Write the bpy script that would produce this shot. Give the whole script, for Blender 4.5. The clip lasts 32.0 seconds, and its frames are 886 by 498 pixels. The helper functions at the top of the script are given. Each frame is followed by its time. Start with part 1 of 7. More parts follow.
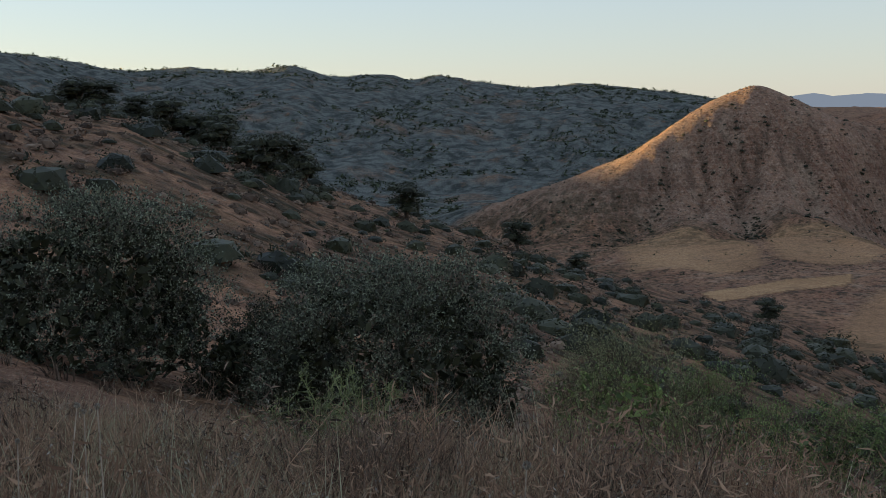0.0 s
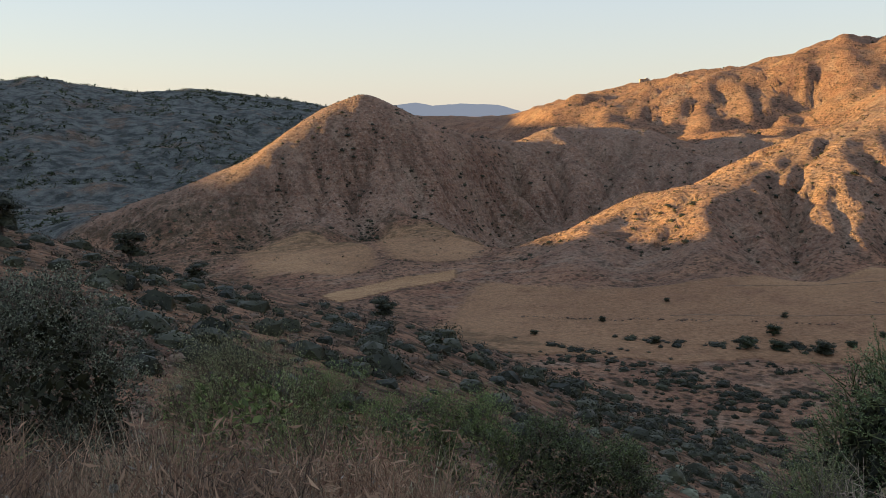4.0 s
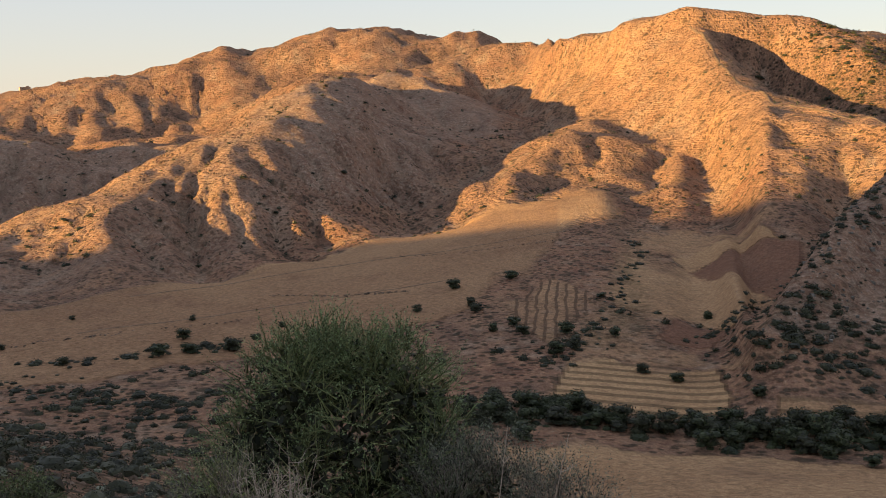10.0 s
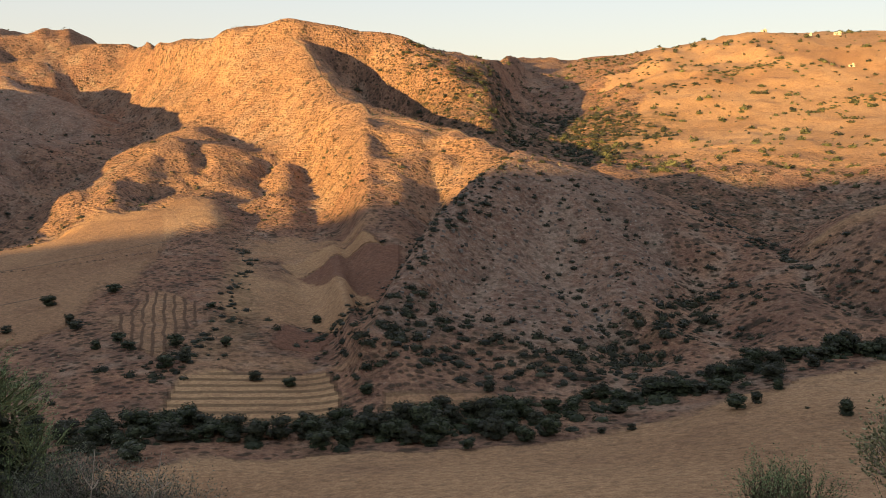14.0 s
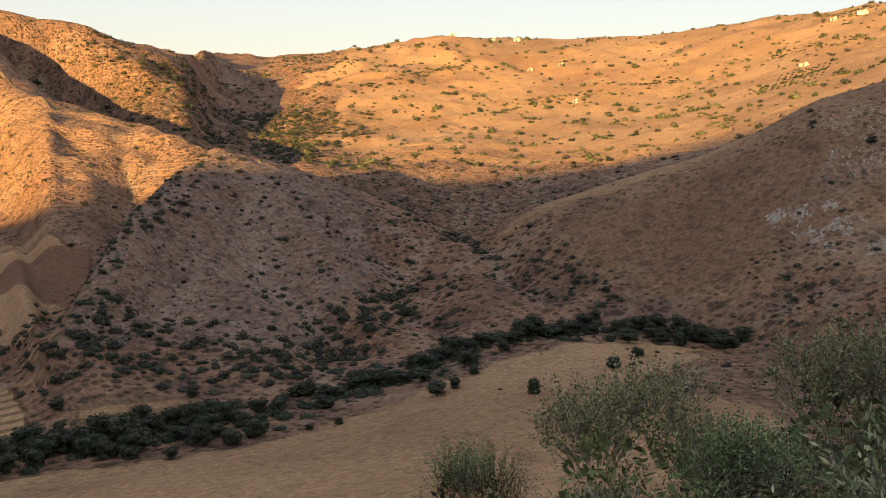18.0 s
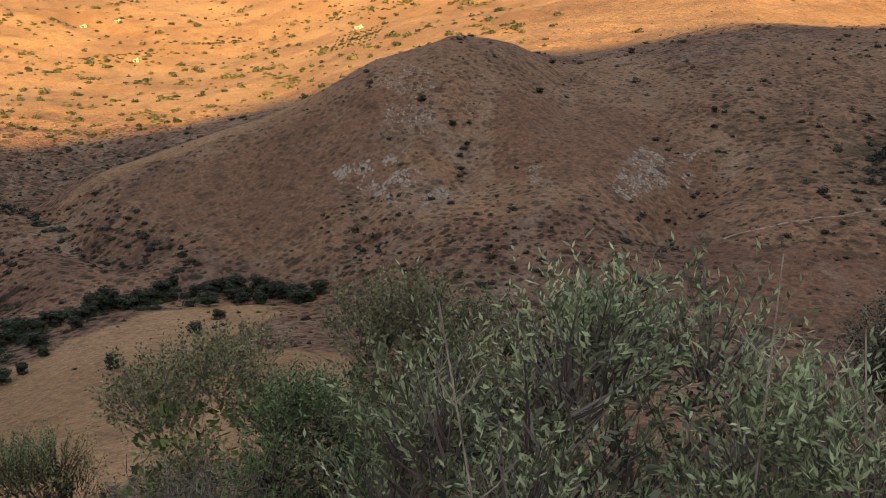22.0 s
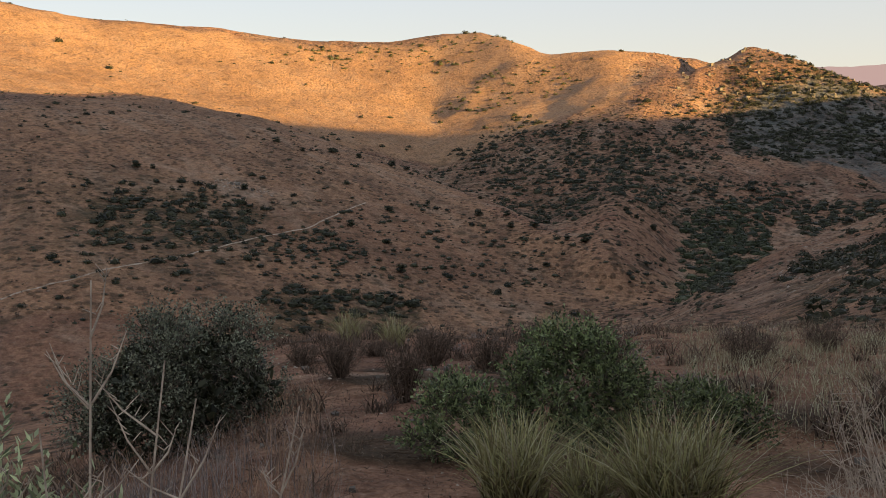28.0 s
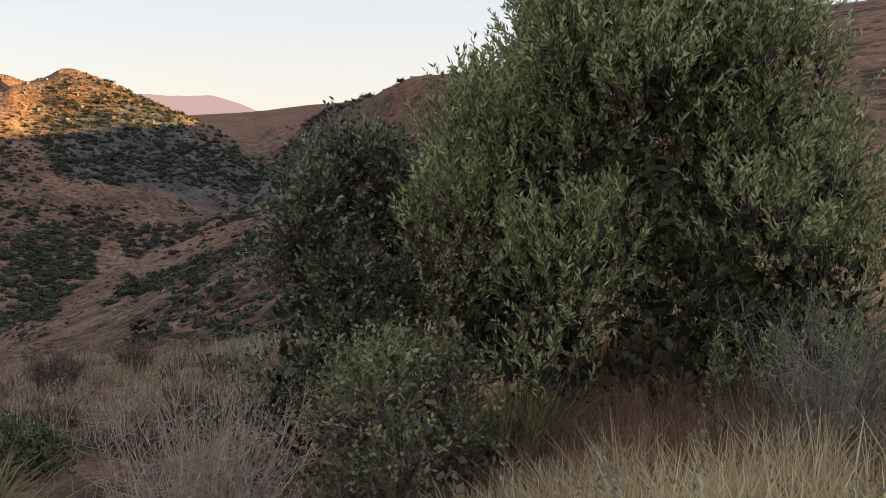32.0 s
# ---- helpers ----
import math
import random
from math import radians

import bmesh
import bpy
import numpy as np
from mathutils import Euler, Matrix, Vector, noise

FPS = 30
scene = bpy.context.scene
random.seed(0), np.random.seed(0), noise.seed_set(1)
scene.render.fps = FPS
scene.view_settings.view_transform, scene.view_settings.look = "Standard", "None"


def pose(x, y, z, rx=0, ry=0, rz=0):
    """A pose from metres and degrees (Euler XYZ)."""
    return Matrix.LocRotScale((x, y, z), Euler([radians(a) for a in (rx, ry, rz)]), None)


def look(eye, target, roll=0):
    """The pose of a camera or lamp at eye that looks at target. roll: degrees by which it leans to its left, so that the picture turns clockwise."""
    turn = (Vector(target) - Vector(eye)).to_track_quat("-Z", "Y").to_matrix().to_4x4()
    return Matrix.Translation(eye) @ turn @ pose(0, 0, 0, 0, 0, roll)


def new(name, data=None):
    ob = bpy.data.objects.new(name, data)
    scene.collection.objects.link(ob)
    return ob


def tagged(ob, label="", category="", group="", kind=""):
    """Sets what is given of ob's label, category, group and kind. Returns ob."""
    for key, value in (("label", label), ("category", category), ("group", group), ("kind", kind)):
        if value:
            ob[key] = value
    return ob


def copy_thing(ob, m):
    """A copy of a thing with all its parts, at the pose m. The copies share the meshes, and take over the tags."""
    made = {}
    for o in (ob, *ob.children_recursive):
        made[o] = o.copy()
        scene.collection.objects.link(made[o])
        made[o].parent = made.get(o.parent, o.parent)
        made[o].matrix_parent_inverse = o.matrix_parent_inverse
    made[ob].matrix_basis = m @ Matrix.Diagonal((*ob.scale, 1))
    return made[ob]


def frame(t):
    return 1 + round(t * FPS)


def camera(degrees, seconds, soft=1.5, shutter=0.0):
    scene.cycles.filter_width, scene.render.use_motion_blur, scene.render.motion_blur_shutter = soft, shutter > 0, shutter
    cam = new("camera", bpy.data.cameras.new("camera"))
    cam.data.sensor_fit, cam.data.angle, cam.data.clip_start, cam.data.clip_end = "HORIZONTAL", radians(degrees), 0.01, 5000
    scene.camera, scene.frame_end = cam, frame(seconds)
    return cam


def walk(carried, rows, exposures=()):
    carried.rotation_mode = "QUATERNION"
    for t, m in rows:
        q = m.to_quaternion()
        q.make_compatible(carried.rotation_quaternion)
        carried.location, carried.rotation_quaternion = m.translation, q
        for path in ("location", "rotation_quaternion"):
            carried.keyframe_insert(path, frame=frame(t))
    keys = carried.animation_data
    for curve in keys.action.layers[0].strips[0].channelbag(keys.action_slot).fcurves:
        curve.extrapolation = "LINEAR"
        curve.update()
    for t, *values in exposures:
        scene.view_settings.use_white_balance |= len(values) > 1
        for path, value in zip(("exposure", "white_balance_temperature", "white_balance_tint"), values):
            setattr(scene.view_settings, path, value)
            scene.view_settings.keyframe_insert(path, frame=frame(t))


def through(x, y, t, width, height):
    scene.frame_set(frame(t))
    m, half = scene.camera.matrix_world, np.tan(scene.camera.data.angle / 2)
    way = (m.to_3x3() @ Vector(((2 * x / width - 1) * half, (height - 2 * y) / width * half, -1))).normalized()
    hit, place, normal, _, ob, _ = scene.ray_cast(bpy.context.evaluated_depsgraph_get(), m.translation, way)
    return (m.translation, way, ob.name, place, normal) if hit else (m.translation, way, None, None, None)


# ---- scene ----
cam = camera(49.57, 32.0, soft=0.85)
PATH = [
    (0.0, pose(0.00, 0.45, 0.00, 82.17, 0.65, -0.00)),
    (0.5, pose(0.03, 0.45, 0.00, 82.16, 0.43, -4.05)),
    (1.0, pose(0.07, 0.44, 0.00, 82.32, -0.06, -8.84)),
    (1.5, pose(0.09, 0.44, 0.00, 82.54, -0.24, -12.05)),
    (2.0, pose(0.11, 0.44, 0.00, 82.55, -0.05, -14.35)),
    (2.5, pose(0.13, 0.43, 0.00, 82.51, 0.11, -16.47)),
    (4.5, pose(0.19, 0.41, 0.00, 82.36, 0.11, -24.70)),
    (5.0, pose(0.21, 0.40, 0.00, 82.31, 0.13, -27.15)),
    (5.5, pose(0.23, 0.39, 0.00, 82.26, 0.04, -30.14)),
    (6.0, pose(0.25, 0.37, 0.00, 82.19, 0.13, -33.87)),
    (6.5, pose(0.27, 0.36, 0.00, 82.12, 0.10, -36.95)),
    (7.0, pose(0.29, 0.34, 0.00, 81.93, 0.15, -40.09)),
    (7.5, pose(0.31, 0.33, 0.00, 81.47, 0.04, -42.92)),
    (8.0, pose(0.32, 0.32, 0.00, 81.39, -0.18, -45.44)),
    (8.5, pose(0.33, 0.30, 0.00, 81.33, -0.06, -47.84)),
    (9.0, pose(0.35, 0.29, 0.00, 81.24, -0.17, -50.09)),
    (9.5, pose(0.36, 0.28, 0.00, 81.68, 0.38, -52.21)),
    (10.0, pose(0.38, 0.24, 0.00, 82.58, 0.98, -57.44)),
    (10.5, pose(0.40, 0.21, 0.00, 82.65, 0.50, -61.71)),
    (11.0, pose(0.40, 0.20, 0.00, 82.90, 0.31, -63.82)),
    (11.5, pose(0.41, 0.18, 0.00, 83.17, 0.15, -66.13)),
    (12.0, pose(0.42, 0.16, 0.00, 83.12, 0.15, -69.19)),
    (12.5, pose(0.43, 0.14, 0.00, 83.06, 0.24, -71.80)),
    (13.0, pose(0.43, 0.12, 0.00, 83.03, 0.25, -74.02)),
    (13.5, pose(0.44, 0.10, 0.00, 82.96, 0.11, -77.01)),
    (14.0, pose(0.44, 0.07, 0.00, 82.91, -0.24, -80.48)),
    (14.5, pose(0.45, 0.05, 0.00, 82.93, -0.68, -83.74)),
    (16.5, pose(0.45, -0.02, 0.00, 82.99, -1.17, -92.30)),
    (17.0, pose(0.45, -0.04, 0.00, 82.95, -1.19, -95.66)),
    (17.5, pose(0.45, -0.06, 0.00, 82.99, -0.94, -97.27)),
    (18.0, pose(0.45, -0.06, 0.00, 82.92, -0.73, -98.15)),
    (18.5, pose(0.44, -0.07, 0.00, 82.63, -0.53, -98.70)),
    (19.0, pose(0.44, -0.07, 0.00, 82.25, -0.38, -99.52)),
    (19.5, pose(0.44, -0.09, 0.00, 81.74, 0.23, -101.23)),
    (20.0, pose(0.43, -0.12, 0.00, 81.08, 0.33, -105.87)),
    (20.5, pose(0.42, -0.16, 0.00, 80.90, 0.69, -110.68)),
    (21.0, pose(0.41, -0.18, 0.00, 80.79, 0.23, -113.90)),
    (21.5, pose(0.40, -0.21, 0.00, 80.70, -0.45, -118.12)),
    (22.0, pose(0.38, -0.25, 0.00, 80.85, -0.38, -123.33)),
    (22.5, pose(0.35, -0.28, 0.00, 81.42, -0.23, -129.12)),
    (23.0, pose(0.33, -0.31, 0.00, 82.38, -0.02, -133.51)),
    (23.5, pose(0.31, -0.33, 0.00, 82.97, 0.41, -136.85)),
    (24.0, pose(0.28, -0.35, 0.00, 83.60, 0.69, -140.86)),
    (24.5, pose(0.26, -0.37, 0.00, 84.16, 0.51, -144.52)),
    (25.0, pose(0.24, -0.38, 0.00, 84.33, 0.32, -148.06)),
    (25.5, pose(0.22, -0.39, 0.00, 84.35, 0.17, -150.25)),
    (26.0, pose(0.20, -0.40, 0.00, 84.50, 0.15, -153.46)),
    (26.5, pose(0.15, -0.42, 0.00, 84.36, 0.57, -159.98)),
    (28.5, pose(0.09, -0.44, 0.00, 84.49, 1.19, -168.38)),
    (29.0, pose(0.07, -0.44, 0.00, 84.80, 0.97, -170.53)),
    (29.5, pose(0.04, -0.45, 0.00, 84.97, 0.57, -174.65)),
    (30.0, pose(-0.02, -0.45, 0.00, 84.92, -0.01, -182.93)),
    (30.5, pose(-0.08, -0.44, 0.00, 84.87, -0.58, -190.24)),
    (31.0, pose(-0.13, -0.43, 0.00, 85.07, -0.75, -196.67)),
    (31.5, pose(-0.16, -0.42, 0.00, 85.36, -0.58, -200.88)),
    (32.0, pose(-0.20, -0.40, 0.00, 85.38, -0.11, -206.09)),
]
walk(cam, PATH, [(0, 1.38, 6100, 15), (3, 1.5, 6250, 18), (6, 1.6, 6450, 22), (11, 1.58, 6900, 24), (19, 1.7, 7200, 24), (23, 1.75, 7300, 24), (25, 1.65, 7300, 24), (29, 1.6, 7000, 25), (30.5, 1.7, 6900, 26), (32, 1.85, 7000, 27)])

# ---- light ----
SUN_AZ, SUN_EL = -64.0, 4.7
world = bpy.data.worlds.new("evening_sky")
scene.world = world
world.use_nodes = True
wt = world.node_tree
sky_node = wt.nodes.new("ShaderNodeTexSky")
sky_node.sky_type, sky_node.sun_disc = "NISHITA", False
sky_node.sun_elevation, sky_node.sun_rotation = radians(SUN_EL), radians(SUN_AZ)
sky_node.altitude, sky_node.air_density, sky_node.dust_density, sky_node.ozone_density = 300, 1.1, 0.42, 2.2
# thin haze evens the clear evening sky: cream at the horizon, pale blue above
way = wt.nodes.new("ShaderNodeSeparateXYZ")
wt.links.new(wt.nodes.new("ShaderNodeTexCoord").outputs["Generated"], way.inputs[0])
rise = wt.nodes.new("ShaderNodeMapRange")
rise.interpolation_type = "SMOOTHSTEP"
rise.inputs["From Min"].default_value, rise.inputs["From Max"].default_value = -0.02, 0.32
wt.links.new(way.outputs[2], rise.inputs["Value"])
haze, sky_mix = wt.nodes.new("ShaderNodeMix"), wt.nodes.new("ShaderNodeMix")
haze.data_type = sky_mix.data_type = "RGBA"
haze.inputs[6].default_value, haze.inputs[7].default_value = (1.60, 1.66, 1.50, 1), (1.28, 1.58, 1.80, 1)
wt.links.new(rise.outputs[0], haze.inputs[0])
sky_mix.inputs[0].default_value = 0.75
wt.links.new(sky_node.outputs[0], sky_mix.inputs[6])
wt.links.new(haze.outputs[2], sky_mix.inputs[7])
wt.links.new(sky_mix.outputs[2], wt.nodes["Background"].inputs[0])
wt.nodes["Background"].inputs[1].default_value = 0.15
sun = new("sun", bpy.data.lights.new("sun", "SUN"))
sun.data.energy, sun.data.angle, sun.data.color = 5.0, radians(0.6), (1.0, 0.72, 0.245)
S = Vector((math.sin(radians(SUN_AZ)) * math.cos(radians(SUN_EL)), math.cos(radians(SUN_AZ)) * math.cos(radians(SUN_EL)), math.sin(radians(SUN_EL))))
sun.matrix_world = look(S * 50, (0, 0, 0))


# ---- helpers for things and materials ----
def part(name, mesh, parent, label="", m=None):
    """Links a mesh as one part under a thing."""
    ob = new(name, mesh)
    ob.parent = parent
    if m is not None:
        ob.matrix_basis = m
    return tagged(ob, label)


def mesh_of(name, verts, faces, material, smooth=False):
    me = bpy.data.meshes.new(name)
    verts, faces = np.asarray(verts, float), np.asarray(faces)
    n, k = faces.shape
    me.vertices.add(len(verts))
    me.vertices.foreach_set("co", verts.ravel())
    me.loops.add(n * k)
    me.loops.foreach_set("vertex_index", faces.ravel())
    me.polygons.add(n)
    me.polygons.foreach_set("loop_start", np.arange(n) * k)
    me.polygons.foreach_set("use_smooth", np.full(n, smooth))
    me.update(calc_edges=True)
    me.materials.append(material)
    return me


class Nodes:
    """Short hand for building a node material."""

    def __init__(self, name):
        self.mat = bpy.data.materials.new(name)
        self.mat.use_nodes = True
        self.tree = self.mat.node_tree
        self.bsdf = self.tree.nodes["Principled BSDF"]
        self.bsdf.inputs["Specular IOR Level"].default_value = 0.25

    def put(self, socket, value):
        if isinstance(value, bpy.types.NodeSocket):
            self.tree.links.new(value, socket)
        elif isinstance(value, tuple) and len(value) == 3 and socket.type == "RGBA":
            socket.default_value = (*value, 1)
        else:
            socket.default_value = value

    def node(self, kind, inputs=None, **props):
        n = self.tree.nodes.new("ShaderNode" + kind)
        for key, value in props.items():
            setattr(n, key, value)
        for key, value in (inputs or {}).items():
            self.put(n.inputs[key], value)
        return n

    def noise(self, vector, scale, detail=4.0, rough=0.6):
        return self.node("TexNoise", {"Vector": vector, "Scale": scale, "Detail": detail, "Roughness": rough}).outputs["Fac"]

    def ramp(self, value, a, b):
        return self.node("MapRange", {"Value": value, "From Min": a, "From Max": b}, interpolation_type="SMOOTHSTEP").outputs[0]

    def math(self, op, a, b=0.0):
        return self.node("Math", {0: a, 1: b}, operation=op).outputs[0]

    def mix(self, fac, a, b):
        n = self.node("Mix", data_type="RGBA")
        self.put(n.inputs[0], fac), self.put(n.inputs[6], a), self.put(n.inputs[7], b)
        return n.outputs[2]

    def finish(self, colour, rough=1.0, height=None, strength=0.5, distance=0.1):
        self.put(self.bsdf.inputs["Base Color"], colour)
        self.put(self.bsdf.inputs["Roughness"], rough)
        if height is not None:
            b = self.node("Bump", {"Height": height, "Strength": strength, "Distance": distance})
            self.put(self.bsdf.inputs["Normal"], b.outputs[0])
        return self.mat


def leaf_material(name, dark, light, gloss=0.5, through=0.25, value=0.66):
    n = Nodes(name)
    geo = n.node("NewGeometry")
    pos = n.node("TexCoord").outputs["Object"]
    r = geo.outputs["Random Per Island"]
    dark, light = tuple(0.6 * v for v in dark), tuple(min(1.0, 1.22 * v) for v in light)
    c = n.mix(n.math("POWER", r, 1.35), dark, light)
    c = n.mix(n.ramp(n.noise(pos, 1.3, 3), 0.35, 0.7), c, n.mix(0.45, c, dark))
    c = n.mix(n.math("MULTIPLY", n.node("ObjectInfo").outputs["Random"], 0.2), c, dark)
    c = n.node("HueSaturation", {"Color": c, "Saturation": 1.0, "Value": value}).outputs[0]
    mat = n.finish(c, gloss)
    n.put(n.bsdf.inputs["Transmission Weight"], 0.0)
    tr = n.node("BsdfTranslucent", {"Color": c})
    mx = n.node("MixShader", {0: through, 1: n.bsdf.outputs[0], 2: tr.outputs[0]})
    n.tree.links.new(mx.outputs[0], n.tree.nodes["Material Output"].inputs[0])
    return mat

# ---- land: ridge and valley lines round the standpoint, (bearing, distance, elevation) ----
# bearings below -25 and above 231: unseen hills, heights set to shape the shade
LINES = {}
LINES["brow"] = [(-45, 8, -14), (-25, 7, -19.5), (0, 7, -21.5), (22, 7, -23.2), (34, 11, -25), (46, 18, -24.6), (60, 18, -25.5), (75, 15, -27), (102, 12, -28), (112, 8, -27), (125, 6, -25), (140, 9, -19), (150, 16, -14), (158, 24, -10.8), (175, 27, -10.6), (190, 27, -10), (199, 20, -9.5), (206, 10, -11), (215, 8, -9), (232, 8, -6.5), (255, 12, -3), (285, 12, -5)]
LINES["hollow"] = [(-45, 40, -3), (-30, 35, -7), (-15, 35, -11), (0, 38, -14), (12, 40, -17), (25, 45, -20), (40, 60, -23), (55, 80, -26), (75, 95, -25), (95, 90, -24), (110, 60, -24), (130, 60, -20), (150, 70, -16), (165, 80, -13), (180, 90, -11.5), (195, 90, -9.5), (205, 60, -6), (215, 40, -4), (226, 50, 1), (250, 60, 4), (290, 60, 2)]
LINES["spur"] = [(-24.5, 105, 2.0), (-21.7, 105, 0.9), (-17.9, 105, 0.3), (-14.9, 105, -1), (-11.1, 105, -2.4), (-7.6, 105, -4), (-2.9, 105, -5.6), (2.2, 107, -7.1), (8, 110, -9), (14.6, 115, -10.5), (19.9, 118, -11.8), (24.1, 120, -13.3), (28.2, 125, -14.7), (32.3, 128, -16.1), (36.1, 130, -17.5), (45, 140, -19.5), (55, 150, -20), (67.5, 150, -20.7), (80, 140, -20.7), (92, 120, -21), (105, 110, -20), (115, 110, -17), (130, 110, -15), (145, 120, -14), (160, 130, -12), (175, 150, -10.6), (185, 160, -9.8), (196, 150, -5), (205, 110, -1), (-45, 140, 5), (-30, 112, 3.4), (226, 150, 8.9), (231, 150, 9.1), (240, 150, 8.5), (266, 150, 7.5), (291, 150, 7)]
LINES["stream"] = [(-15, 350, -9), (0, 350, -11), (10, 300, -12), (20, 250, -12.9), (28, 220, -14.5), (36, 205, -16.5), (45, 200, -16.8), (62.8, 185, -17.6), (71, 183, -18.2), (78, 183, -18.1), (84.8, 188, -17.4), (91.3, 200, -16.3), (95, 210, -15), (98.2, 220, -13.9), (103, 235, -12.3), (108, 240, -11.8), (114.7, 230, -12.2), (124, 190, -13.5), (143, 180, -14), (154, 190, -13), (164, 220, -12), (175, 250, -10.5), (181, 270, -9), (185.5, 330, -6.3), (191, 420, -4), (195, 480, -2.5), (203, 230, -1.5), (215, 200, 4), (-45, 260, 6), (-30, 300, 0.5), (226, 230, 8.3), (235, 250, 7.5), (249, 250, 8.3), (266, 250, 9), (291, 250, 8.6)]
LINES["field_edge"] = [(-15, 450, -8.5), (5, 480, -9.2), (14.7, 440, -9), (20, 400, -9.3), (23.6, 380, -9.8), (26, 330, -10.7), (31, 340, -10.2), (37.5, 360, -9.2), (44, 390, -8.5), (50.8, 430, -7.4), (57.4, 470, -6.1), (63.9, 520, -4.3), (67, 530, -4.0), (69, 500, -5), (72, 330, -10), (75, 208, -15.6), (78, 225, -13), (82, 270, -9.5), (86, 285, -9), (92, 290, -9), (97, 300, -8.7), (100, 280, -9.3), (104, 285, -8), (112, 285, -7), (120, 275, -5), (130, 260, -5.5), (145, 270, -5), (158, 290, -5), (167, 300, -6), (174, 290, -8), (-45, 350, 6.5), (-30, 400, -1), (226, 320, 7), (235, 330, 6.5), (249, 340, 8.6), (266, 330, 10), (291, 330, 9.6)]
LINES["field_edge"] += [(181, 285, -8.8), (186, 345, -6.2), (195, 500, -2.2), (206, 210, 0), (215, 210, 4.5)]
LINES["front_ridge"] = [(-45, 430, 5.4), (-30, 500, 0), (-15, 560, -8), (0, 540, -8.5), (5, 520, -8.3), (14.7, 545, -6.9), (20, 555, -6.5), (23, 520, -7), (26.3, 480, -7.7), (30.3, 505, -5.7), (34.4, 540, -4.1), (37.8, 565, -2.7), (41.1, 590, -1.4), (44.3, 630, -0.2), (47.5, 680, 1.5), (49.6, 735, 2.3), (51.2, 785, 2.75), (52.8, 820, 2.7), (54.6, 790, 1.3), (56.4, 730, -0.4), (58.9, 680, -1.2), (63.1, 680, -0.3), (65.6, 690, -0.2), (67, 690, -0.3), (70, 600, -2.6), (73, 440, -6.6), (75.5, 227, -12.7), (77.9, 270, -8.3), (79.9, 310, -5.2), (82.9, 360, -2.6), (84.8, 400, -1.2), (88.2, 400, -2.0), (92.9, 390, -3.6), (97, 375, -5), (226, 400, 6.2), (235, 420, 6), (249, 430, 8.9), (266, 400, 10.7), (291, 400, 10.3)]
LINES["front_ridge"] += [(100.1, 330, -6.2), (103.5, 335, -4.5), (108.4, 345, -2.9), (112.6, 350, -1.5), (116.3, 355, 0.3), (119.2, 360, 2), (122, 370, 2.7), (124.2, 380, 3.4), (127.4, 400, 2.9), (130.7, 400, 1.6), (134, 430, 2.4), (140.6, 500, 4), (150, 550, 3.7), (158, 500, 1.9), (167, 420, -1.7), (173.5, 330, -4.6), (177, 295, -6.6), (181, 300, -8.2), (185.5, 360, -5.8), (191, 450, -3.6), (195, 520, -2), (203, 260, -0.5), (206, 240, 1), (215, 220, 5)]
LINES["trough"] = [(-45, 500, 5.2), (-30, 580, 0.8), (-15, 680, -7.4), (0, 610, -8), (6, 560, -7.7), (12, 575, -6.4), (18, 600, -5), (22, 600, -5.5), (26, 620, -8), (30.3, 640, -7), (37.8, 700, -4), (44.3, 770, -2.5), (49.6, 860, 1.2), (53.5, 920, 2.5), (54.9, 900, 1.8), (56.6, 850, 0.6), (58.9, 800, -0.6), (63.1, 770, -0.6), (66, 760, 0.1), (70, 680, -0.6), (73, 560, -4), (75.5, 300, -11), (78, 330, -8.8), (80, 400, -6.5), (83, 440, -3.6), (85.5, 470, -3), (89.5, 480, -3.6), (94.6, 470, -5), (98, 450, -6.3), (101.4, 440, -6.6), (104, 450, -5.5), (108, 470, -4.2), (226, 480, 5.6), (235, 500, 5.6), (249, 510, 9.1), (266, 460, 11.1), (291, 450, 10.7)]
LINES["trough"] += [(112.6, 480, -2.8), (116, 480, -1.2), (119, 480, 0.2), (122, 480, 1.2), (124.2, 480, 2.2), (127, 490, 2.2), (131, 520, 2.6), (140, 570, 4.2), (150, 640, 3.4), (158, 600, 1.5), (167, 500, -2.0), (173.5, 400, -4.2), (177, 520, -0.6), (180, 570, 0.7), (182.8, 620, 1.5), (187.4, 600, 0.55), (192.5, 580, -0.75), (195.2, 570, -1.35), (198, 430, 0), (203, 300, 1.5), (206, 270, 2.5), (215, 240, 5.4)]
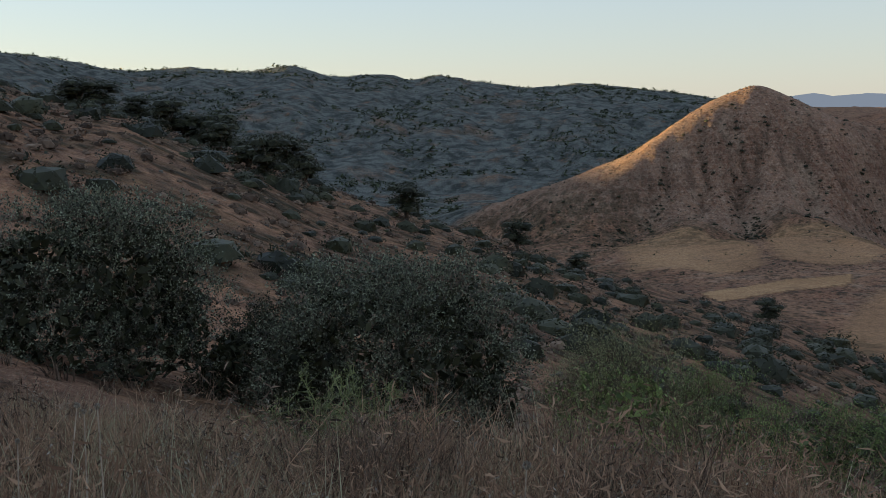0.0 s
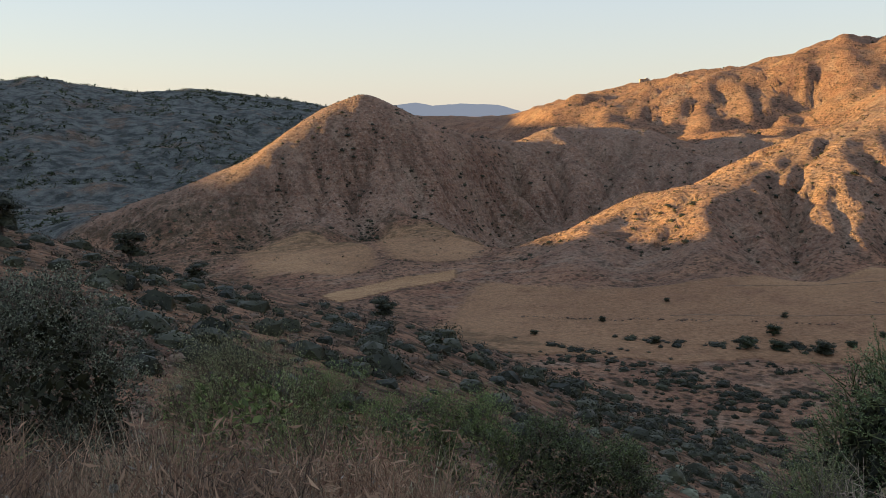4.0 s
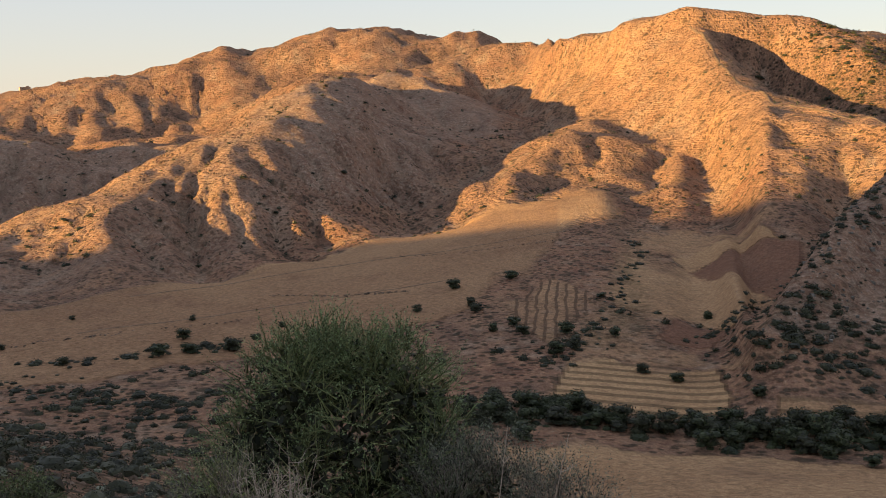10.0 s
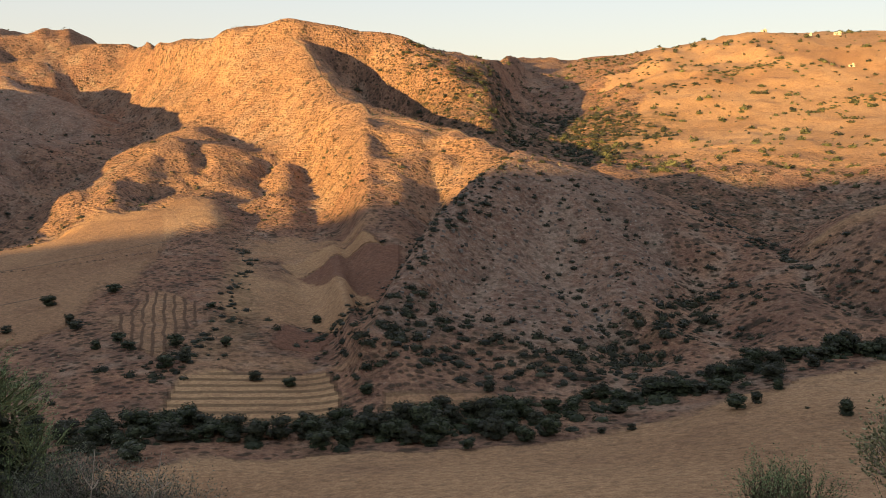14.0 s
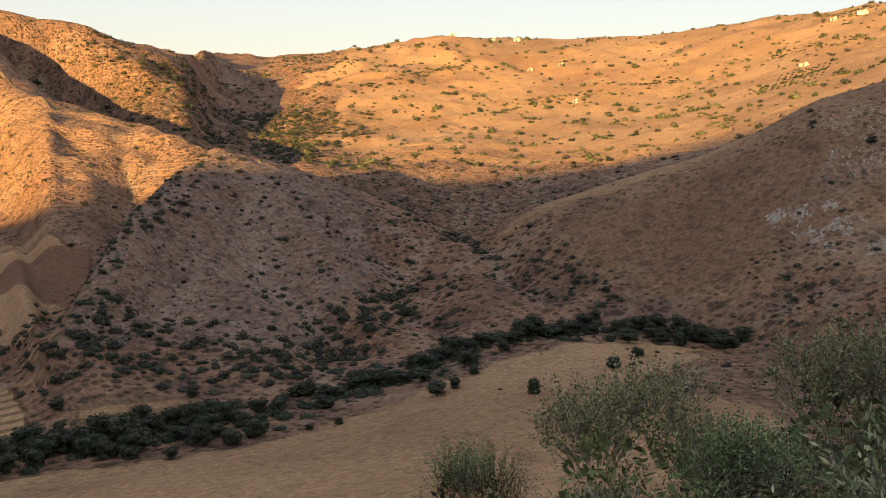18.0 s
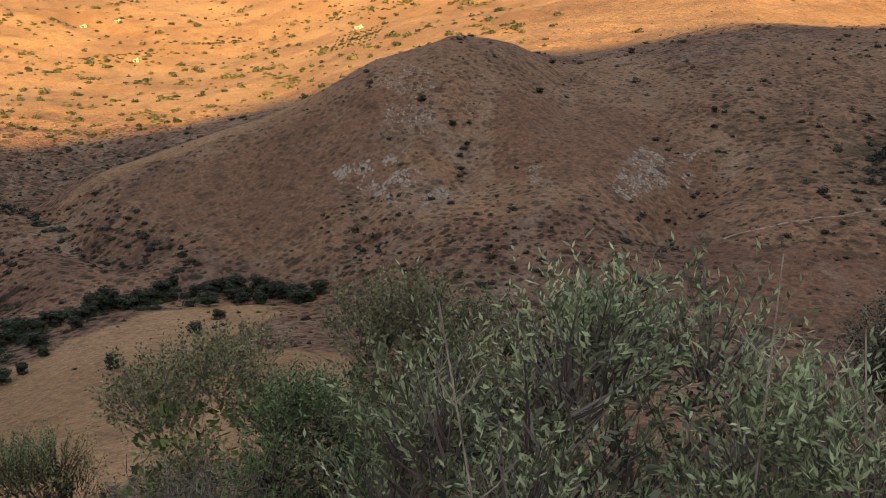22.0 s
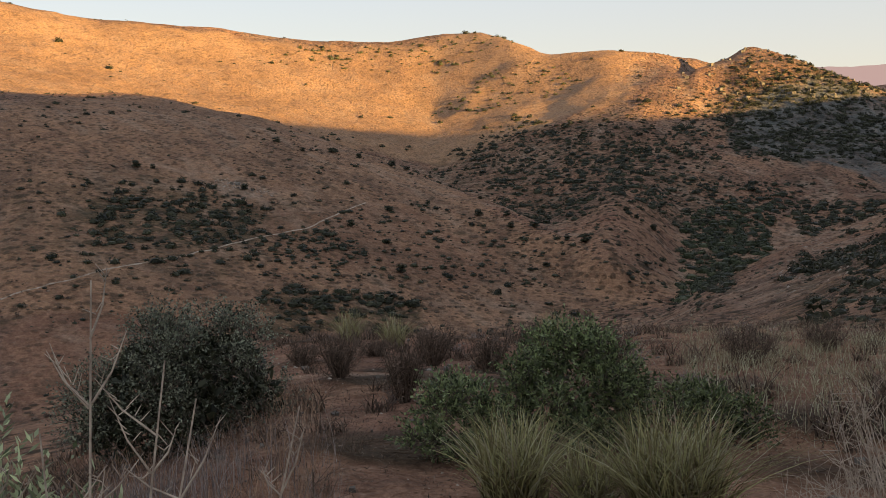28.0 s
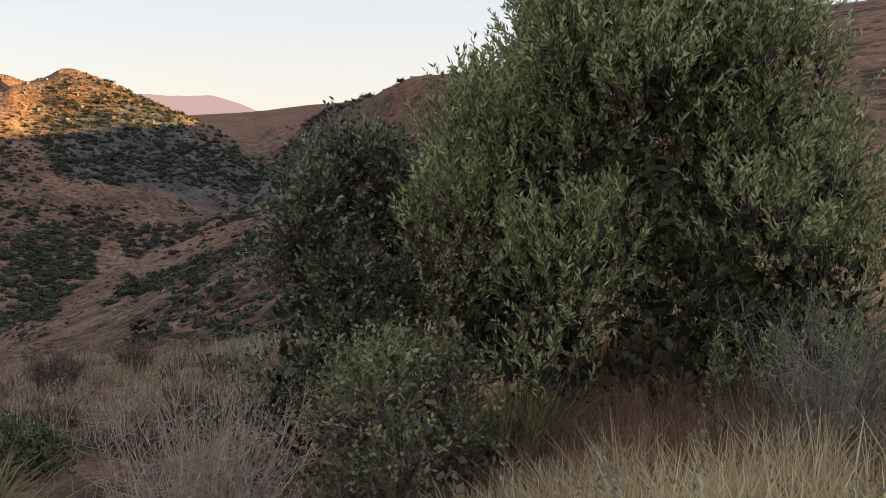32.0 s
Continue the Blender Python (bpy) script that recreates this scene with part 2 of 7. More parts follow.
LINES["second_ridge"] = [(-55, 540, 7.6), (-40, 590, 4.6), (-30, 660, 1.3), (-23, 760, -1.5), (-15, 850, -6.5), (-5, 820, -7), (1.8, 680, -5.6), (7.2, 636, -3.8), (10.8, 646, -2.3), (13.6, 672, -0.4), (15.6, 688, 0.8), (17.8, 700, 1.6), (19.5, 695, 1), (21.9, 690, -0.2), (24.4, 720, -1), (26.4, 780, -1.2), (29.4, 860, -0.2), (32.7, 880, -0.4), (37.7, 900, -0.6), (40, 920, -0.8), (44, 1000, 0.5), (50, 1080, 3), (52.5, 1060, 3.2), (54.4, 1000, 3.1), (57.2, 930, 2.3), (60, 890, 1.0), (62.1, 880, 0.4), (64, 860, 1.2), (68, 800, 2.6), (72.3, 800, 5), (74.5, 760, 2.8), (76.2, 720, 1.4), (77.9, 660, 0.8), (81.2, 560, -0.1), (84.3, 490, -1.3), (88, 540, -2.5), (173.5, 600, 1.0), (177, 620, 2.2), (179, 645, 3.1), (181, 685, 3.9), (182.5, 745, 4.6), (215, 450, 5.6), (226, 520, 5.2), (233, 570, 5.3), (241, 575, 6.8), (249, 575, 9.7), (266, 510, 12.1), (291, 490, 11.6)]
LINES["second_ridge"] += [(92, 600, -2), (98, 620, -1.5), (103, 640, -1.5), (108, 640, -0.8), (112.6, 640, 0), (116, 640, 1), (119, 640, 2), (122, 640, 3), (127, 640, 4), (131, 640, 4.5), (140, 680, 5.5), (150, 720, 4.4), (158, 700, 3), (167, 680, 1.5), (184.7, 800, 5.6), (186.7, 800, 4.9), (190, 780, 3.6), (193.4, 760, 2.1), (195.3, 740, 0.8), (196.2, 700, 1.2), (198.6, 520, 3.3), (202.9, 380, 4.8), (204.3, 350, 5.6), (207, 330, 5.8)]
LINES["back_trough"] = [(-45, 900, 1.0), (-30, 1000, -1.5), (-15, 1050, -5), (0, 1050, -5.2), (7, 1000, -5), (15, 1000, -4), (20, 1000, -3), (24, 1000, -2), (30, 960, -1), (38, 1000, -0.8), (44, 1100, 0.9), (50, 1180, 3.2), (54, 1050, 2.4), (57.2, 1000, 1.4), (60, 1000, 1.2), (63, 980, 1.8), (65, 930, 3.2), (68, 830, 4.0), (72.3, 830, 5.3), (76.2, 790, 1.2), (78, 740, 0.2), (81.2, 660, -1), (84.3, 600, -2), (88, 640, -2), (94.6, 700, -1), (102, 800, 0.5), (110, 850, 1.6), (116, 850, 3), (122, 820, 4.5), (127, 800, 5.3), (131, 780, 6), (140, 780, 7), (150, 790, 6), (158, 780, 5), (167, 780, 4.2), (215, 560, 4.8), (226, 650, 4), (235, 700, 4), (249, 700, 7), (266, 650, 9), (291, 650, 8)]
LINES["back_trough"] += [(173.5, 690, 3.0), (177, 700, 4.1), (181, 745, 4.7), (184.7, 900, 2.6), (188, 950, 2.0), (191, 1000, 1.5), (195, 1100, 1.6), (198, 1000, 2.5), (203, 560, 2.4), (206, 480, 3.2)]
LINES["skyline"] = [(-45, 1900, 2.2), (-42, 1850, 2.1), (-36, 1850, 2.9), (-30, 1900, 3.3), (-24.4, 2000, 3.6), (-21, 2200, 3.1), (-17.8, 2300, 2.5), (-14.7, 2300, 2.8), (-11.3, 2300, 2.5), (-8.7, 2350, 2.95), (-6.4, 2400, 2.2), (-3.4, 2400, 2.45), (-1.8, 2400, 2.0), (-0.4, 2400, 2.35), (2.2, 2400, 1.9), (5.4, 2400, 1.5), (8.2, 2500, 1.75), (12.7, 2600, 1.2), (15.2, 2800, 0.9), (18, 3200, 0.5), (21, 3300, 0.25), (25.5, 3000, 0.2), (26.6, 2400, 0.3), (27.8, 1500, 0.8), (31.1, 1420, 1.4), (34.1, 1400, 2.15), (40.3, 1360, 3.2), (44.2, 1350, 4.3), (46.8, 1350, 4.35), (50.4, 1350, 5.4), (53.4, 1350, 5.5), (56.3, 1330, 5.1), (60.4, 1300, 4.9), (215, 800, 4.4), (226, 1000, 3.5), (250, 1200, 3.5), (290, 1600, 2.5)]
LINES["skyline"] += [(62.7, 1200, 4.2), (64.5, 950, 4.5), (68, 870, 5.55), (71.3, 850, 6.2), (73.3, 850, 6.0), (77.2, 850, 5.4), (81.2, 860, 4.6), (83.6, 900, 3.8), (85.2, 1700, 3.7), (88, 1700, 3.65), (92.8, 1350, 4.4), (98.7, 1300, 5.2), (105.3, 1300, 5.1), (110.6, 1300, 5.3), (116, 1250, 6.1), (122, 1150, 6.7), (129, 1000, 7.5), (134.3, 950, 8.6), (141, 900, 8.8), (147.4, 880, 7.8), (155, 880, 7.3), (160.6, 900, 6.6), (163.9, 900, 6.6), (169.5, 900, 7.05), (171.4, 840, 6.5), (173.5, 800, 5.6), (177.5, 780, 5.75), (180, 785, 5.4), (182.3, 880, 4.8)]
LINES["skyline"] += [(185, 1100, 3.6), (188.5, 1400, 2.7), (190.3, 1700, 3.1), (194.7, 1700, 3.4), (198, 1700, 3.8), (202, 1500, 4.0), (206, 1000, 2.8)]
LINES["beyond"] = [(-45, 4600, 1), (17, 4600, 0), (27, 4600, 0), (60, 4600, 1), (170, 4600, 1), (184, 4600, 2.0), (197, 4600, 2.0), (210, 4600, 1), (290, 4600, 1)]


def lattice(ix, iy, seed):
    h = (ix * 374761393 + iy * 668265263 + seed * 974711) & 0xFFFFFFFF
    h = ((h ^ (h >> 13)) * 1274126177) & 0xFFFFFFFF
    return ((h ^ (h >> 16)) & 0xFFFF) / 65535.0 * 2 * math.pi


def gnoise(x, y, seed=0):
    """Gradient noise, about -0.7 to 0.7."""
    x, y = np.asarray(x, float), np.asarray(y, float)
    fx, fy = np.floor(x), np.floor(y)
    ix, iy, u, v = fx.astype(np.int64), fy.astype(np.int64), x - fx, y - fy
    su, sv = u * u * u * (u * (6 * u - 15) + 10), v * v * v * (v * (6 * v - 15) + 10)

    def corner(a, b):
        t = lattice(ix + a, iy + b, seed)
        return np.cos(t) * (u - a) + np.sin(t) * (v - b)
    n0 = corner(0, 0) * (1 - su) + corner(1, 0) * su
    n1 = corner(0, 1) * (1 - su) + corner(1, 1) * su
    return n0 * (1 - sv) + n1 * sv


def fbm(x, y, octaves, seed=0, gain=0.5):
    total, amp = 0.0, 1.0
    for k in range(octaves):
        total, amp = total + amp * gnoise(x * 2 ** k + 17.3 * k, y * 2 ** k - 9.1 * k, seed + k), amp * gain
    return total


def ridged(x, y, octaves, seed=0):
    total, amp = 0.0, 1.0
    for k in range(octaves):
        total, amp = total + amp * (1 - 2.6 * np.abs(gnoise(x * 2 ** k + 5.7 * k, y * 2 ** k + 3.3 * k, seed + k))), amp * 0.5
    return total - 0.9


def line_at(name, az):
    rows = sorted(LINES[name])
    a = np.array([r[0] for r in rows], float)
    d = np.array([r[1] for r in rows], float)
    z = d * np.tan(np.radians([r[2] for r in rows]))
    a, d, z = np.r_[a[-3:] - 360, a, a[:3] + 360], np.r_[d[-3:], d, d[:3]], np.r_[z[-3:], z, z[:3]]
    return np.interp(az, a, np.log(d)), np.interp(az, a, z)


def smooth_step(x, a, b):
    t = np.clip((x - a) / (b - a), 0, 1)
    return t * t * (3 - 2 * t)


NAMES = ["brow", "hollow", "spur", "stream", "field_edge", "front_ridge", "trough", "second_ridge", "back_trough", "skyline", "beyond"]
TAB_AZ = np.arange(-60, 300, 0.25)


def blur_ring(v, width):
    k = np.arange(-8, 9)
    w = np.exp(-(k * 0.25 / width) ** 2 / 2)
    return sum(wi * np.roll(v, ki) for wi, ki in zip(w / w.sum(), k))


TAB_D, TAB_Z = [np.full(len(TAB_AZ), math.log(1.0))], [np.full(len(TAB_AZ), -1.65)]
for nm in NAMES:
    ld, lz = line_at(nm, TAB_AZ)
    TAB_D.append(blur_ring(ld, 0.35)), TAB_Z.append(blur_ring(lz, 0.35))
for share, fall in ((0.66, 0.62), (0.36, 0.30)):
    TAB_D.insert(1, TAB_D[-len(NAMES)] + math.log(share))
    TAB_Z.insert(1, -1.65 + fall * (TAB_Z[-len(NAMES)] + 1.65))
TAB_D, TAB_Z = np.array(TAB_D), np.array(TAB_Z)
# slopes for a monotone cubic along each bearing, over log distance
h = np.diff(TAB_D, axis=0)
dl = np.diff(TAB_Z, axis=0) / h
m = np.zeros_like(TAB_Z)
w1, w2 = 2 * h[1:] + h[:-1], h[1:] + 2 * h[:-1]
ok = dl[:-1] * dl[1:] > 0
m[1:-1] = np.where(ok, (w1 + w2) / np.where(ok, w1 / np.where(ok, dl[:-1], 1) + w2 / np.where(ok, dl[1:], 1), 1), 0)
m[0], m[-1] = dl[0], 0


def base_height(az, dist):
    """The land without its fine relief, and how far along the lines it is (1.0 brow, 2.0 hollow, ...)."""
    az = (np.asarray(az, float) + 60) % 360 / 0.25
    i0 = np.floor(az).astype(int) % len(TAB_AZ)
    i1, fr = (i0 + 1) % len(TAB_AZ), az - np.floor(az)
    ld = np.log(np.maximum(dist, 0.3))
    D = TAB_D[:, i0] * (1 - fr) + TAB_D[:, i1] * fr
    k = np.clip((D <= ld).sum(axis=0) - 1, 0, len(TAB_D) - 2)
    r = np.arange(len(k))
    def part_at(i):
        d0, d1 = TAB_D[k, i], TAB_D[k + 1, i]
        # the position is taken on the blended lines so that both bearings agree
        t = np.clip((ld - D[k, r]) / (D[k + 1, r] - D[k, r]), 0, 1)
        hh = d1 - d0
        t2, t3 = t * t, t * t * t
        return (2 * t3 - 3 * t2 + 1) * TAB_Z[k, i] + (t3 - 2 * t2 + t) * hh * m[k, i] + (3 * t2 - 2 * t3) * TAB_Z[k + 1, i] + (t3 - t2) * hh * m[k + 1, i], t
    z0, t = part_at(i0)
    z1, _ = part_at(i1)
    return z0 * (1 - fr) + z1 * fr, k + t - 2



def wildness(az, dist, s):
    """0 on tilled fields and meadows, 1 on rough slopes."""
    w = np.ones_like(az)
    # tilled fields of the valley between the stream and the mountain foot
    inside = smooth_step(az, 18, 24) * (1 - smooth_step(az, 75.5, 78)) * smooth_step(s, 3.4, 3.9) * (1 - smooth_step(s, 5.0, 5.12))
    near = smooth_step(az, 52, 60) * (1 - smooth_step(az, 108, 114)) * smooth_step(s, 2.3, 2.9) * (1 - smooth_step(s, 3.9, 4.1))
    cone = smooth_step(az, 8, 11) * (1 - smooth_step(az, 24, 27)) * smooth_step(s, 4.4, 4.9) * (1 - smooth_step(s, 5.7, 6.0))
    glen = smooth_step(az, 66, 69) * (1 - smooth_step(az, 76, 78.5)) * smooth_step(dist, 190, 220) * (1 - smooth_step(dist, 420, 470))
    w = w * (1 - 0.93 * np.clip(inside + near + cone + glen, 0, 1))
    # rolling grassland
    grass = smooth_step(az, 97, 104) * (1 - smooth_step(az, 178, 186))
    return w * (1 - 0.45 * grass)


# main gullies from head to foot, (bearing, distance), with depth and half width in metres
GULLIES = [
    (5.4, 36, [(40.0, 576), (41.6, 487), (42.6, 454), (43.0, 403)]), (3.6, 26, [(32.6, 487), (33.3, 439), (33.7, 378)]), (3.6, 26, [(47.0, 543), (47.3, 499), (47.8, 464), (48.8, 429)]),
    (7.2, 42, [(53.3, 630), (54.6, 608), (55.2, 551), (55.5, 488)]), (3.9, 9.8, [(40.2, 561), (42.0, 490), (42.9, 453), (43.2, 420), (43.2, 388)]), (3.9, 9.1, [(46.6, 505), (47.3, 487), (47.5, 463), (48.7, 428)]),
    (2.8, 8.4, [(38.5, 461), (40.1, 440), (40.6, 404)]), (3.3, 9.1, [(34.5, 453), (34.1, 397)]), (3.3, 9.8, [(55.5, 590), (55.1, 543), (55.6, 493)]),
    (2.8, 8.4, [(50.6, 526), (52.0, 505), (52.6, 488)]), (2.8, 7, [(57.4, 580), (57.1, 539)]), (2.8, 7.7, [(58.1, 517), (58.4, 483)]),
    (2.8, 8.4, [(48.9, 500), (49.1, 482), (50.1, 450)]), (2.8, 9.8, [(36.9, 485), (35.9, 433), (35.5, 394)]), (2.2, 9.1, [(45.0, 536), (46.0, 493)]),
    (2.2, 8.4, [(53.2, 503), (54.9, 475)]), (3.3, 12.6, [(53.1, 608), (54.4, 609), (55.0, 587)]), (9, 26, [(18.0, 645), (17.5, 617), (17.7, 554)]),
    (6, 24, [(14.0, 626), (12.2, 603), (10.7, 553)]), (7, 28, [(22.5, 662), (24.0, 661), (25.1, 652)]), (5, 18, [(20.7, 644), (21.1, 629), (21.4, 605)]),
    (5, 16, [(15.9, 637), (15.3, 616), (14.8, 587)]),
    (14, 44, [(64.9, 880), (63.1, 800), (60.9, 650), (58.3, 606), (55.3, 569)]), (3, 18, [(65.3, 612), (64.8, 575), (63.6, 521)]),
    (15, 56, [(41.4, 1216), (42.5, 1136), (43.7, 982)]), (12, 46, [(47.3, 1203), (46.5, 1096), (45.6, 1010)]),
    (13, 46, [(59.1, 1127), (60.5, 1051), (63, 889)]), (13, 50, [(34.4, 1169), (35.7, 1073), (37.8, 844)]), (13, 48, [(38.5, 1188), (39.7, 1096), (41.3, 932)]),
    (4.5, 10, [(74.2, 639), (72.6, 630), (72.2, 570)]), (4.5, 10, [(71.1, 680), (70.2, 632), (69.7, 552)]), (5, 10, [(60.5, 584), (60.2, 547)]), (3.5, 9, [(64.9, 592), (63.2, 542), (62.3, 518)]),
    (4, 11, [(80.6, 523), (81.8, 477)]), (4, 9, [(74.4, 622), (73.9, 592)]), (4, 11, [(76.6, 560), (77.4, 500)]), (4, 10, [(66.8, 660), (66.6, 600)]),
    (3.5, 14, [(85.5, 363), (86.7, 324), (88.7, 277), (91, 237)]), (4, 15, [(89.4, 362), (92, 334), (95.1, 308), (97.5, 256)]),
    (2.5, 9, [(87.6, 330), (89.4, 300), (90.6, 268), (92.4, 240)]), (3, 11, [(83.8, 328), (83.2, 296), (81.5, 253)]),
    (6, 18, [(96.7, 420), (100.5, 320), (104.3, 274)]), (3, 11, [(80.7, 299), (79.4, 269), (77.5, 243)]),
    (3, 9, [(121, 298), (119.5, 277), (118.9, 251)]), (5, 26, [(133.5, 436), (136, 329), (137.5, 273), (137.2, 242)]),
    (2.5, 6, [(136.9, 290), (137.4, 270), (137.2, 244)]), (4, 22, [(142.4, 362), (140, 303), (137.6, 252)]), (3.5, 20, [(126, 342), (125, 303), (124.5, 268)]),
]
CELL = 3.5
GRID_X, GRID_Y = np.arange(-420, 1564, CELL), np.arange(-1180, 1504, CELL)


def eroded():
    """Relief over the base land on a square grid: main gullies, then water cutting its own network downhill."""
    x, y = [a.ravel() for a in np.meshgrid(GRID_X, GRID_Y)]
    ny, nx = len(GRID_Y), len(GRID_X)
    az, dist = np.degrees(np.arctan2(x, y)), np.hypot(x, y)
    az = np.where(az < -60, az + 360, az)
    base, s = base_height(az, dist)
    wild = wildness(az, dist, s)
    wx, wy = x + 9 * gnoise(x / 38, y / 38, 51) + 3 * gnoise(x / 12, y / 12, 53), y + 9 * gnoise(x / 38, y / 38, 52) + 3 * gnoise(x / 12, y / 12, 54)
    mount = smooth_step(dist, 380, 480) * smooth_step(az, -2, 8) * (1 - 0.45 * smooth_step(az, 80, 92))
    cone = smooth_step(az, 2, 6) * (1 - smooth_step(az, 24, 28)) * (1 - smooth_step(dist, 760, 860))
    z = base + wild * (0.30 + 0.70 * mount) * (1 - 0.6 * cone) * (5.0 * ridged(wx / 95, wy / 95, 3, 3) + 9.0 * smooth_step(dist, 860, 980) * ridged((wx - 0.6 * wy) / 170, (wy + 0.3 * wx) / 110, 3, 5)) * smooth_step(dist, 120, 420)
    for depth, half, line in GULLIES:
        t = np.linspace(0, len(line) - 1, 24 * len(line))
        a, d = [np.interp(t, np.arange(len(line)), [r[k] for r in line]) for k in (0, 1)]
        px, py = d * np.sin(np.radians(a)), d * np.cos(np.radians(a))
        near = np.nonzero((x > px.min() - half) & (x < px.max() + half) & (y > py.min() - half) & (y < py.max() + half))[0]
        gap = np.hypot(wx[near, None] - px, wy[near, None] - py)
        k = gap.argmin(1)
        share = np.clip(1 - gap[np.arange(len(near)), k] / half, 0, 1)
        z[near] -= depth * share ** 1.15 * np.minimum(1, 0.15 + 1.5 * t[k] / t[-1])
    rng = np.random.default_rng(8)
    cell = np.arange(nx * ny).reshape(ny, nx)
    z = z.reshape(ny, nx)
    meadow = smooth_step(az, 84, 92) * (1 - smooth_step(az, 192, 200)) * smooth_step(dist, 420, 560)
    power = (wild * (0.30 + 0.70 * mount) * (1 - 0.85 * meadow) * (1 - 0.75 * cone) * (1 - 0.6 * smooth_step(dist, 860, 980)) * (1 - 0.62 * smooth_step(az, 42, 46)) * (1 - 0.4 * smooth_step(az, 56, 60)) * smooth_step(dist, 130, 220)).reshape(ny, nx)
    for turn in range(20):
        rough = z + rng.normal(scale=0.35, size=z.shape)
        low, to = np.full_like(z, -1e-3), cell.copy()
        for dy, dx in ((0, 1), (1, 0), (0, -1), (-1, 0), (1, 1), (1, -1), (-1, 1), (-1, -1)):
            fall = (np.roll(rough, (-dy, -dx), (0, 1)) - rough) / math.hypot(dx, dy)
            better = fall < low
            low[better], to[better] = fall[better], np.roll(cell, (-dy, -dx), (0, 1))[better]
        to = to.ravel()
        at, water = cell.ravel(), np.ones(nx * ny)
        for step in range(70):
            at = to[at]
            water += np.bincount(at, minlength=nx * ny)
        drop = np.maximum(z.ravel() - z.ravel()[to], 0)
        cut = np.clip(0.05 * np.sqrt(np.minimum(water, 900)), 0, 0.75)
        z = z - power * (cut * drop).reshape(ny, nx)
        mean = sum(np.roll(z, k, (0, 1)) for k in ((0, 1), (1, 0), (0, -1), (-1, 0))) / 4
        z = z + 0.07 * power * (mean - z)
    edge = np.minimum(np.minimum(x - GRID_X[0], GRID_X[-1] - x), np.minimum(y - GRID_Y[0], GRID_Y[-1] - y))
    flow = np.clip((np.log(water) - 1.7) / 1.5, 0, 1) * smooth_step(edge, 0, 60) * smooth_step(dist, 130, 220)
    return (z - base.reshape(ny, nx)) * (smooth_step(edge, 0, 60) * smooth_step(dist, 60, 130)).reshape(ny, nx), flow.reshape(ny, nx)


CUT, FLOW = eroded()


def on_grid(g, x, y):
    """Values of the square grid g at the places."""
    u, v = np.clip((x - GRID_X[0]) / CELL, 0, len(GRID_X) - 1.001), np.clip((y - GRID_Y[0]) / CELL, 0, len(GRID_Y) - 1.001)
    i, j = u.astype(int), v.astype(int)
    u, v = u - i, v - j
    return (g[j, i] * (1 - u) + g[j, i + 1] * u) * (1 - v) + (g[j + 1, i] * (1 - u) + g[j + 1, i + 1] * u) * v


def relief(az, dist, s):
    """Relief over the base land: gullies and spurs, knolls and roughness. s: position along the lines."""
    x, y = dist * np.sin(np.radians(az)), dist * np.cos(np.radians(az))
    z = on_grid(CUT, x, y)
    wild = wildness(az, dist, s)
    rough = smooth_step(dist, 60, 300) + 0.15 * smooth_step(dist, 15, 60)
    z = z + (0.12 + 0.88 * wild) * rough * (0.5 * ridged(x / 17, y / 17, 3, 21) + 0.22 * gnoise(x / 3.1, y / 3.1, 25))
    far = smooth_step(dist, 900, 1500) * (1 - smooth_step(az, 20, 40))
    z = z + far * (11 * ridged(x / 210, y / 210, 4, 77) + 5 * fbm(x / 60, y / 60, 2, 78)) * (1 - 0.75 * np.exp(-((s - 10) / 0.15) ** 2))
    z = z + smooth_step(dist, 1, 4) * (1 - smooth_step(dist, 30, 90)) * (0.10 * fbm(x / 1.3, y / 1.3, 3, 8) + 0.25 * gnoise(x / 6, y / 6, 9))
    return z


def height(x, y):
    """The ground's height at places given as arrays."""
    x, y = np.atleast_1d(np.asarray(x, float)), np.atleast_1d(np.asarray(y, float))
    az, dist = np.degrees(np.arctan2(x, y)), np.hypot(x, y)
    az = np.where(az < -60, az + 360, az)
    z, s = base_height(az, dist)
    return z + relief(az, dist, s)


AZ_COLS = np.r_[np.arange(-29, 232, 0.245), np.arange(232, 331, 1.2)]
RINGS = np.exp(np.interp(np.linspace(0, 1, 560), [0, 0.035, 0.18, 0.28, 0.84, 0.95, 1], np.log([0.35, 4, 30, 120, 1100, 2600, 4900])))
gaz, gd = np.meshgrid(AZ_COLS, RINGS)
bz, bs = base_height(gaz.ravel(), gd.ravel())
gz = bz + relief(gaz.ravel(), gd.ravel(), bs)
gx, gy = gd.ravel() * np.sin(np.radians(gaz.ravel())), gd.ravel() * np.cos(np.radians(gaz.ravel()))
NC, NR = len(AZ_COLS), len(RINGS)
co = np.empty((NC * NR + 1, 3))
co[:-1, 0], co[:-1, 1], co[:-1, 2] = gx, gy, gz
co[-1] = (0, 0, -1.65)
r_, c_ = np.meshgrid(np.arange(NR - 1), np.arange(NC), indexing="ij")
n_ = (c_ + 1) % NC
quads = np.stack([r_ * NC + c_, r_ * NC + n_, (r_ + 1) * NC + n_, (r_ + 1) * NC + c_], -1).reshape(-1, 4)[:, ::-1]
ground_mesh = bpy.data.meshes.new("ground")
tri = np.stack([np.arange(NC), (np.arange(NC) + 1) % NC, np.full(NC, NC * NR)], -1)
ground_mesh.vertices.add(len(co))
ground_mesh.vertices.foreach_set("co", co.ravel())
ground_mesh.loops.add(quads.size + tri.size)
ground_mesh.loops.foreach_set("vertex_index", np.r_[quads.ravel(), tri.ravel()])
ground_mesh.polygons.add(len(quads) + len(tri))
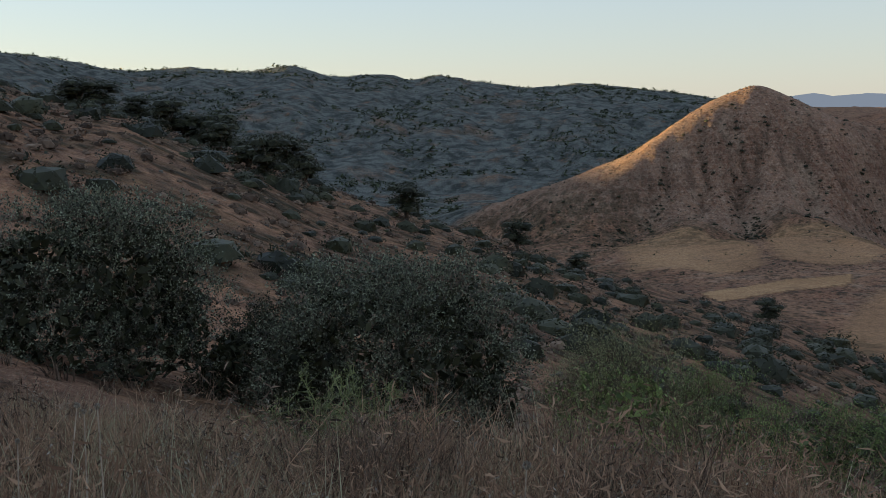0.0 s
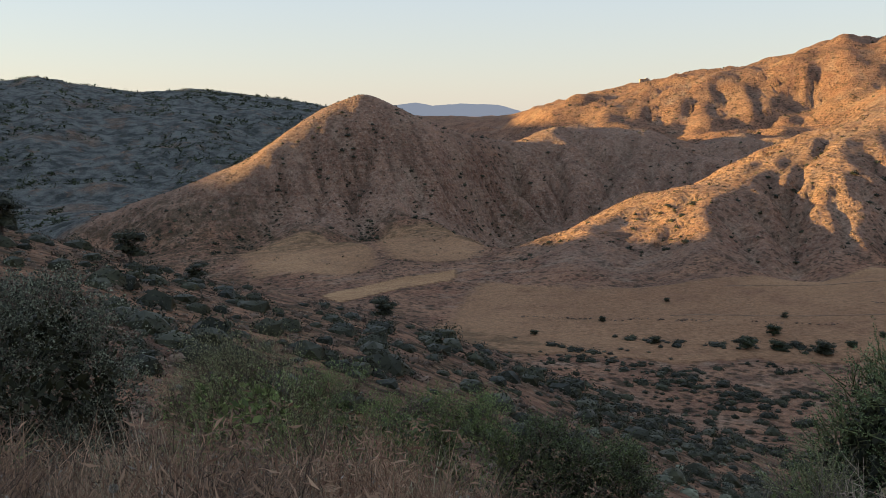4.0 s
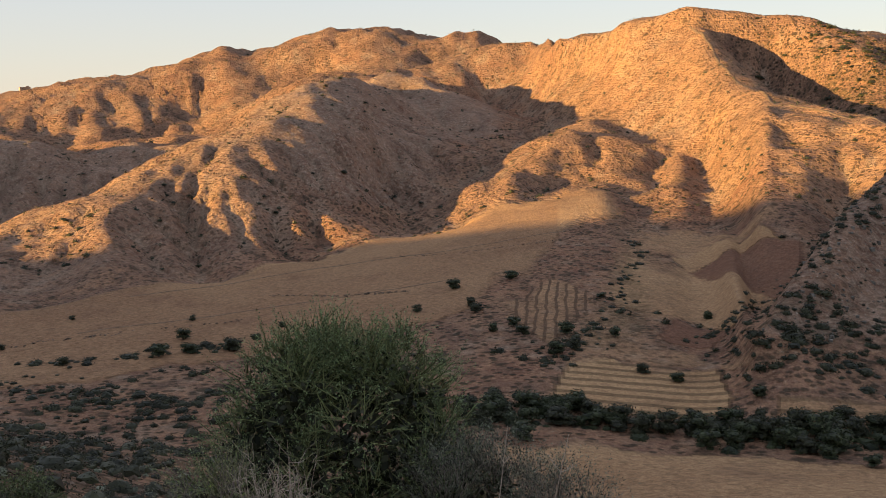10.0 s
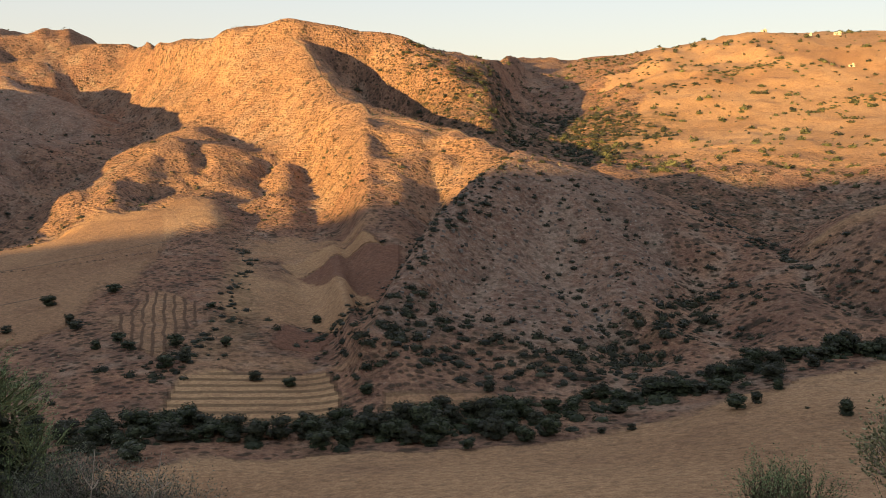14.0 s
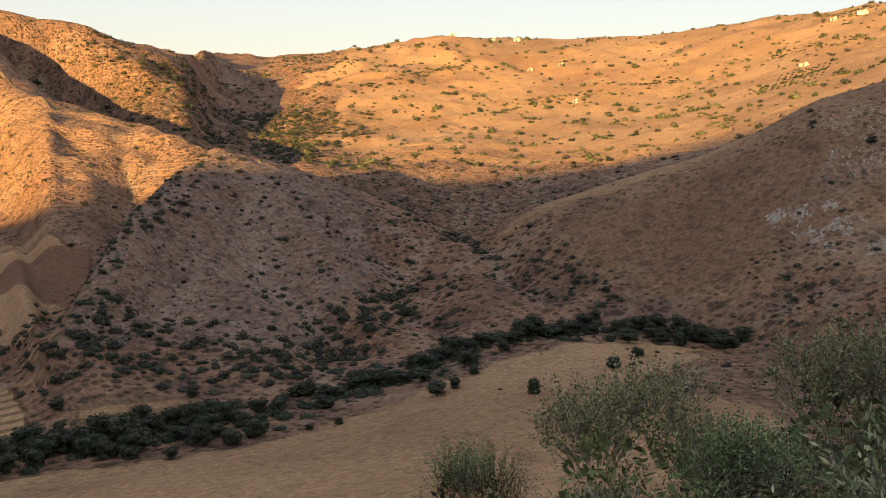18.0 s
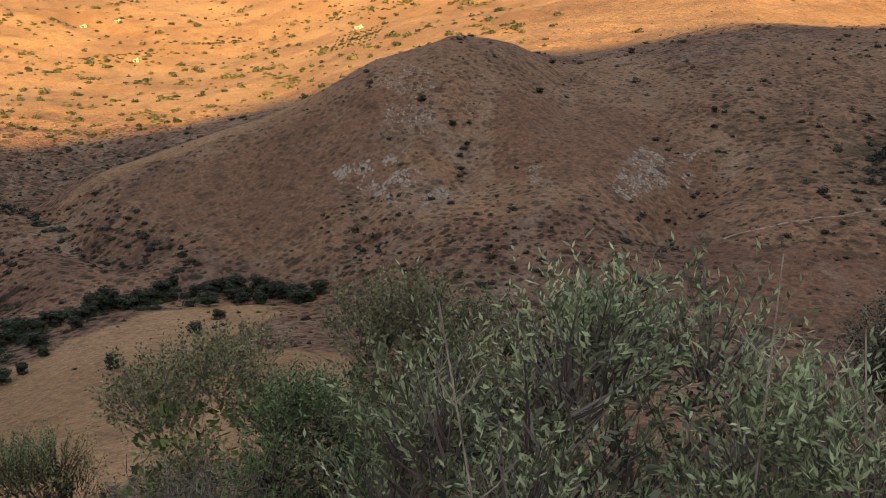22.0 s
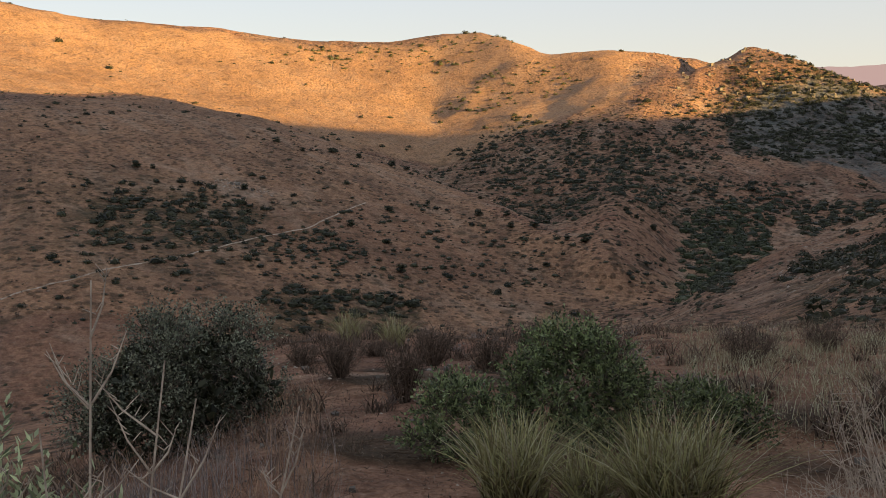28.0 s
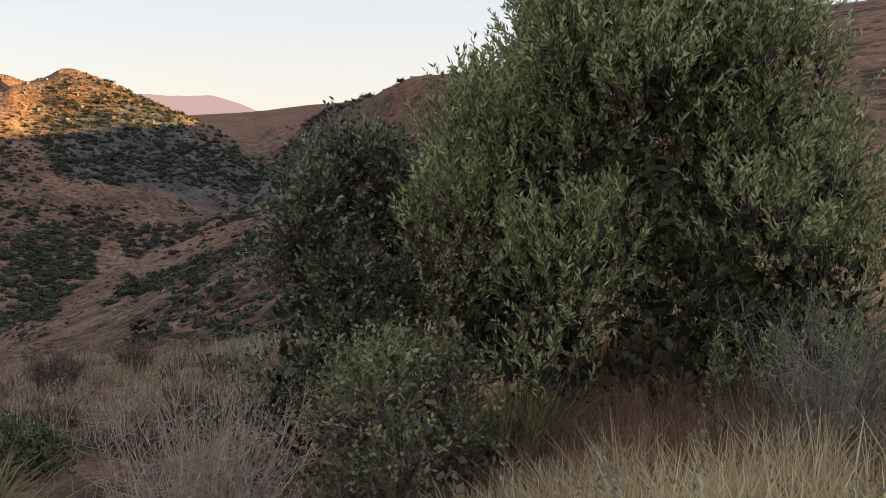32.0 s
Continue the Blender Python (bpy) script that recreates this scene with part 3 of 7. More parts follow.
ground_mesh.polygons.foreach_set("loop_start", np.r_[np.arange(len(quads)) * 4, quads.size + np.arange(len(tri)) * 3])
ground_mesh.polygons.foreach_set("use_smooth", np.ones(len(quads) + len(tri), bool))
ground_mesh.update(calc_edges=True)
ground = tagged(new("ground", ground_mesh), "dry hilly land with fields, gullies and bare slopes", "ground", kind="structure")


# ---- what covers the land: patches by bearing and distance ----
PATCHES = []
PATCHES.append(("straw", 0.75, [(11, 537), (14.7, 566), (18.7, 500), (19.2, 441), (17.1, 430), (12.5, 450)]))
PATCHES.append(("straw", 0.7, [(18.9, 560), (22.3, 590), (25.5, 560), (23.6, 441), (20, 455)]))
PATCHES.append(("straw", 1.0, [(15, 378), (23.2, 422), (23.1, 396), (16.1, 350)]))
PATCHES.append(("straw", 0.85, [(20, 235), (24, 380), (31, 345), (37.5, 366), (44, 396), (50.8, 436), (57.4, 476), (63.9, 526), (67.6, 530), (68.5, 455), (64.4, 412), (61, 330), (59, 290), (50, 260), (40, 250), (30, 240)]))
PATCHES.append(("plough", 0.38, [(20, 235), (24, 380), (31, 345), (37.5, 366), (44, 392), (50.8, 432), (57.4, 470), (63.9, 500), (64.4, 412), (61, 330), (59, 290), (50, 260), (40, 250), (30, 240)]))
PATCHES.append(("straw", 1.0, [(38, 350), (44, 396), (50.8, 436), (57.4, 476), (63.9, 526), (67.6, 530), (68.5, 462), (64.4, 418), (58.9, 396), (51.8, 392), (44, 350)]))
PATCHES.append(("straw", 1.0, [(70.8, 381), (73.2, 408), (75.9, 394), (77, 376), (74.5, 383), (71.8, 360)]))
PATCHES.append(("plough", 0.85, [(71.8, 360), (74.5, 383), (78.1, 376), (77.5, 290), (75.9, 322), (73.2, 338)]))
PATCHES.append(("straw", 0.85, [(67.9, 301), (69.1, 373), (70.8, 381), (71.8, 360), (75.9, 322), (74.5, 261), (71.1, 290), (68.7, 292)]))
PATCHES.append(("straw", 0.7, [(69.1, 373), (70.8, 442), (75.6, 405), (75.9, 394), (73.2, 408), (70.8, 381)]))
PATCHES.append(("plough", 0.9, [(70.3, 263), (71.1, 286), (74.3, 265), (73.1, 254), (70.7, 257)]))
PATCHES.append(("furrow", 0.9, [(61.2, 294), (63.4, 328), (65.9, 310), (66.7, 298), (65, 263), (63.6, 246), (61.5, 267)]))
PATCHES.append(("straw", 0.6, [(61.2, 294), (63.4, 328), (65.9, 310), (66.7, 298), (65, 263), (63.6, 246), (61.5, 267)]))
PATCHES.append(("terrace", 1.0, [(62.5, 197), (65.2, 228), (67.6, 236), (73.4, 231), (74.4, 209), (74.2, 197), (69, 195)]))
PATCHES.append(("straw", 1.0, [(62.5, 197), (65.2, 228), (67.6, 236), (73.4, 231), (74.4, 209), (74.2, 197), (69, 195)]))
PATCHES.append(("terrace", 0.8, [(76.8, 205), (83.1, 210), (85.8, 198), (80.7, 193), (76.9, 194)]))
PATCHES.append(("straw", 0.75, [(76.8, 205), (83.1, 210), (85.8, 198), (80.7, 193), (76.9, 194)]))
PATCHES.append(("straw", 0.5, [(65.3, 237), (67.7, 290), (70.8, 287), (70.4, 260), (75.5, 220), (74.2, 235), (67.6, 237)]))
PATCHES.append(("straw", 0.85, [(58, 120), (58, 165), (67.5, 172), (76, 172), (85, 174), (91, 180), (96.5, 201), (106.7, 228), (114, 220), (110, 190), (118, 150), (120, 70), (90, 60), (58, 70)]))
PATCHES.append(("straw", 1.0, [(105, 225), (109, 232), (114, 226), (110, 212), (106, 212)]))
PATCHES.append(("straw", 0.62, [(104, 600), (92, 660), (92, 1250), (110, 1300), (124, 1150), (134, 940), (150, 860), (172, 880), (180, 900), (178, 640), (150, 570), (124, 480), (112, 580)]))
PATCHES.append(("straw", 0.92, [(92, 700), (92, 1300), (110, 1330), (124, 1190), (132, 990), (128, 640), (112, 610), (104, 650)]))
# pale ground before the large bush, brightened where light is missing
PATCHES.append(("straw", 0.9, [(203, 2), (205, 9), (216, 14), (236, 12), (240, 2), (222, 1)]))
PATCHES.append(("straw", 0.2, [(62, 560), (64, 900), (72, 860), (78, 660), (84, 470), (80, 420), (70, 560)]))
PATCHES.append(("straw", 0.24, [(138, 240), (140, 420), (150, 540), (164, 480), (176, 300), (188, 330), (194, 480), (195, 540), (178, 620), (196, 560), (196, 420), (186, 300), (181, 285), (170, 250), (155, 230)]))
PATCHES.append(("stone", 0.5, [(133, 267), (133.7, 285), (135.7, 298), (136.7, 291), (136.1, 278), (134.1, 263)]))
PATCHES.append(("straw", 0.35, [(104, 300), (112, 350), (124, 390), (134, 430), (142, 300), (136, 250), (122, 250), (110, 262)]))
PATCHES.append(("stone", 0.4, [(116.6, 292), (118.5, 290), (123.3, 272), (124, 258), (121.3, 252), (120.1, 268)]))
PATCHES.append(("stone", 0.7, [(120.2, 317), (121.5, 308), (121.4, 293), (119.2, 307)]))
PATCHES.append(("stone", 0.55, [(153, 345), (155, 350), (157, 338), (155, 328), (153.4, 333)]))
PATCHES.append(("stone", 0.55, [(76, 235), (78.5, 290), (82, 345), (85, 390), (93, 370), (96, 300), (90, 250), (84, 235)]))
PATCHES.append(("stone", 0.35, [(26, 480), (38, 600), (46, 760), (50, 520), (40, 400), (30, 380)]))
# pale share raised here to lighten the basin's shade in place of haze
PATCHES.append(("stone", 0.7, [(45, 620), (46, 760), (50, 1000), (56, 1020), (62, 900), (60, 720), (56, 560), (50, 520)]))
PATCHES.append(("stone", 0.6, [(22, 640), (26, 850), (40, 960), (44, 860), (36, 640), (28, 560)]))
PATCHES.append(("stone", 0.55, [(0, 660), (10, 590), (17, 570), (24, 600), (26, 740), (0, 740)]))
PATCHES.append(("stone", 0.3, [(184, 200), (186, 260), (189, 300), (192, 200), (188, 160)]))
PATCHES.append(("scrub", 0.45, [(141, 262), (143, 330), (150, 350), (158, 340), (161, 300), (154, 262), (147, 250)]))
PATCHES.append(("scrub", 1.0, [(146.9, 277), (147.9, 318), (150.6, 331), (154, 335), (156.7, 319), (156.7, 295), (152.6, 281)]))
PATCHES.append(("scrub", 1.0, [(155.7, 225), (156.4, 254), (160.8, 262), (165.7, 262), (164.4, 240)]))
PATCHES.append(("scrub", 0.8, [(74.2, 760), (78, 770), (80.5, 800), (84.6, 884), (90.8, 889), (93.9, 777), (92.5, 730), (90, 600), (84, 560), (80, 650)]))
PATCHES.append(("scrub", 0.9, [(182, 640), (184.2, 740), (187, 760), (190.3, 740), (194.4, 720), (195.5, 607), (190, 540), (185, 540)]))
PATCHES.append(("scrub", 0.8, [(196, 640), (199, 600), (203, 500), (201, 420), (195.5, 520)]))
PATCHES.append(("scrub", 1.0, [(182, 247), (181.4, 410), (183.6, 449), (185.5, 454), (185.9, 305), (184.3, 224)]))
PATCHES.append(("scrub", 0.8, [(186, 60), (187.5, 200), (190, 300), (197, 260), (203, 130), (203, 50)]))
PATCHES.append(("scrub", 0.75, [(92, 460), (92, 560), (100, 565), (108, 560), (112, 500), (106, 430), (100, 400), (95, 420)]))
PATCHES.append(("straw", 0.8, [(100.6, 322), (104, 332), (108.4, 346), (112.6, 352), (116.3, 358), (116.3, 346), (112.6, 338), (108.4, 330), (103.5, 318)]))
PATCHES.append(("scrub", 0.6, [(160, 470), (168, 600), (176, 640), (184, 500), (182, 400), (176, 360), (168, 430)]))
PATCHES.append(("scrub", 0.75, [(-29, 60), (-29, 116), (-10, 110), (4, 112), (20, 122), (36, 138), (46, 150), (40, 80), (20, 50), (0, 40)]))
PATCHES.append(("scrub", 0.6, [(75, 212), (78, 225), (90, 225), (96, 235), (100, 300), (94, 280), (84, 240), (79, 262), (75.6, 245)]))
PATCHES.append(("scrub", 0.6, [(66, 470), (68, 440), (70.5, 250), (67, 235), (64, 245), (66.5, 300), (67.5, 380)]))
# wood cover; its cool grey tone also stands in for haze on these slopes
PATCHES.append(("wood", 0.92, [(-45, 640), (-45, 2000), (-29, 2000), (-20, 2300), (0, 2600), (15, 2900), (19, 3300), (18, 900), (6, 760), (2, 700), (-8, 560)]))
PATCHES.append(("wood", 0.75, [(184, 560), (185, 640), (188, 730), (194, 700), (197, 580), (201, 440), (203, 350), (202, 300), (198.5, 380), (194, 520), (190, 540)]))
PATCHES.append(("scrub", 0.7, [(-29, 700), (-29, 1900), (-20, 2150), (0, 2300), (15, 2700), (15, 900), (3, 800), (0, 500)]))
# scrub round the cone's foot; the high share also deepens its shade
PATCHES.append(("scrub", 0.85, [(-6, 560), (-2, 700), (6, 640), (12, 600), (18, 585), (24, 600), (27, 700), (32, 640), (24, 520), (14, 520), (4, 500)]))
PATCHES.append(("scrub", 0.8, [(-8, 420), (-8, 560), (0, 540), (9, 500), (12, 450), (20, 300), (26, 260), (30, 250), (24, 180), (10, 200)]))
PATCHES.append(("plough", 0.5, [(126.6, 329), (135, 333), (139.6, 291), (136.9, 252), (132.3, 264), (126.6, 274)]))
PATCHES.append(("plough", 0.5, [(138.2, 237), (148.4, 235), (151.8, 198), (141.5, 194)]))
PATCHES.append(("plough", 0.45, [(104.7, 311), (114.2, 330), (121.9, 320), (120, 270), (111.3, 262)]))
PATCHES.append(("plough", 0.4, [(156, 320), (166, 345), (172, 310), (168, 280), (158, 275)]))
PATCHES.append(("plough", 0.35, [(30, 255), (33, 290), (46, 292), (47, 262), (40, 246)]))

# fields of different ripeness on the far golden slopes
clear = np.random.default_rng(23)
for k_ in range(44):
    az_, d_ = clear.uniform(91, 132), clear.uniform(680, 1220)
    w_, l_ = clear.uniform(14, 48), clear.uniform(14, 45)
    h_ = math.degrees(w_ / d_)
    kind_, share_ = ("straw", clear.uniform(0.85, 1.0)) if clear.random() < 0.5 else ("plough", clear.uniform(0.12, 0.38))
    PATCHES.append((kind_, share_, [(az_ - h_, d_ - l_), (az_ - 0.8 * h_, d_ + l_), (az_ + h_, d_ + 0.8 * l_), (az_ + 0.9 * h_, d_ - 0.9 * l_)]))
clear = np.random.default_rng(19)
for k_ in range(46):
    az_, d_ = clear.uniform(-22, 13), clear.uniform(980, 2100)
    w_, l_ = clear.uniform(10, 34), clear.uniform(8, 30)
    h_ = math.degrees(w_ / d_)
    PATCHES.append(("straw", clear.uniform(0.05, 0.22), [(az_ - h_, d_ - l_), (az_ - 0.4 * h_, d_ + l_), (az_ + h_, d_ + 0.6 * l_), (az_ + 0.6 * h_, d_ - l_)]))


def in_patch(x, y, rows):
    a, d = np.radians([r[0] for r in rows]), np.array([r[1] for r in rows], float)
    px, py = d * np.sin(a), d * np.cos(a)
    inside = np.zeros(len(x), bool)
    k = np.nonzero((x > px.min()) & (x < px.max()) & (y > py.min()) & (y < py.max()))[0]
    x, y, hit = x[k], y[k], inside[k]
    for i in range(len(px)):
        x0, y0, x1, y1 = px[i - 1], py[i - 1], px[i], py[i]
        if y0 != y1:
            hit ^= ((y0 > y) != (y1 > y)) & (x < (x1 - x0) * (y - y0) / (y1 - y0) + x0)
    inside[k] = hit
    return inside


def cover_of(x, y):
    """Shares of each cover at the places, with uneven, feathered edges: dict of arrays."""
    x, y = np.asarray(x, float), np.asarray(y, float)
    dist = np.hypot(x, y)
    wob = np.clip(dist / 220, 0.2, 3)
    jag = [wob * fbm(x / (14 * wob), y / (14 * wob), 3, sd) for sd in (61, 67)]
    loose = [wob * fbm(x / (34 * wob), y / (34 * wob), 3, sd) for sd in (81, 87)]
    out = {k: np.zeros(len(x)) for k in ("straw", "plough", "scrub", "stone", "furrow", "terrace", "path", "wood")}
    for kind, share, rows in PATCHES:
        if kind in ("furrow", "terrace", "path") or kind == "plough" and share > 0.6 or rows[0][0] in (70.8, 71.8, 15):
            soft = in_patch(x + 0.8 * jag[0], y + 0.8 * jag[1], rows).astype(float)
        elif kind in ("scrub", "stone", "wood"):
            soft = sum(in_patch(x + q * loose[0] + r * jag[1], y + q * loose[1] - r * jag[0], rows) * 0.25 for q, r in ((10, 5), (18, -6), (26, 4), (6, 12)))
        else:
            soft = sum(in_patch(x + q * jag[0], y + q * jag[1], rows) * 0.25 for q in (3, 6, 9, 13))
        out[kind] = out[kind] * (1 - soft) + share * soft
        if kind == "terrace" or kind == "plough" and share > 0.6:
            out["straw"] *= 1 - soft
        if kind == "straw":
            out["wood"] *= 1 - 0.45 * soft
    return out


# ---- land material ----
n = Nodes("dry_land")
att = n.node("Attribute", attribute_name="cover")
att2 = n.node("Attribute", attribute_name="tillage")
sep, sep2 = n.node("SeparateColor", {0: att.outputs["Color"]}), n.node("SeparateColor", {0: att2.outputs["Color"]})
straw, plough, scrub = sep.outputs[0], sep.outputs[1], sep.outputs[2]
stone, furrow, terrace, path_, wood = att.outputs["Alpha"], sep2.outputs[0], sep2.outputs[1], sep2.outputs[2], att2.outputs["Alpha"]
pos = n.node("NewGeometry").outputs["Position"]
flat = n.node("VectorMath", {0: pos, 1: (1, 1, 0.6)}, operation="MULTIPLY").outputs[0]
micro, pebble = n.noise(flat, 9.0, 4, 0.7), n.noise(flat, 42.0, 3, 0.6)
big, mid, fine, tuft = n.noise(flat, 0.012, 5), n.noise(flat, 0.09, 5), n.noise(flat, 0.7, 4, 0.7), n.noise(flat, 0.33, 3, 0.55)
earth = n.mix(n.ramp(mid, 0.35, 0.68), (0.29, 0.145, 0.088), (0.48, 0.27, 0.165))
earth = n.mix(n.ramp(n.math("ADD", n.math("MULTIPLY", micro, 0.6), n.math("MULTIPLY", pebble, 0.4)), 0.38, 0.62), n.mix(0.45, earth, (0.10, 0.065, 0.045)), n.mix(0.3, earth, (0.45, 0.34, 0.25)))
earth = n.mix(n.ramp(big, 0.4, 0.62), earth, n.mix(0.55, earth, (0.36, 0.16, 0.09)))
grass = n.mix(n.ramp(fine, 0.3, 0.75), (0.37, 0.195, 0.112), (0.57, 0.325, 0.185))
c = n.mix(n.ramp(n.math("ADD", n.math("MULTIPLY", fine, 0.6), n.math("MULTIPLY", mid, 0.5)), 0.42, 0.68), earth, grass)
strawc = n.mix(n.ramp(n.math("ADD", n.math("MULTIPLY", fine, 0.5), n.math("MULTIPLY", big, 0.7)), 0.45, 0.75), (0.42, 0.237, 0.116), (0.62, 0.38, 0.192))
mottle = n.noise(flat, 0.03, 5, 0.62)
bands = n.noise(n.node("VectorMath", {0: pos, 1: (0.16, 0.16, 1.5)}, operation="MULTIPLY").outputs[0], 0.55, 5, 0.65)
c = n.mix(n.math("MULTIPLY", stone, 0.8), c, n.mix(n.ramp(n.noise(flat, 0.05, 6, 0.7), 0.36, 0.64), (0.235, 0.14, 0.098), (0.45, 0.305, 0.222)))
c = n.mix(n.math("MULTIPLY", n.ramp(mottle, 0.46, 0.66), 0.65), c, n.mix(fine, (0.18, 0.10, 0.07), (0.32, 0.185, 0.12)))
c = n.mix(n.math("MULTIPLY", n.ramp(bands, 0.52, 0.66), 0.55), c, n.mix(fine, (0.13, 0.085, 0.06), (0.24, 0.15, 0.10)))
strawc = n.mix(n.math("MULTIPLY", n.ramp(n.noise(flat, 0.055, 6, 0.7), 0.5, 0.68), 0.5), strawc, (0.27, 0.15, 0.085))
c = n.mix(straw, c, strawc)
c = n.mix(plough, c, n.mix(n.ramp(fine, 0.3, 0.7), (0.20, 0.095, 0.055), (0.28, 0.14, 0.085)))
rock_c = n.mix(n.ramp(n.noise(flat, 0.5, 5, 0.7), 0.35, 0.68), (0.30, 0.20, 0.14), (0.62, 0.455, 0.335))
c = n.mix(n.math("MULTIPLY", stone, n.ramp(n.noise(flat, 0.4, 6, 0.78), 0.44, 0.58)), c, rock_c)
# rills: bare pale marl in some, brown brush in others, also imitating gully shading
rill = n.math("MULTIPLY", n.node("Attribute", attribute_name="rill").outputs["Fac"], n.math("SUBTRACT", 1.0, n.math("MINIMUM", 1.0, n.math("ADD", n.math("MULTIPLY", straw, 0.9), n.math("ADD", plough, terrace)))))
c = n.mix(n.math("MULTIPLY", rill, 0.75), c, n.mix(n.ramp(n.noise(flat, 0.022, 4, 0.65), 0.44, 0.56), n.mix(fine, (0.10, 0.062, 0.045), (0.19, 0.12, 0.08)), n.mix(fine, (0.37, 0.255, 0.17), (0.62, 0.46, 0.33))))
# dark tufts of dry shrub
cell = n.node("TexVoronoi", {"Vector": flat, "Scale": 0.42, "Randomness": 1.0}).outputs["Distance"]
spots = n.math("MULTIPLY", n.math("SUBTRACT", 1.0, n.ramp(cell, 0.25, 0.5)), n.ramp(tuft, 0.37, 0.51))
cell2 = n.node("TexVoronoi", {"Vector": flat, "Scale": 0.15, "Randomness": 1.0}).outputs["Distance"]
spots = n.math("MAXIMUM", spots, n.math("MULTIPLY", n.math("SUBTRACT", 1.0, n.ramp(cell2, 0.22, 0.42)), n.ramp(n.noise(flat, 0.12, 3), 0.48, 0.6)))
bare = n.math("SUBTRACT", 1.0, n.math("MAXIMUM", n.math("MAXIMUM", n.math("MULTIPLY", straw, 0.9), n.math("MULTIPLY", stone, 0.9)), n.math("MAXIMUM", plough, terrace)))
tone = n.mix(n.ramp(mid, 0.3, 0.7), (0.055, 0.045, 0.030), (0.115, 0.08, 0.048))
fleck = n.math("MULTIPLY", n.ramp(n.noise(flat, 0.6, 6, 0.8), 0.56, 0.68), n.math("SUBTRACT", 1.0, n.math("MAXIMUM", straw, plough)))
c = n.mix(n.math("MULTIPLY", fleck, 0.55), c, (0.52, 0.40, 0.29))
c = n.mix(n.math("MULTIPLY", n.math("MULTIPLY", spots, bare), n.math("MULTIPLY", n.ramp(mottle, 0.24, 0.48), 0.9)), c, tone)
sc = n.math("MULTIPLY", scrub, n.ramp(n.noise(flat, 0.16, 4, 0.65), 0.40, 0.58))
c = n.mix(n.math("MULTIPLY", sc, 0.6), c, n.mix(n.ramp(fine, 0.3, 0.7), (0.03, 0.035, 0.018), (0.07, 0.07, 0.035)))
# wood: dark trees, with a blue grey tint put in for distance haze
thick = n.noise(flat, 0.035, 6, 0.72)
c = n.mix(n.math("MULTIPLY", wood, n.ramp(thick, 0.24, 0.48)), c, n.mix(n.ramp(n.noise(flat, 0.05, 7, 0.72), 0.38, 0.62), (0.055, 0.07, 0.07), (0.21, 0.225, 0.21)))
# furrows along the slope, and stubble rows on the terraces
sx = n.node("SeparateXYZ", {0: pos})
across = n.math("ADD", n.math("MULTIPLY", sx.outputs[0], 0.42), n.math("MULTIPLY", sx.outputs[1], -0.9))
along = n.math("ADD", n.math("MULTIPLY", sx.outputs[0], 0.93), n.math("MULTIPLY", sx.outputs[1], 0.36))
fl = n.math("SINE", n.math("ADD", n.math("MULTIPLY", across, 2.1), n.math("MULTIPLY", n.noise(flat, 0.05, 2), 9.0)))
c = n.mix(n.math("MULTIPLY", furrow, n.ramp(fl, 0.2, 0.9)), c, (0.17, 0.10, 0.06))
tl = n.math("SINE", n.math("ADD", n.math("MULTIPLY", along, 1.25), n.math("MULTIPLY", n.noise(flat, 0.06, 3), 2.2)))
c = n.mix(n.math("MULTIPLY", n.math("MULTIPLY", terrace, 0.7), n.ramp(n.math("ADD", tl, n.math("MULTIPLY", fine, 0.8)), 0.2, 1.1)), c, n.mix(fine, (0.12, 0.075, 0.04), (0.2, 0.125, 0.065)))
c = n.mix(path_, c, n.mix(n.ramp(fine, 0.35, 0.6), (0.3, 0.2, 0.14), (0.56, 0.47, 0.38)))
relief_h = n.math("ADD", n.math("MULTIPLY", fine, 0.5), n.math("ADD", n.math("MULTIPLY", mid, n.math("SUBTRACT", 2.4, n.math("MULTIPLY", straw, 1.9))), n.math("ADD", n.math("MULTIPLY", n.math("MULTIPLY", spots, bare), 0.7), n.math("MULTIPLY", micro, 0.05))))
crag = n.math("MULTIPLY", n.noise(flat, 0.2, 7, 0.74), n.math("SUBTRACT", 1.5, n.math("MULTIPLY", n.math("MAXIMUM", straw, plough), 1.4)))
grain = n.math("ADD", n.math("MULTIPLY", n.ramp(n.noise(flat, 0.9, 6, 0.8), 0.36, 0.64), 0.46), n.math("MULTIPLY", n.ramp(n.noise(flat, 3.5, 4, 0.7), 0.36, 0.64), 0.34))
c = n.node("HueSaturation", {"Color": c, "Hue": 0.495, "Saturation": 1.0, "Value": n.math("MULTIPLY", 0.635, n.math("ADD", n.math("ADD", grain, n.math("MULTIPLY", n.ramp(n.math("ADD", n.math("MULTIPLY", micro, 0.55), n.math("MULTIPLY", pebble, 0.45)), 0.4, 0.6), 0.3)), 0.6))}).outputs[0]
land_mat = n.finish(c, 0.95, n.math("ADD", n.math("ADD", relief_h, crag), n.math("MULTIPLY", bands, n.math("SUBTRACT", 2.0, n.math("MULTIPLY", n.math("MAXIMUM", straw, plough), 2.0)))), 0.9, 1.2)
n.bsdf.inputs["Specular IOR Level"].default_value = 0.1
ground_mesh.materials.append(land_mat)
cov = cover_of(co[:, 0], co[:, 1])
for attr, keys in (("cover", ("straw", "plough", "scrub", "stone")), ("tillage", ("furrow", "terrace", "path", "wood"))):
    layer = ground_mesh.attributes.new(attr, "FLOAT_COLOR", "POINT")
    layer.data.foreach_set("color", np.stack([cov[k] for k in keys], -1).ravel())
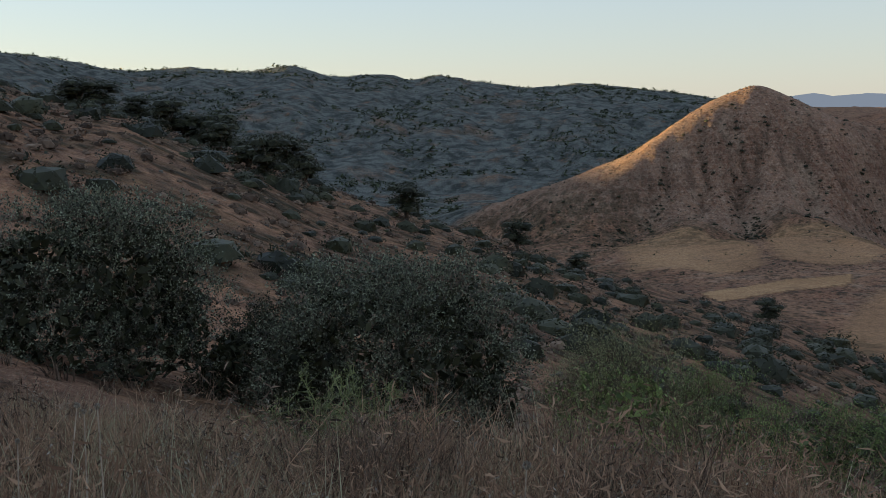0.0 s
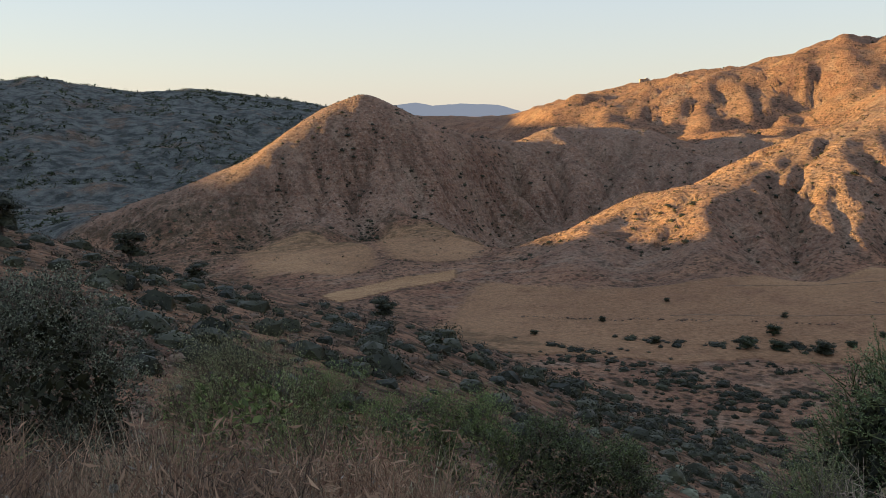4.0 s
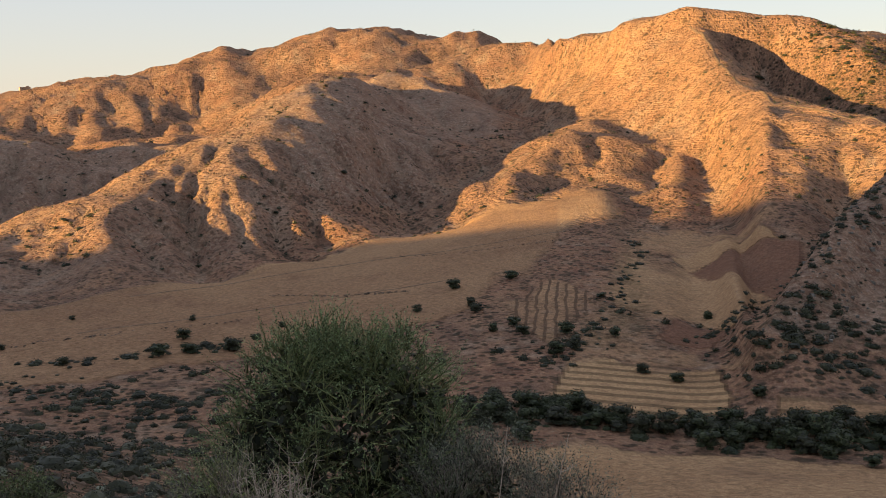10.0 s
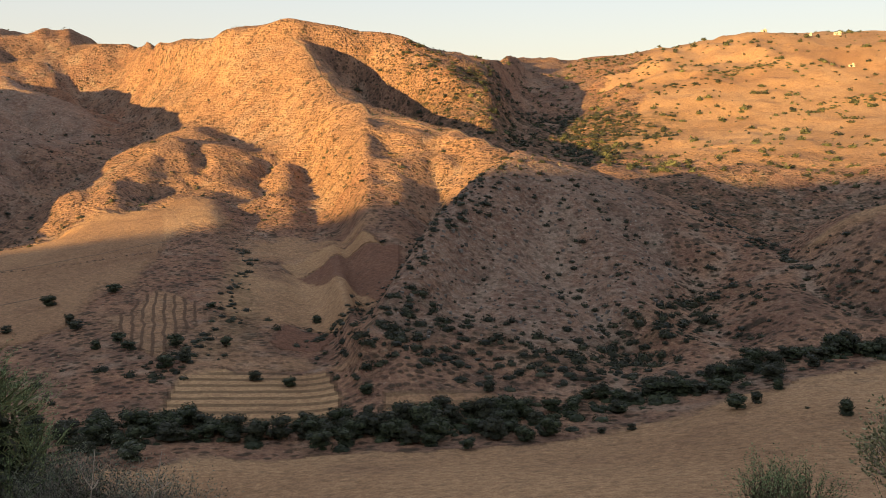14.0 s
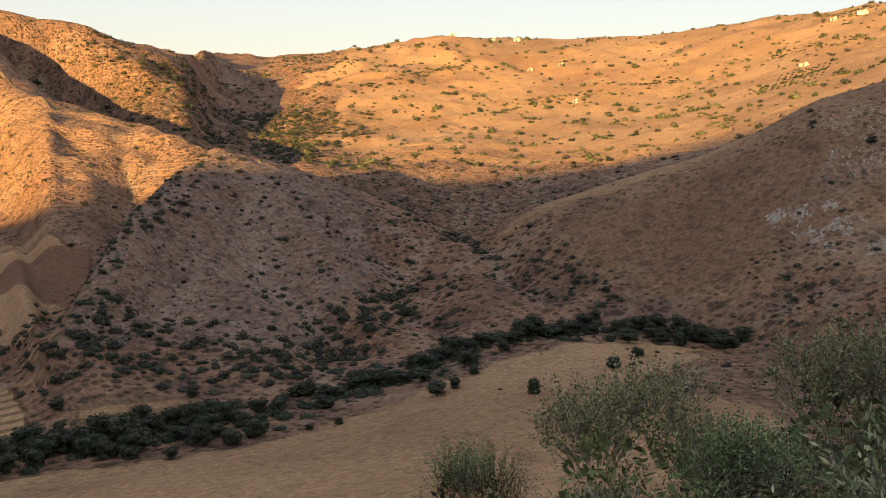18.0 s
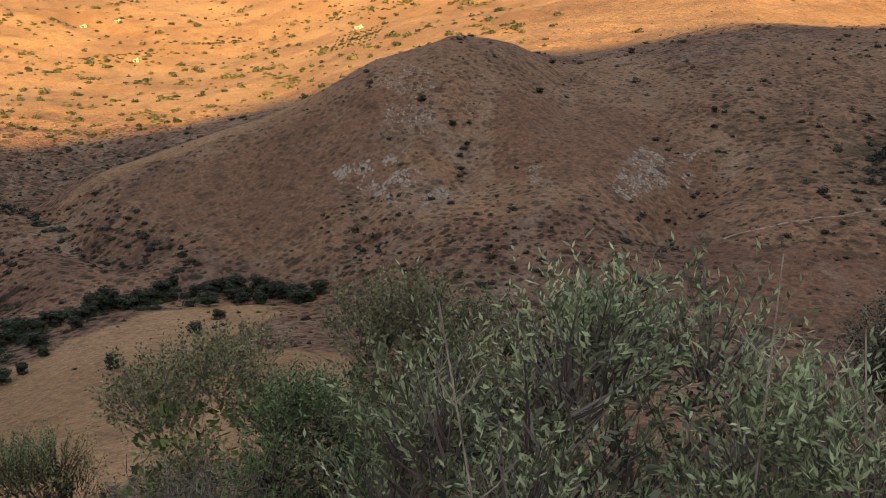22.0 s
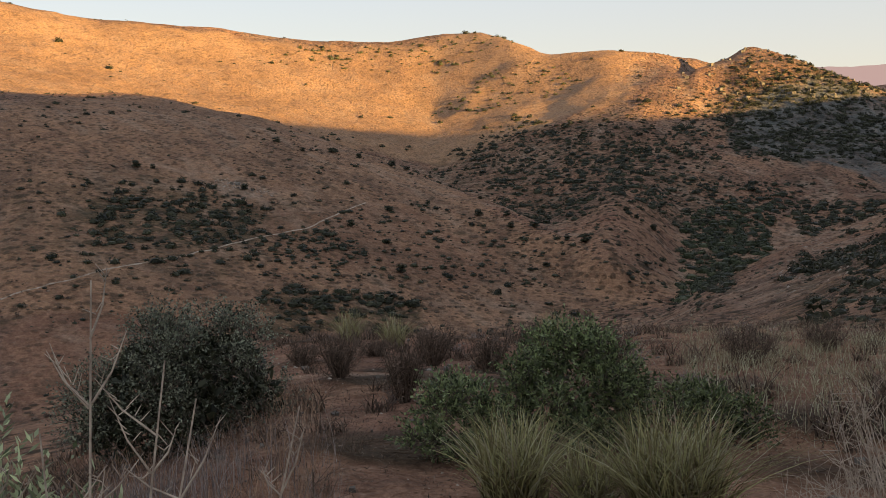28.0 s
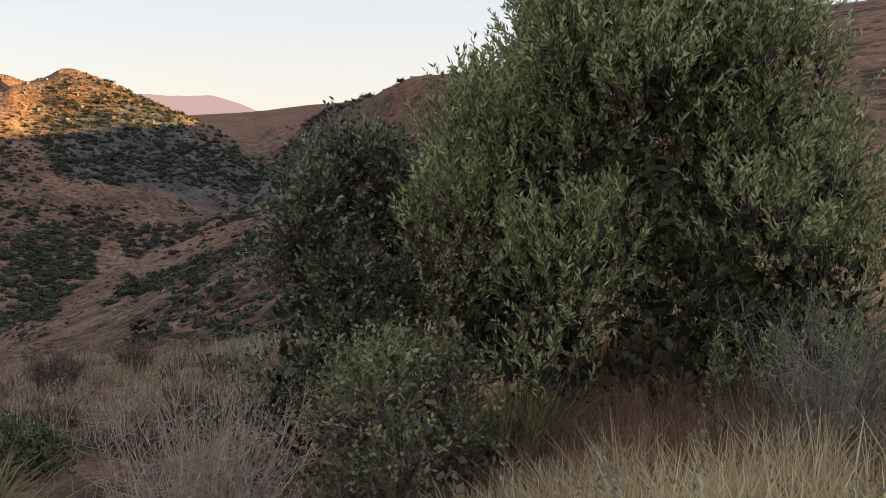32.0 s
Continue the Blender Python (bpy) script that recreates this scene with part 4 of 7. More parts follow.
ground_mesh.attributes.new("rill", "FLOAT", "POINT").data.foreach_set("value", on_grid(FLOW, co[:, 0], co[:, 1]))


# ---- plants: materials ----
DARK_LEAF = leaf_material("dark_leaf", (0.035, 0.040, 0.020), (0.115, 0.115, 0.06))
OLIVE_LEAF = leaf_material("olive_leaf", (0.14, 0.175, 0.085), (0.72, 0.79, 0.46), 0.45, 0.35, 0.9)
GREEN_DARK = leaf_material("wood_leaf", (0.035, 0.048, 0.022), (0.12, 0.14, 0.062))
SPINY_LEAF = leaf_material("spiny_leaf", (0.19, 0.24, 0.085), (0.82, 0.90, 0.44), 0.5, 0.45, 0.95)
SPIKY_LEAF = leaf_material("spiky_leaf", (0.10, 0.145, 0.06), (0.50, 0.66, 0.30), 0.5, 0.3)
OAK_LEAF = leaf_material("oak_leaf", (0.12, 0.12, 0.065), (0.64, 0.62, 0.40), 0.4, 0.3)
MASTIC_LEAF = leaf_material("mastic_leaf", (0.08, 0.11, 0.045), (0.34, 0.40, 0.17), 0.4)
GREY_LEAF = leaf_material("grey_leaf", (0.07, 0.08, 0.055), (0.48, 0.51, 0.35), 0.5)
GROVE_LEAF = leaf_material("grove_leaf", (0.06, 0.066, 0.03), (0.22, 0.22, 0.10), 0.6)
LIME_LEAF = leaf_material("lime_leaf", (0.22, 0.215, 0.10), (0.70, 0.68, 0.36), 0.5, 0.35)
GREEN_LEAF = leaf_material("green_leaf", (0.13, 0.19, 0.06), (0.48, 0.60, 0.21), 0.5, 0.4, 0.78)
LENTISK_LEAF = leaf_material("lentisk_leaf", (0.085, 0.115, 0.05), (0.43, 0.52, 0.23), 0.4, 0.3)
PALE_GREEN = leaf_material("pale_green_stem", (0.19, 0.21, 0.08), (0.46, 0.50, 0.22), 0.6, 0.1)
BROWN_TWIG = leaf_material("brown_twig", (0.13, 0.085, 0.06), (0.42, 0.29, 0.21), 0.9, 0.1)
PALE_TWIG = leaf_material("pale_twig", (0.28, 0.25, 0.18), (0.58, 0.54, 0.42), 0.9, 0.15)
GREY_TWIG = leaf_material("grey_twig", (0.25, 0.195, 0.175), (0.66, 0.55, 0.49), 0.9, 0.1)
STRAW = leaf_material("straw_blade", (0.60, 0.44, 0.26), (0.98, 0.80, 0.54), 0.8, 0.5)
RUST = leaf_material("rust_blade", (0.46, 0.265, 0.175), (0.84, 0.54, 0.36), 0.9, 0.5)
TUSSOCK = leaf_material("tussock_blade", (0.34, 0.28, 0.12), (0.95, 0.78, 0.38), 0.7, 0.4)
# brighter copy of STRAW: the extra light on this grass is in its colour
GOLD_LIT = leaf_material("golden_lit_blade", (0.88, 0.58, 0.32), (1.0, 0.80, 0.52), 0.8, 0.55, 1.0)
SEED = leaf_material("seed_husk", (0.42, 0.35, 0.28), (0.72, 0.64, 0.54), 0.8, 0.3)
nb = Nodes("bark")
bp = nb.node("TexCoord").outputs["Object"]
BARK = nb.finish(nb.mix(nb.ramp(nb.noise(bp, 9, 5), 0.35, 0.7), (0.075, 0.058, 0.045), (0.21, 0.175, 0.145)), 0.95, nb.noise(bp, 22, 4), 0.6, 0.02)
nb = Nodes("dead_wood")
bp = nb.node("TexCoord").outputs["Object"]
DEAD = nb.finish(nb.mix(nb.ramp(nb.noise(bp, 14, 4), 0.3, 0.7), (0.27, 0.205, 0.155), (0.54, 0.44, 0.345)), 0.9, nb.noise(bp, 40, 3), 0.4, 0.01)
nb = Nodes("pale_rock")
bp = nb.node("NewGeometry").outputs["Position"]
ROCK = nb.finish(nb.mix(nb.ramp(nb.noise(bp, 0.9, 5), 0.35, 0.7), (0.10, 0.085, 0.07), (0.23, 0.20, 0.17)), 0.95, nb.noise(bp, 4, 5), 0.7, 0.1)


def unit(v):
    return v / np.maximum(np.linalg.norm(v, axis=-1, keepdims=True), 1e-9)


def leaf_quads(pos, along, normal, length, width):
    """Rhombic leaves: arrays of places, directions, facings and sizes. Returns verts, faces."""
    along = unit(along)
    side = unit(np.cross(along, normal))
    L, W = length[:, None], width[:, None]
    v = np.stack([pos, pos + along * L * 0.45 + side * W * 0.5, pos + along * L, pos + along * L * 0.45 - side * W * 0.5], 1)
    return v.reshape(-1, 3), np.arange(len(pos) * 4).reshape(-1, 4)


def crown_shell(rng, n, k, leaf, low=-0.25):
    """n round crowns of unit radius with k leaf sprays each: arrays (n, k, 4, 3)."""
    d = rng.normal(size=(n, k, 3))
    d[..., 2] = np.abs(d[..., 2]) * 1.0 + low * rng.random((n, k))
    d = unit(d)
    lump = 1 + 0.22 * np.sin(d[..., 0:1] * rng.uniform(2, 5, (n, 1, 1)) + rng.uniform(0, 6, (n, 1, 1))) * np.cos(d[..., 1:2] * rng.uniform(2, 5, (n, 1, 1)) + rng.uniform(0, 6, (n, 1, 1)))
    p = d * lump * rng.uniform(0.62, 1.0, (n, k, 1)) ** 0.6
    up = unit(d + rng.normal(scale=0.55, size=d.shape))
    a = unit(np.cross(up, rng.normal(size=d.shape)))
    b = np.cross(up, a)
    s = leaf * rng.uniform(0.6, 1.35, (n, k, 1))
    return np.stack([p - a * s, p + b * s * 0.7, p + a * s, p - b * s * 0.7], 2)


HEART_T = np.arange(6) / 6 * 2 * math.pi
HEART = np.array([(math.cos(t), math.sin(t), 0.0) for t in HEART_T] + [(0.75 * math.cos(t + 0.5), 0.75 * math.sin(t + 0.5), 0.62) for t in HEART_T] + [(0, 0, 0.9)])
HEART_F = np.array([q for i in range(6) for q in ((i, (i + 1) % 6, 6 + i), ((i + 1) % 6, 6 + (i + 1) % 6, 6 + i), (6 + i, 6 + (i + 1) % 6, 12))])


def scatter(name, label, category, material, rng, places, radius, squash, k, leaf):
    """Many low shrubs joined to one object, each a dense heart under loose sprays."""
    x, y = places
    z = height(x, y)
    n_ = len(x)
    size = np.stack([radius, radius, radius * squash], -1)[:, None, :]
    foot = np.stack([x, y, z - 0.05 * radius], -1)[:, None, :]
    v = crown_shell(rng, n_, k, leaf)[:, :, :3] * size[:, :, None] + foot[:, :, None]
    v = v.reshape(-1, 3)
    f = np.arange(len(v)).reshape(-1, 3)
    if k >= 12:
        h = HEART[None] * rng.uniform(0.66, 0.98, (n_, len(HEART), 1)) * size * 0.92 + foot
        f = np.concatenate([f, (np.arange(n_)[:, None, None] * len(HEART) + HEART_F[None]).reshape(-1, 3) + len(v)])
        v = np.concatenate([v, h.reshape(-1, 3)])
    me = mesh_of(name, v, f, material)
    return tagged(new(name, me), label, category, kind="stuff")


def spots_in(rng, count, az, dist, power=1.0, clump=0.0, seed=0, need=None, avoid=True):
    """Random places within bearings and distances, thinned by a clumping noise and by the land's cover."""
    a = np.radians(rng.uniform(az[0], az[1], count * 6))
    d = dist[0] + (dist[1] - dist[0]) * rng.random(count * 6) ** power
    x, y = d * np.sin(a), d * np.cos(a)
    keep = np.ones(len(x), bool)
    if clump:
        keep &= fbm(x / clump, y / clump, 3, seed) + rng.normal(scale=0.12, size=len(x)) > 0.05
    if need == "grove":
        need, avoid = None, False
    if need or avoid:
        cov = cover_of(x, y)
        if need:
            keep &= rng.random(len(x)) < cov[need]
        if avoid:
            keep &= (cov["plough"] + cov["terrace"] + cov["furrow"] + cov["path"] < 0.1) & (rng.random(len(x)) > cov["straw"] * 1.05)
    i = np.nonzero(keep)[0][:count]
    return x[i], y[i]


def sizes(rng, n, a, b):
    return a + (b - a) * rng.random(n) ** 2.2


def in_gullies(rng, count, az, dist):
    """Places in the folds where water gathers."""
    mean = sum(np.roll(CUT, k, (0, 1)) for k in ((0, 3), (3, 0), (0, -3), (-3, 0))) / 4
    a, d = np.radians(rng.uniform(az[0], az[1], count * 14)), rng.uniform(dist[0], dist[1], count * 14)
    x, y = d * np.sin(a), d * np.cos(a)
    j, i = [np.clip(((v - g[0]) / CELL + 0.5).astype(int), 0, len(g) - 1) for v, g in ((y, GRID_Y), (x, GRID_X))]
    k = np.nonzero((mean - CUT)[j, i] + rng.normal(scale=0.25, size=len(x)) > 0.75)[0][:count]
    return x[k], y[k]


VEG = [
    ("scrub", "dark evergreen scrub dotted over the shaded spur", DARK_LEAF, 440, (-29, 48), (40, 118), 1.0, 0, "scrub", 0.6, 2.2, 190, 0.09),
    ("scrub", "small dark shrubs on the bare stony spur", BROWN_TWIG, 2600, (-29, 62), (26, 130), 0.9, 0, None, 0.25, 0.75, 34, 0.22),
    ("scrub", "dark shrubs on the grey stony hill", DARK_LEAF, 520, (75, 100), (222, 396), 1.0, 0, None, 0.4, 1.5, 70, 0.25),
    ("scrub", "thicket of dark shrubs at the hill's foot", DARK_LEAF, 260, (74, 101), (205, 300), 1.0, 0, "scrub", 0.9, 2.2, 70, 0.25),
    ("scrub", "low brown shrubs on the dry grassy hillside", BROWN_TWIG, 3000, (101, 182), (170, 440), 1.0, 60, None, 0.2, 0.8, 14, 0.42),
    ("scrub", "small dark shrubs on the dry grassy hillside", DARK_LEAF, 1300, (101, 200), (170, 620), 1.0, 45, "grove", 0.25, 1.1, 16, 0.36),
    ("scrub", "shrubs speckling the high golden slopes", BROWN_TWIG, 1400, (88, 180), (560, 1250), 1.0, 0, "grove", 0.4, 1.4, 8, 0.5),
    ("scrub", "dark round shrubs on the dry grassy hillside", DARK_LEAF, 640, (104, 184), (190, 560), 1.0, 50, None, 0.6, 1.7, 70, 0.25),
    ("scrub", "dense dark thickets in the folds of the hillside", DARK_LEAF, 1300, (144, 200), (215, 620), 1.0, 0, "scrub", 0.9, 2.4, 56, 0.25),
    ("scrub", "bushy trees filling a shaded ravine", DARK_LEAF, 620, (74, 94.5), (560, 900), 1.0, 0, "scrub", 1.4, 3.2, 44, 0.32),
    ("scrub", "sunlit olive green trees above the ravine", GROVE_LEAF, 320, (82, 95), (600, 1150), 1.0, 60, None, 1.4, 3.4, 44, 0.32),
    ("scrub", "scattered trees over distant golden slopes", DARK_LEAF, 420, (86, 182), (560, 1300), 1.0, 70, None, 1.0, 3.4, 30, 0.40),
    ("scrub", "groves of green trees on distant golden slopes", GROVE_LEAF, 1000, (87, 128), (560, 1350), 1.0, 50, "grove", 1.2, 4.2, 26, 0.42),
    ("scrub", "dark hedges on distant golden slopes", DARK_LEAF, 560, (87, 130), (560, 1350), 1.0, 46, "grove", 1.2, 3.4, 26, 0.42),
    ("scrub", "scrub speckling the eroded mountain", BROWN_TWIG, 4500, (24, 84), (420, 1380), 0.9, 0, None, 0.5, 1.5, 8, 0.55),
    ("scrub", "dark shrubs speckling the eroded mountain", DARK_LEAF, 15000, (2, 84), (420, 1380), 0.9, 0, None, 0.35, 1.5, 6, 0.6),
    ("scrub", "dark bushes in the mountain's gullies", DARK_LEAF, 420, (24, 68), (420, 1380), 0.8, 60, None, 0.9, 2.6, 30, 0.36),
    ("scrub", "scrub on the cone shaped hill", DARK_LEAF, 520, (-2, 26), (540, 900), 1.0, 0, None, 0.7, 2.0, 22, 0.40),
    ("scrub", "dark woods on the far shaded ridge", GREEN_DARK, 6500, (-29, 18), (800, 2700), 0.9, 150, "grove", 2.5, 7.5, 10, 0.5),
    ("scrub", "scrub covering the rocky knoll", DARK_LEAF, 900, (178, 197), (520, 830), 1.0, 0, "scrub", 1.2, 3.0, 34, 0.36),
    ("scrub", "dark shrubs on the shaded far bank", DARK_LEAF, 380, (188, 206), (75, 560), 1.0, 30, None, 0.6, 2.0, 60, 0.28),
    ("scrub", "bushes along the edges of the valley fields", DARK_LEAF, 200, (22, 76), (200, 300), 1.0, 26, None, 0.5, 1.7, 70, 0.25),
    ("scrub", "low bushes on the slope below the viewpoint", DARK_LEAF, 150, (30, 125), (20, 115), 1.0, 20, None, 0.4, 1.2, 120, 0.17),
]
for i, (nm, label, material, count, az, dist, power, clump, need, a, b, k, leaf) in enumerate(VEG):
    rng = np.random.default_rng(100 + i)
    px, py = spots_in(rng, count, az, dist, power, clump, 200 + i, need)
    scatter(nm, label, "shrubs", material, rng, (px, py), sizes(rng, len(px), a, b), rng.uniform(0.65, 1.05, len(px)), k, leaf)


for i, (label, count, az, dist, a, b, k) in enumerate([
    ("dark bushes lining the mountain's gullies", 2600, (24, 84), (420, 1300), 0.6, 2.2, 14),
    ("dark bushes in the folds of the cone shaped hill", 700, (4, 27), (560, 760), 0.6, 2.0, 16),
    ("dark bushes in the rills of the grey hill", 260, (76, 104), (230, 420), 0.4, 1.4, 60),
    ("dark bushes in the folds of the grassy hillside", 420, (104, 184), (230, 560), 0.4, 1.6, 50),
]):
    rng = np.random.default_rng(160 + i)
    px, py = in_gullies(rng, count, az, dist)
    scatter("scrub", label, "shrubs", DARK_LEAF, rng, (px, py), sizes(rng, len(px), a, b), rng.uniform(0.65, 1.0, len(px)), k, 0.42 if k < 40 else 0.27)


def thicket(label, material, rng, count, poly, a, b, k=80, leaf=0.17):
    """Shrubs scattered over one patch, given by bearings and distances."""
    az, d = [r[0] for r in poly], [r[1] for r in poly]
    x, y = spots_in(rng, count * 3, (min(az), max(az)), (min(d), max(d)), 0.8, 0, 0, None, avoid=False)
    i = np.nonzero(in_patch(x + 6 * gnoise(x / 11, y / 11, 3), y + 6 * gnoise(x / 11, y / 11, 4), poly))[0][:count]
    scatter("scrub", label, "shrubs", material, rng, (x[i], y[i]), sizes(rng, len(i), a, b), rng.uniform(0.6, 1.0, len(i)), k, leaf)


THICKETS = [
    ("dense dark scrub in the hollow behind the spur", DARK_LEAF, 900, [(168, 607), (171.9, 671), (178.1, 559), (182.8, 474), (188.9, 516), (186.2, 457), (182.1, 398), (180.1, 375), (176.7, 400), (172.8, 431), (169.6, 526)], 0.9, 3.0),
    ("dark wood filling the gulch", GREEN_DARK, 420, [(181.4, 401), (183.5, 441), (186.2, 451), (186.2, 351), (184.8, 301), (181.4, 270), (181.1, 354)], 1.3, 3.0),
    ("band of dark scrub across the valley floor", DARK_LEAF, 300, [(186, 470), (193.5, 480), (196, 430), (192, 420), (188.5, 385), (186, 440)], 1.2, 3.0),
    ("dark scrub on the rocky knoll's flank", DARK_LEAF, 750, [(180, 590), (181, 640), (184, 700), (188, 720), (196.5, 680), (196.5, 560), (192, 560), (185, 535)], 1.0, 3.2),
    ("dark brush on the shaded near bank", DARK_LEAF, 520, [(187.5, 60), (189, 150), (192, 270), (198, 260), (202, 150), (203, 50), (196.8, 36)], 0.5, 1.6),
    ("line of dark thicket at the slope's foot", DARK_LEAF, 110, [(156, 240), (156.5, 258), (164.9, 266), (164.7, 250)], 1.0, 2.2),
    ("dark bushes over the lower spur", DARK_LEAF, 340, [(157, 300), (159.8, 324), (165.5, 361), (171.8, 336), (180.8, 332), (180.1, 292), (170.1, 281), (157, 262)], 0.5, 1.7),
    ("sunlit shrubs on the high slope", GROVE_LEAF, 200, [(156, 790), (158.5, 840), (164.2, 860), (170.4, 862), (175.2, 858), (169.7, 790), (162.7, 800)], 1.0, 3.0),
    ("dark scrub on the shaded valley side", DARK_LEAF, 420, [(192.5, 560), (199.4, 640), (203.5, 520), (202, 400), (197, 340), (194.5, 430)], 1.2, 3.2),
    ("sunlit scrub above the spur", GROVE_LEAF, 120, [(166, 720), (170, 770), (174, 760), (176, 700), (170, 690)], 1.0, 2.6),
]
THICKETS += [
    ("dark thicket on the hillside above the footpath", DARK_LEAF, 230, [(146.9, 277), (147.9, 318), (150.6, 331), (154, 335), (156.7, 319), (156.7, 295), (152.6, 281)], 0.7, 2.2),
    ("dark thicket on the hillside below the footpath", DARK_LEAF, 130, [(155.5, 262), (157, 300), (161, 310), (163.5, 290), (160, 262)], 0.6, 2.0),
    ("scrub in the hollow behind the grey hill", DARK_LEAF, 260, [(92, 470), (92, 560), (100, 565), (107, 540), (106, 440), (100, 410)], 0.6, 1.9),
    ("dark wood in the shaded ravine of the mountain", DARK_LEAF, 520, [(74.5, 800), (77.3, 814), (81.5, 754), (85.3, 868), (88.5, 685), (92.5, 711), (94.1, 756), (91.1, 851), (88, 900), (83.1, 819), (78.5, 840)], 1.4, 3.4),
    ("thicket on the grey hill's steep flank", DARK_LEAF, 240, [(73.5, 245), (75.5, 245), (79, 275), (83, 322), (85.2, 373), (84, 378), (81, 330), (77, 275)], 0.6, 1.8),
    ("scrub between the stream and the row of bushes", DARK_LEAF, 330, [(20, 104), (33, 230), (36, 220), (44.7, 212), (46, 150), (34, 92), (26, 84), (20, 78)], 0.6, 2.2),
    ("low brown brush on the valley's near side", BROWN_TWIG, 520, [(180, 120), (182, 260), (188, 300), (196, 220), (200, 120), (196, 80)], 0.3, 0.9),
    ("low brown brush on the lower spur", BROWN_TWIG, 520, [(150, 190), (152, 285), (166, 300), (180, 320), (181, 250), (168, 190)], 0.3, 0.9),
    ("mixed scrub on the slope under the spiky bush", GREY_LEAF, 160, [(30, 60), (32, 120), (60, 130), (62, 60)], 0.4, 1.3),
]
for i, (label, material, count, poly, a, b) in enumerate(THICKETS):
    thicket(label, material, np.random.default_rng(400 + i), count, poly, a, b)


def hedge(label, material, rng, count, line, a, b, wide):
    """Bushes strung along a line of bearings and distances."""
    t = rng.uniform(0, len(line) - 1, count)
    az, d = [np.interp(t, np.arange(len(line)), [r[k] for r in line]) for k in (0, 1)]
    x, y = d * np.sin(np.radians(az)) + rng.normal(scale=wide, size=count), d * np.cos(np.radians(az)) + rng.normal(scale=wide, size=count)
    scatter("hedge", label, "bushes", material, rng, (x, y), sizes(rng, count, a, b), rng.uniform(0.5, 0.85, count), 100, 0.16)


CHALK_N = Nodes("chalky_rock")
cp = CHALK_N.node("NewGeometry")
CHALK = CHALK_N.finish(CHALK_N.mix(cp.outputs["Random Per Island"], (0.25, 0.195, 0.15), (0.43, 0.355, 0.285)), 0.95, CHALK_N.noise(cp.outputs["Position"], 3, 4), 0.6, 0.1)


def outcrop(label, rng, count, poly, a, b):
    """Broken pale rocks lying in one patch of the slope."""
    az, d = [r[0] for r in poly], [r[1] for r in poly]
    x, y = spots_in(rng, count * 3, (min(az), max(az)), (min(d), max(d)), 0.9, 9, 77, None, avoid=False)
    i = np.nonzero(in_patch(x + 5 * gnoise(x / 8, y / 8, 13), y + 5 * gnoise(x / 8, y / 8, 14), poly))[0][:count]
    pebbles(label, rng, x[i], y[i], a, b)


def pebbles(label, rng, x, y, a, b):
    n_ = len(x)
    r = sizes(rng, n_, a, b)
    t = np.arange(5) / 5 * 2 * math.pi
    ring = np.stack([np.cos(t), np.sin(t)], -1)[None] * r[:, None, None] * rng.uniform(0.6, 1.3, (n_, 5, 1))
    z = height(x, y)
    low = np.concatenate([ring + np.stack([x, y], -1)[:, None], np.repeat((z - 0.5 * r)[:, None, None], 5, 1)], -1)
    top = np.stack([x + 0.2 * r, y, z + r * rng.uniform(0.15, 0.5, n_)], -1)
    v = np.concatenate([low, top[:, None]], 1).reshape(-1, 3)
    f = np.array([(k, (k + 1) % 5, 5) for k in range(5)])
    tagged(new("stones", mesh_of("stones", v, (np.arange(n_)[:, None, None] * 6 + f[None]).reshape(-1, 3), CHALK)), label, "rocks", kind="stuff")


for i, (count, poly, a, b) in enumerate([
    (900, [(132.8, 267), (134.8, 304), (138.6, 309), (137.1, 285), (134.6, 262)], 0.25, 1.3),
    (900, [(116.5, 293), (120.5, 290), (124.2, 270), (121.9, 255), (118.5, 278)], 0.25, 1.2),
    (520, [(120.2, 346), (122.9, 333), (122.4, 296), (119.6, 300)], 0.25, 0.9),
    (150, [(128.3, 276), (129.6, 278), (129.6, 263), (128.3, 263)], 0.25, 0.8),
    (200, [(153, 345), (155, 352), (157.5, 338), (155, 328)], 0.25, 0.8),
    (420, [(76, 240), (80, 300), (85, 385), (92, 360), (96, 300), (88, 240)], 0.2, 0.7),
    (260, [(185.5, 180), (187, 280), (188.5, 380), (190.5, 340), (190, 180)], 0.25, 0.9),
]):
    outcrop("broken pale rocks on the dry slope", np.random.default_rng(700 + i), count, poly, a, b)

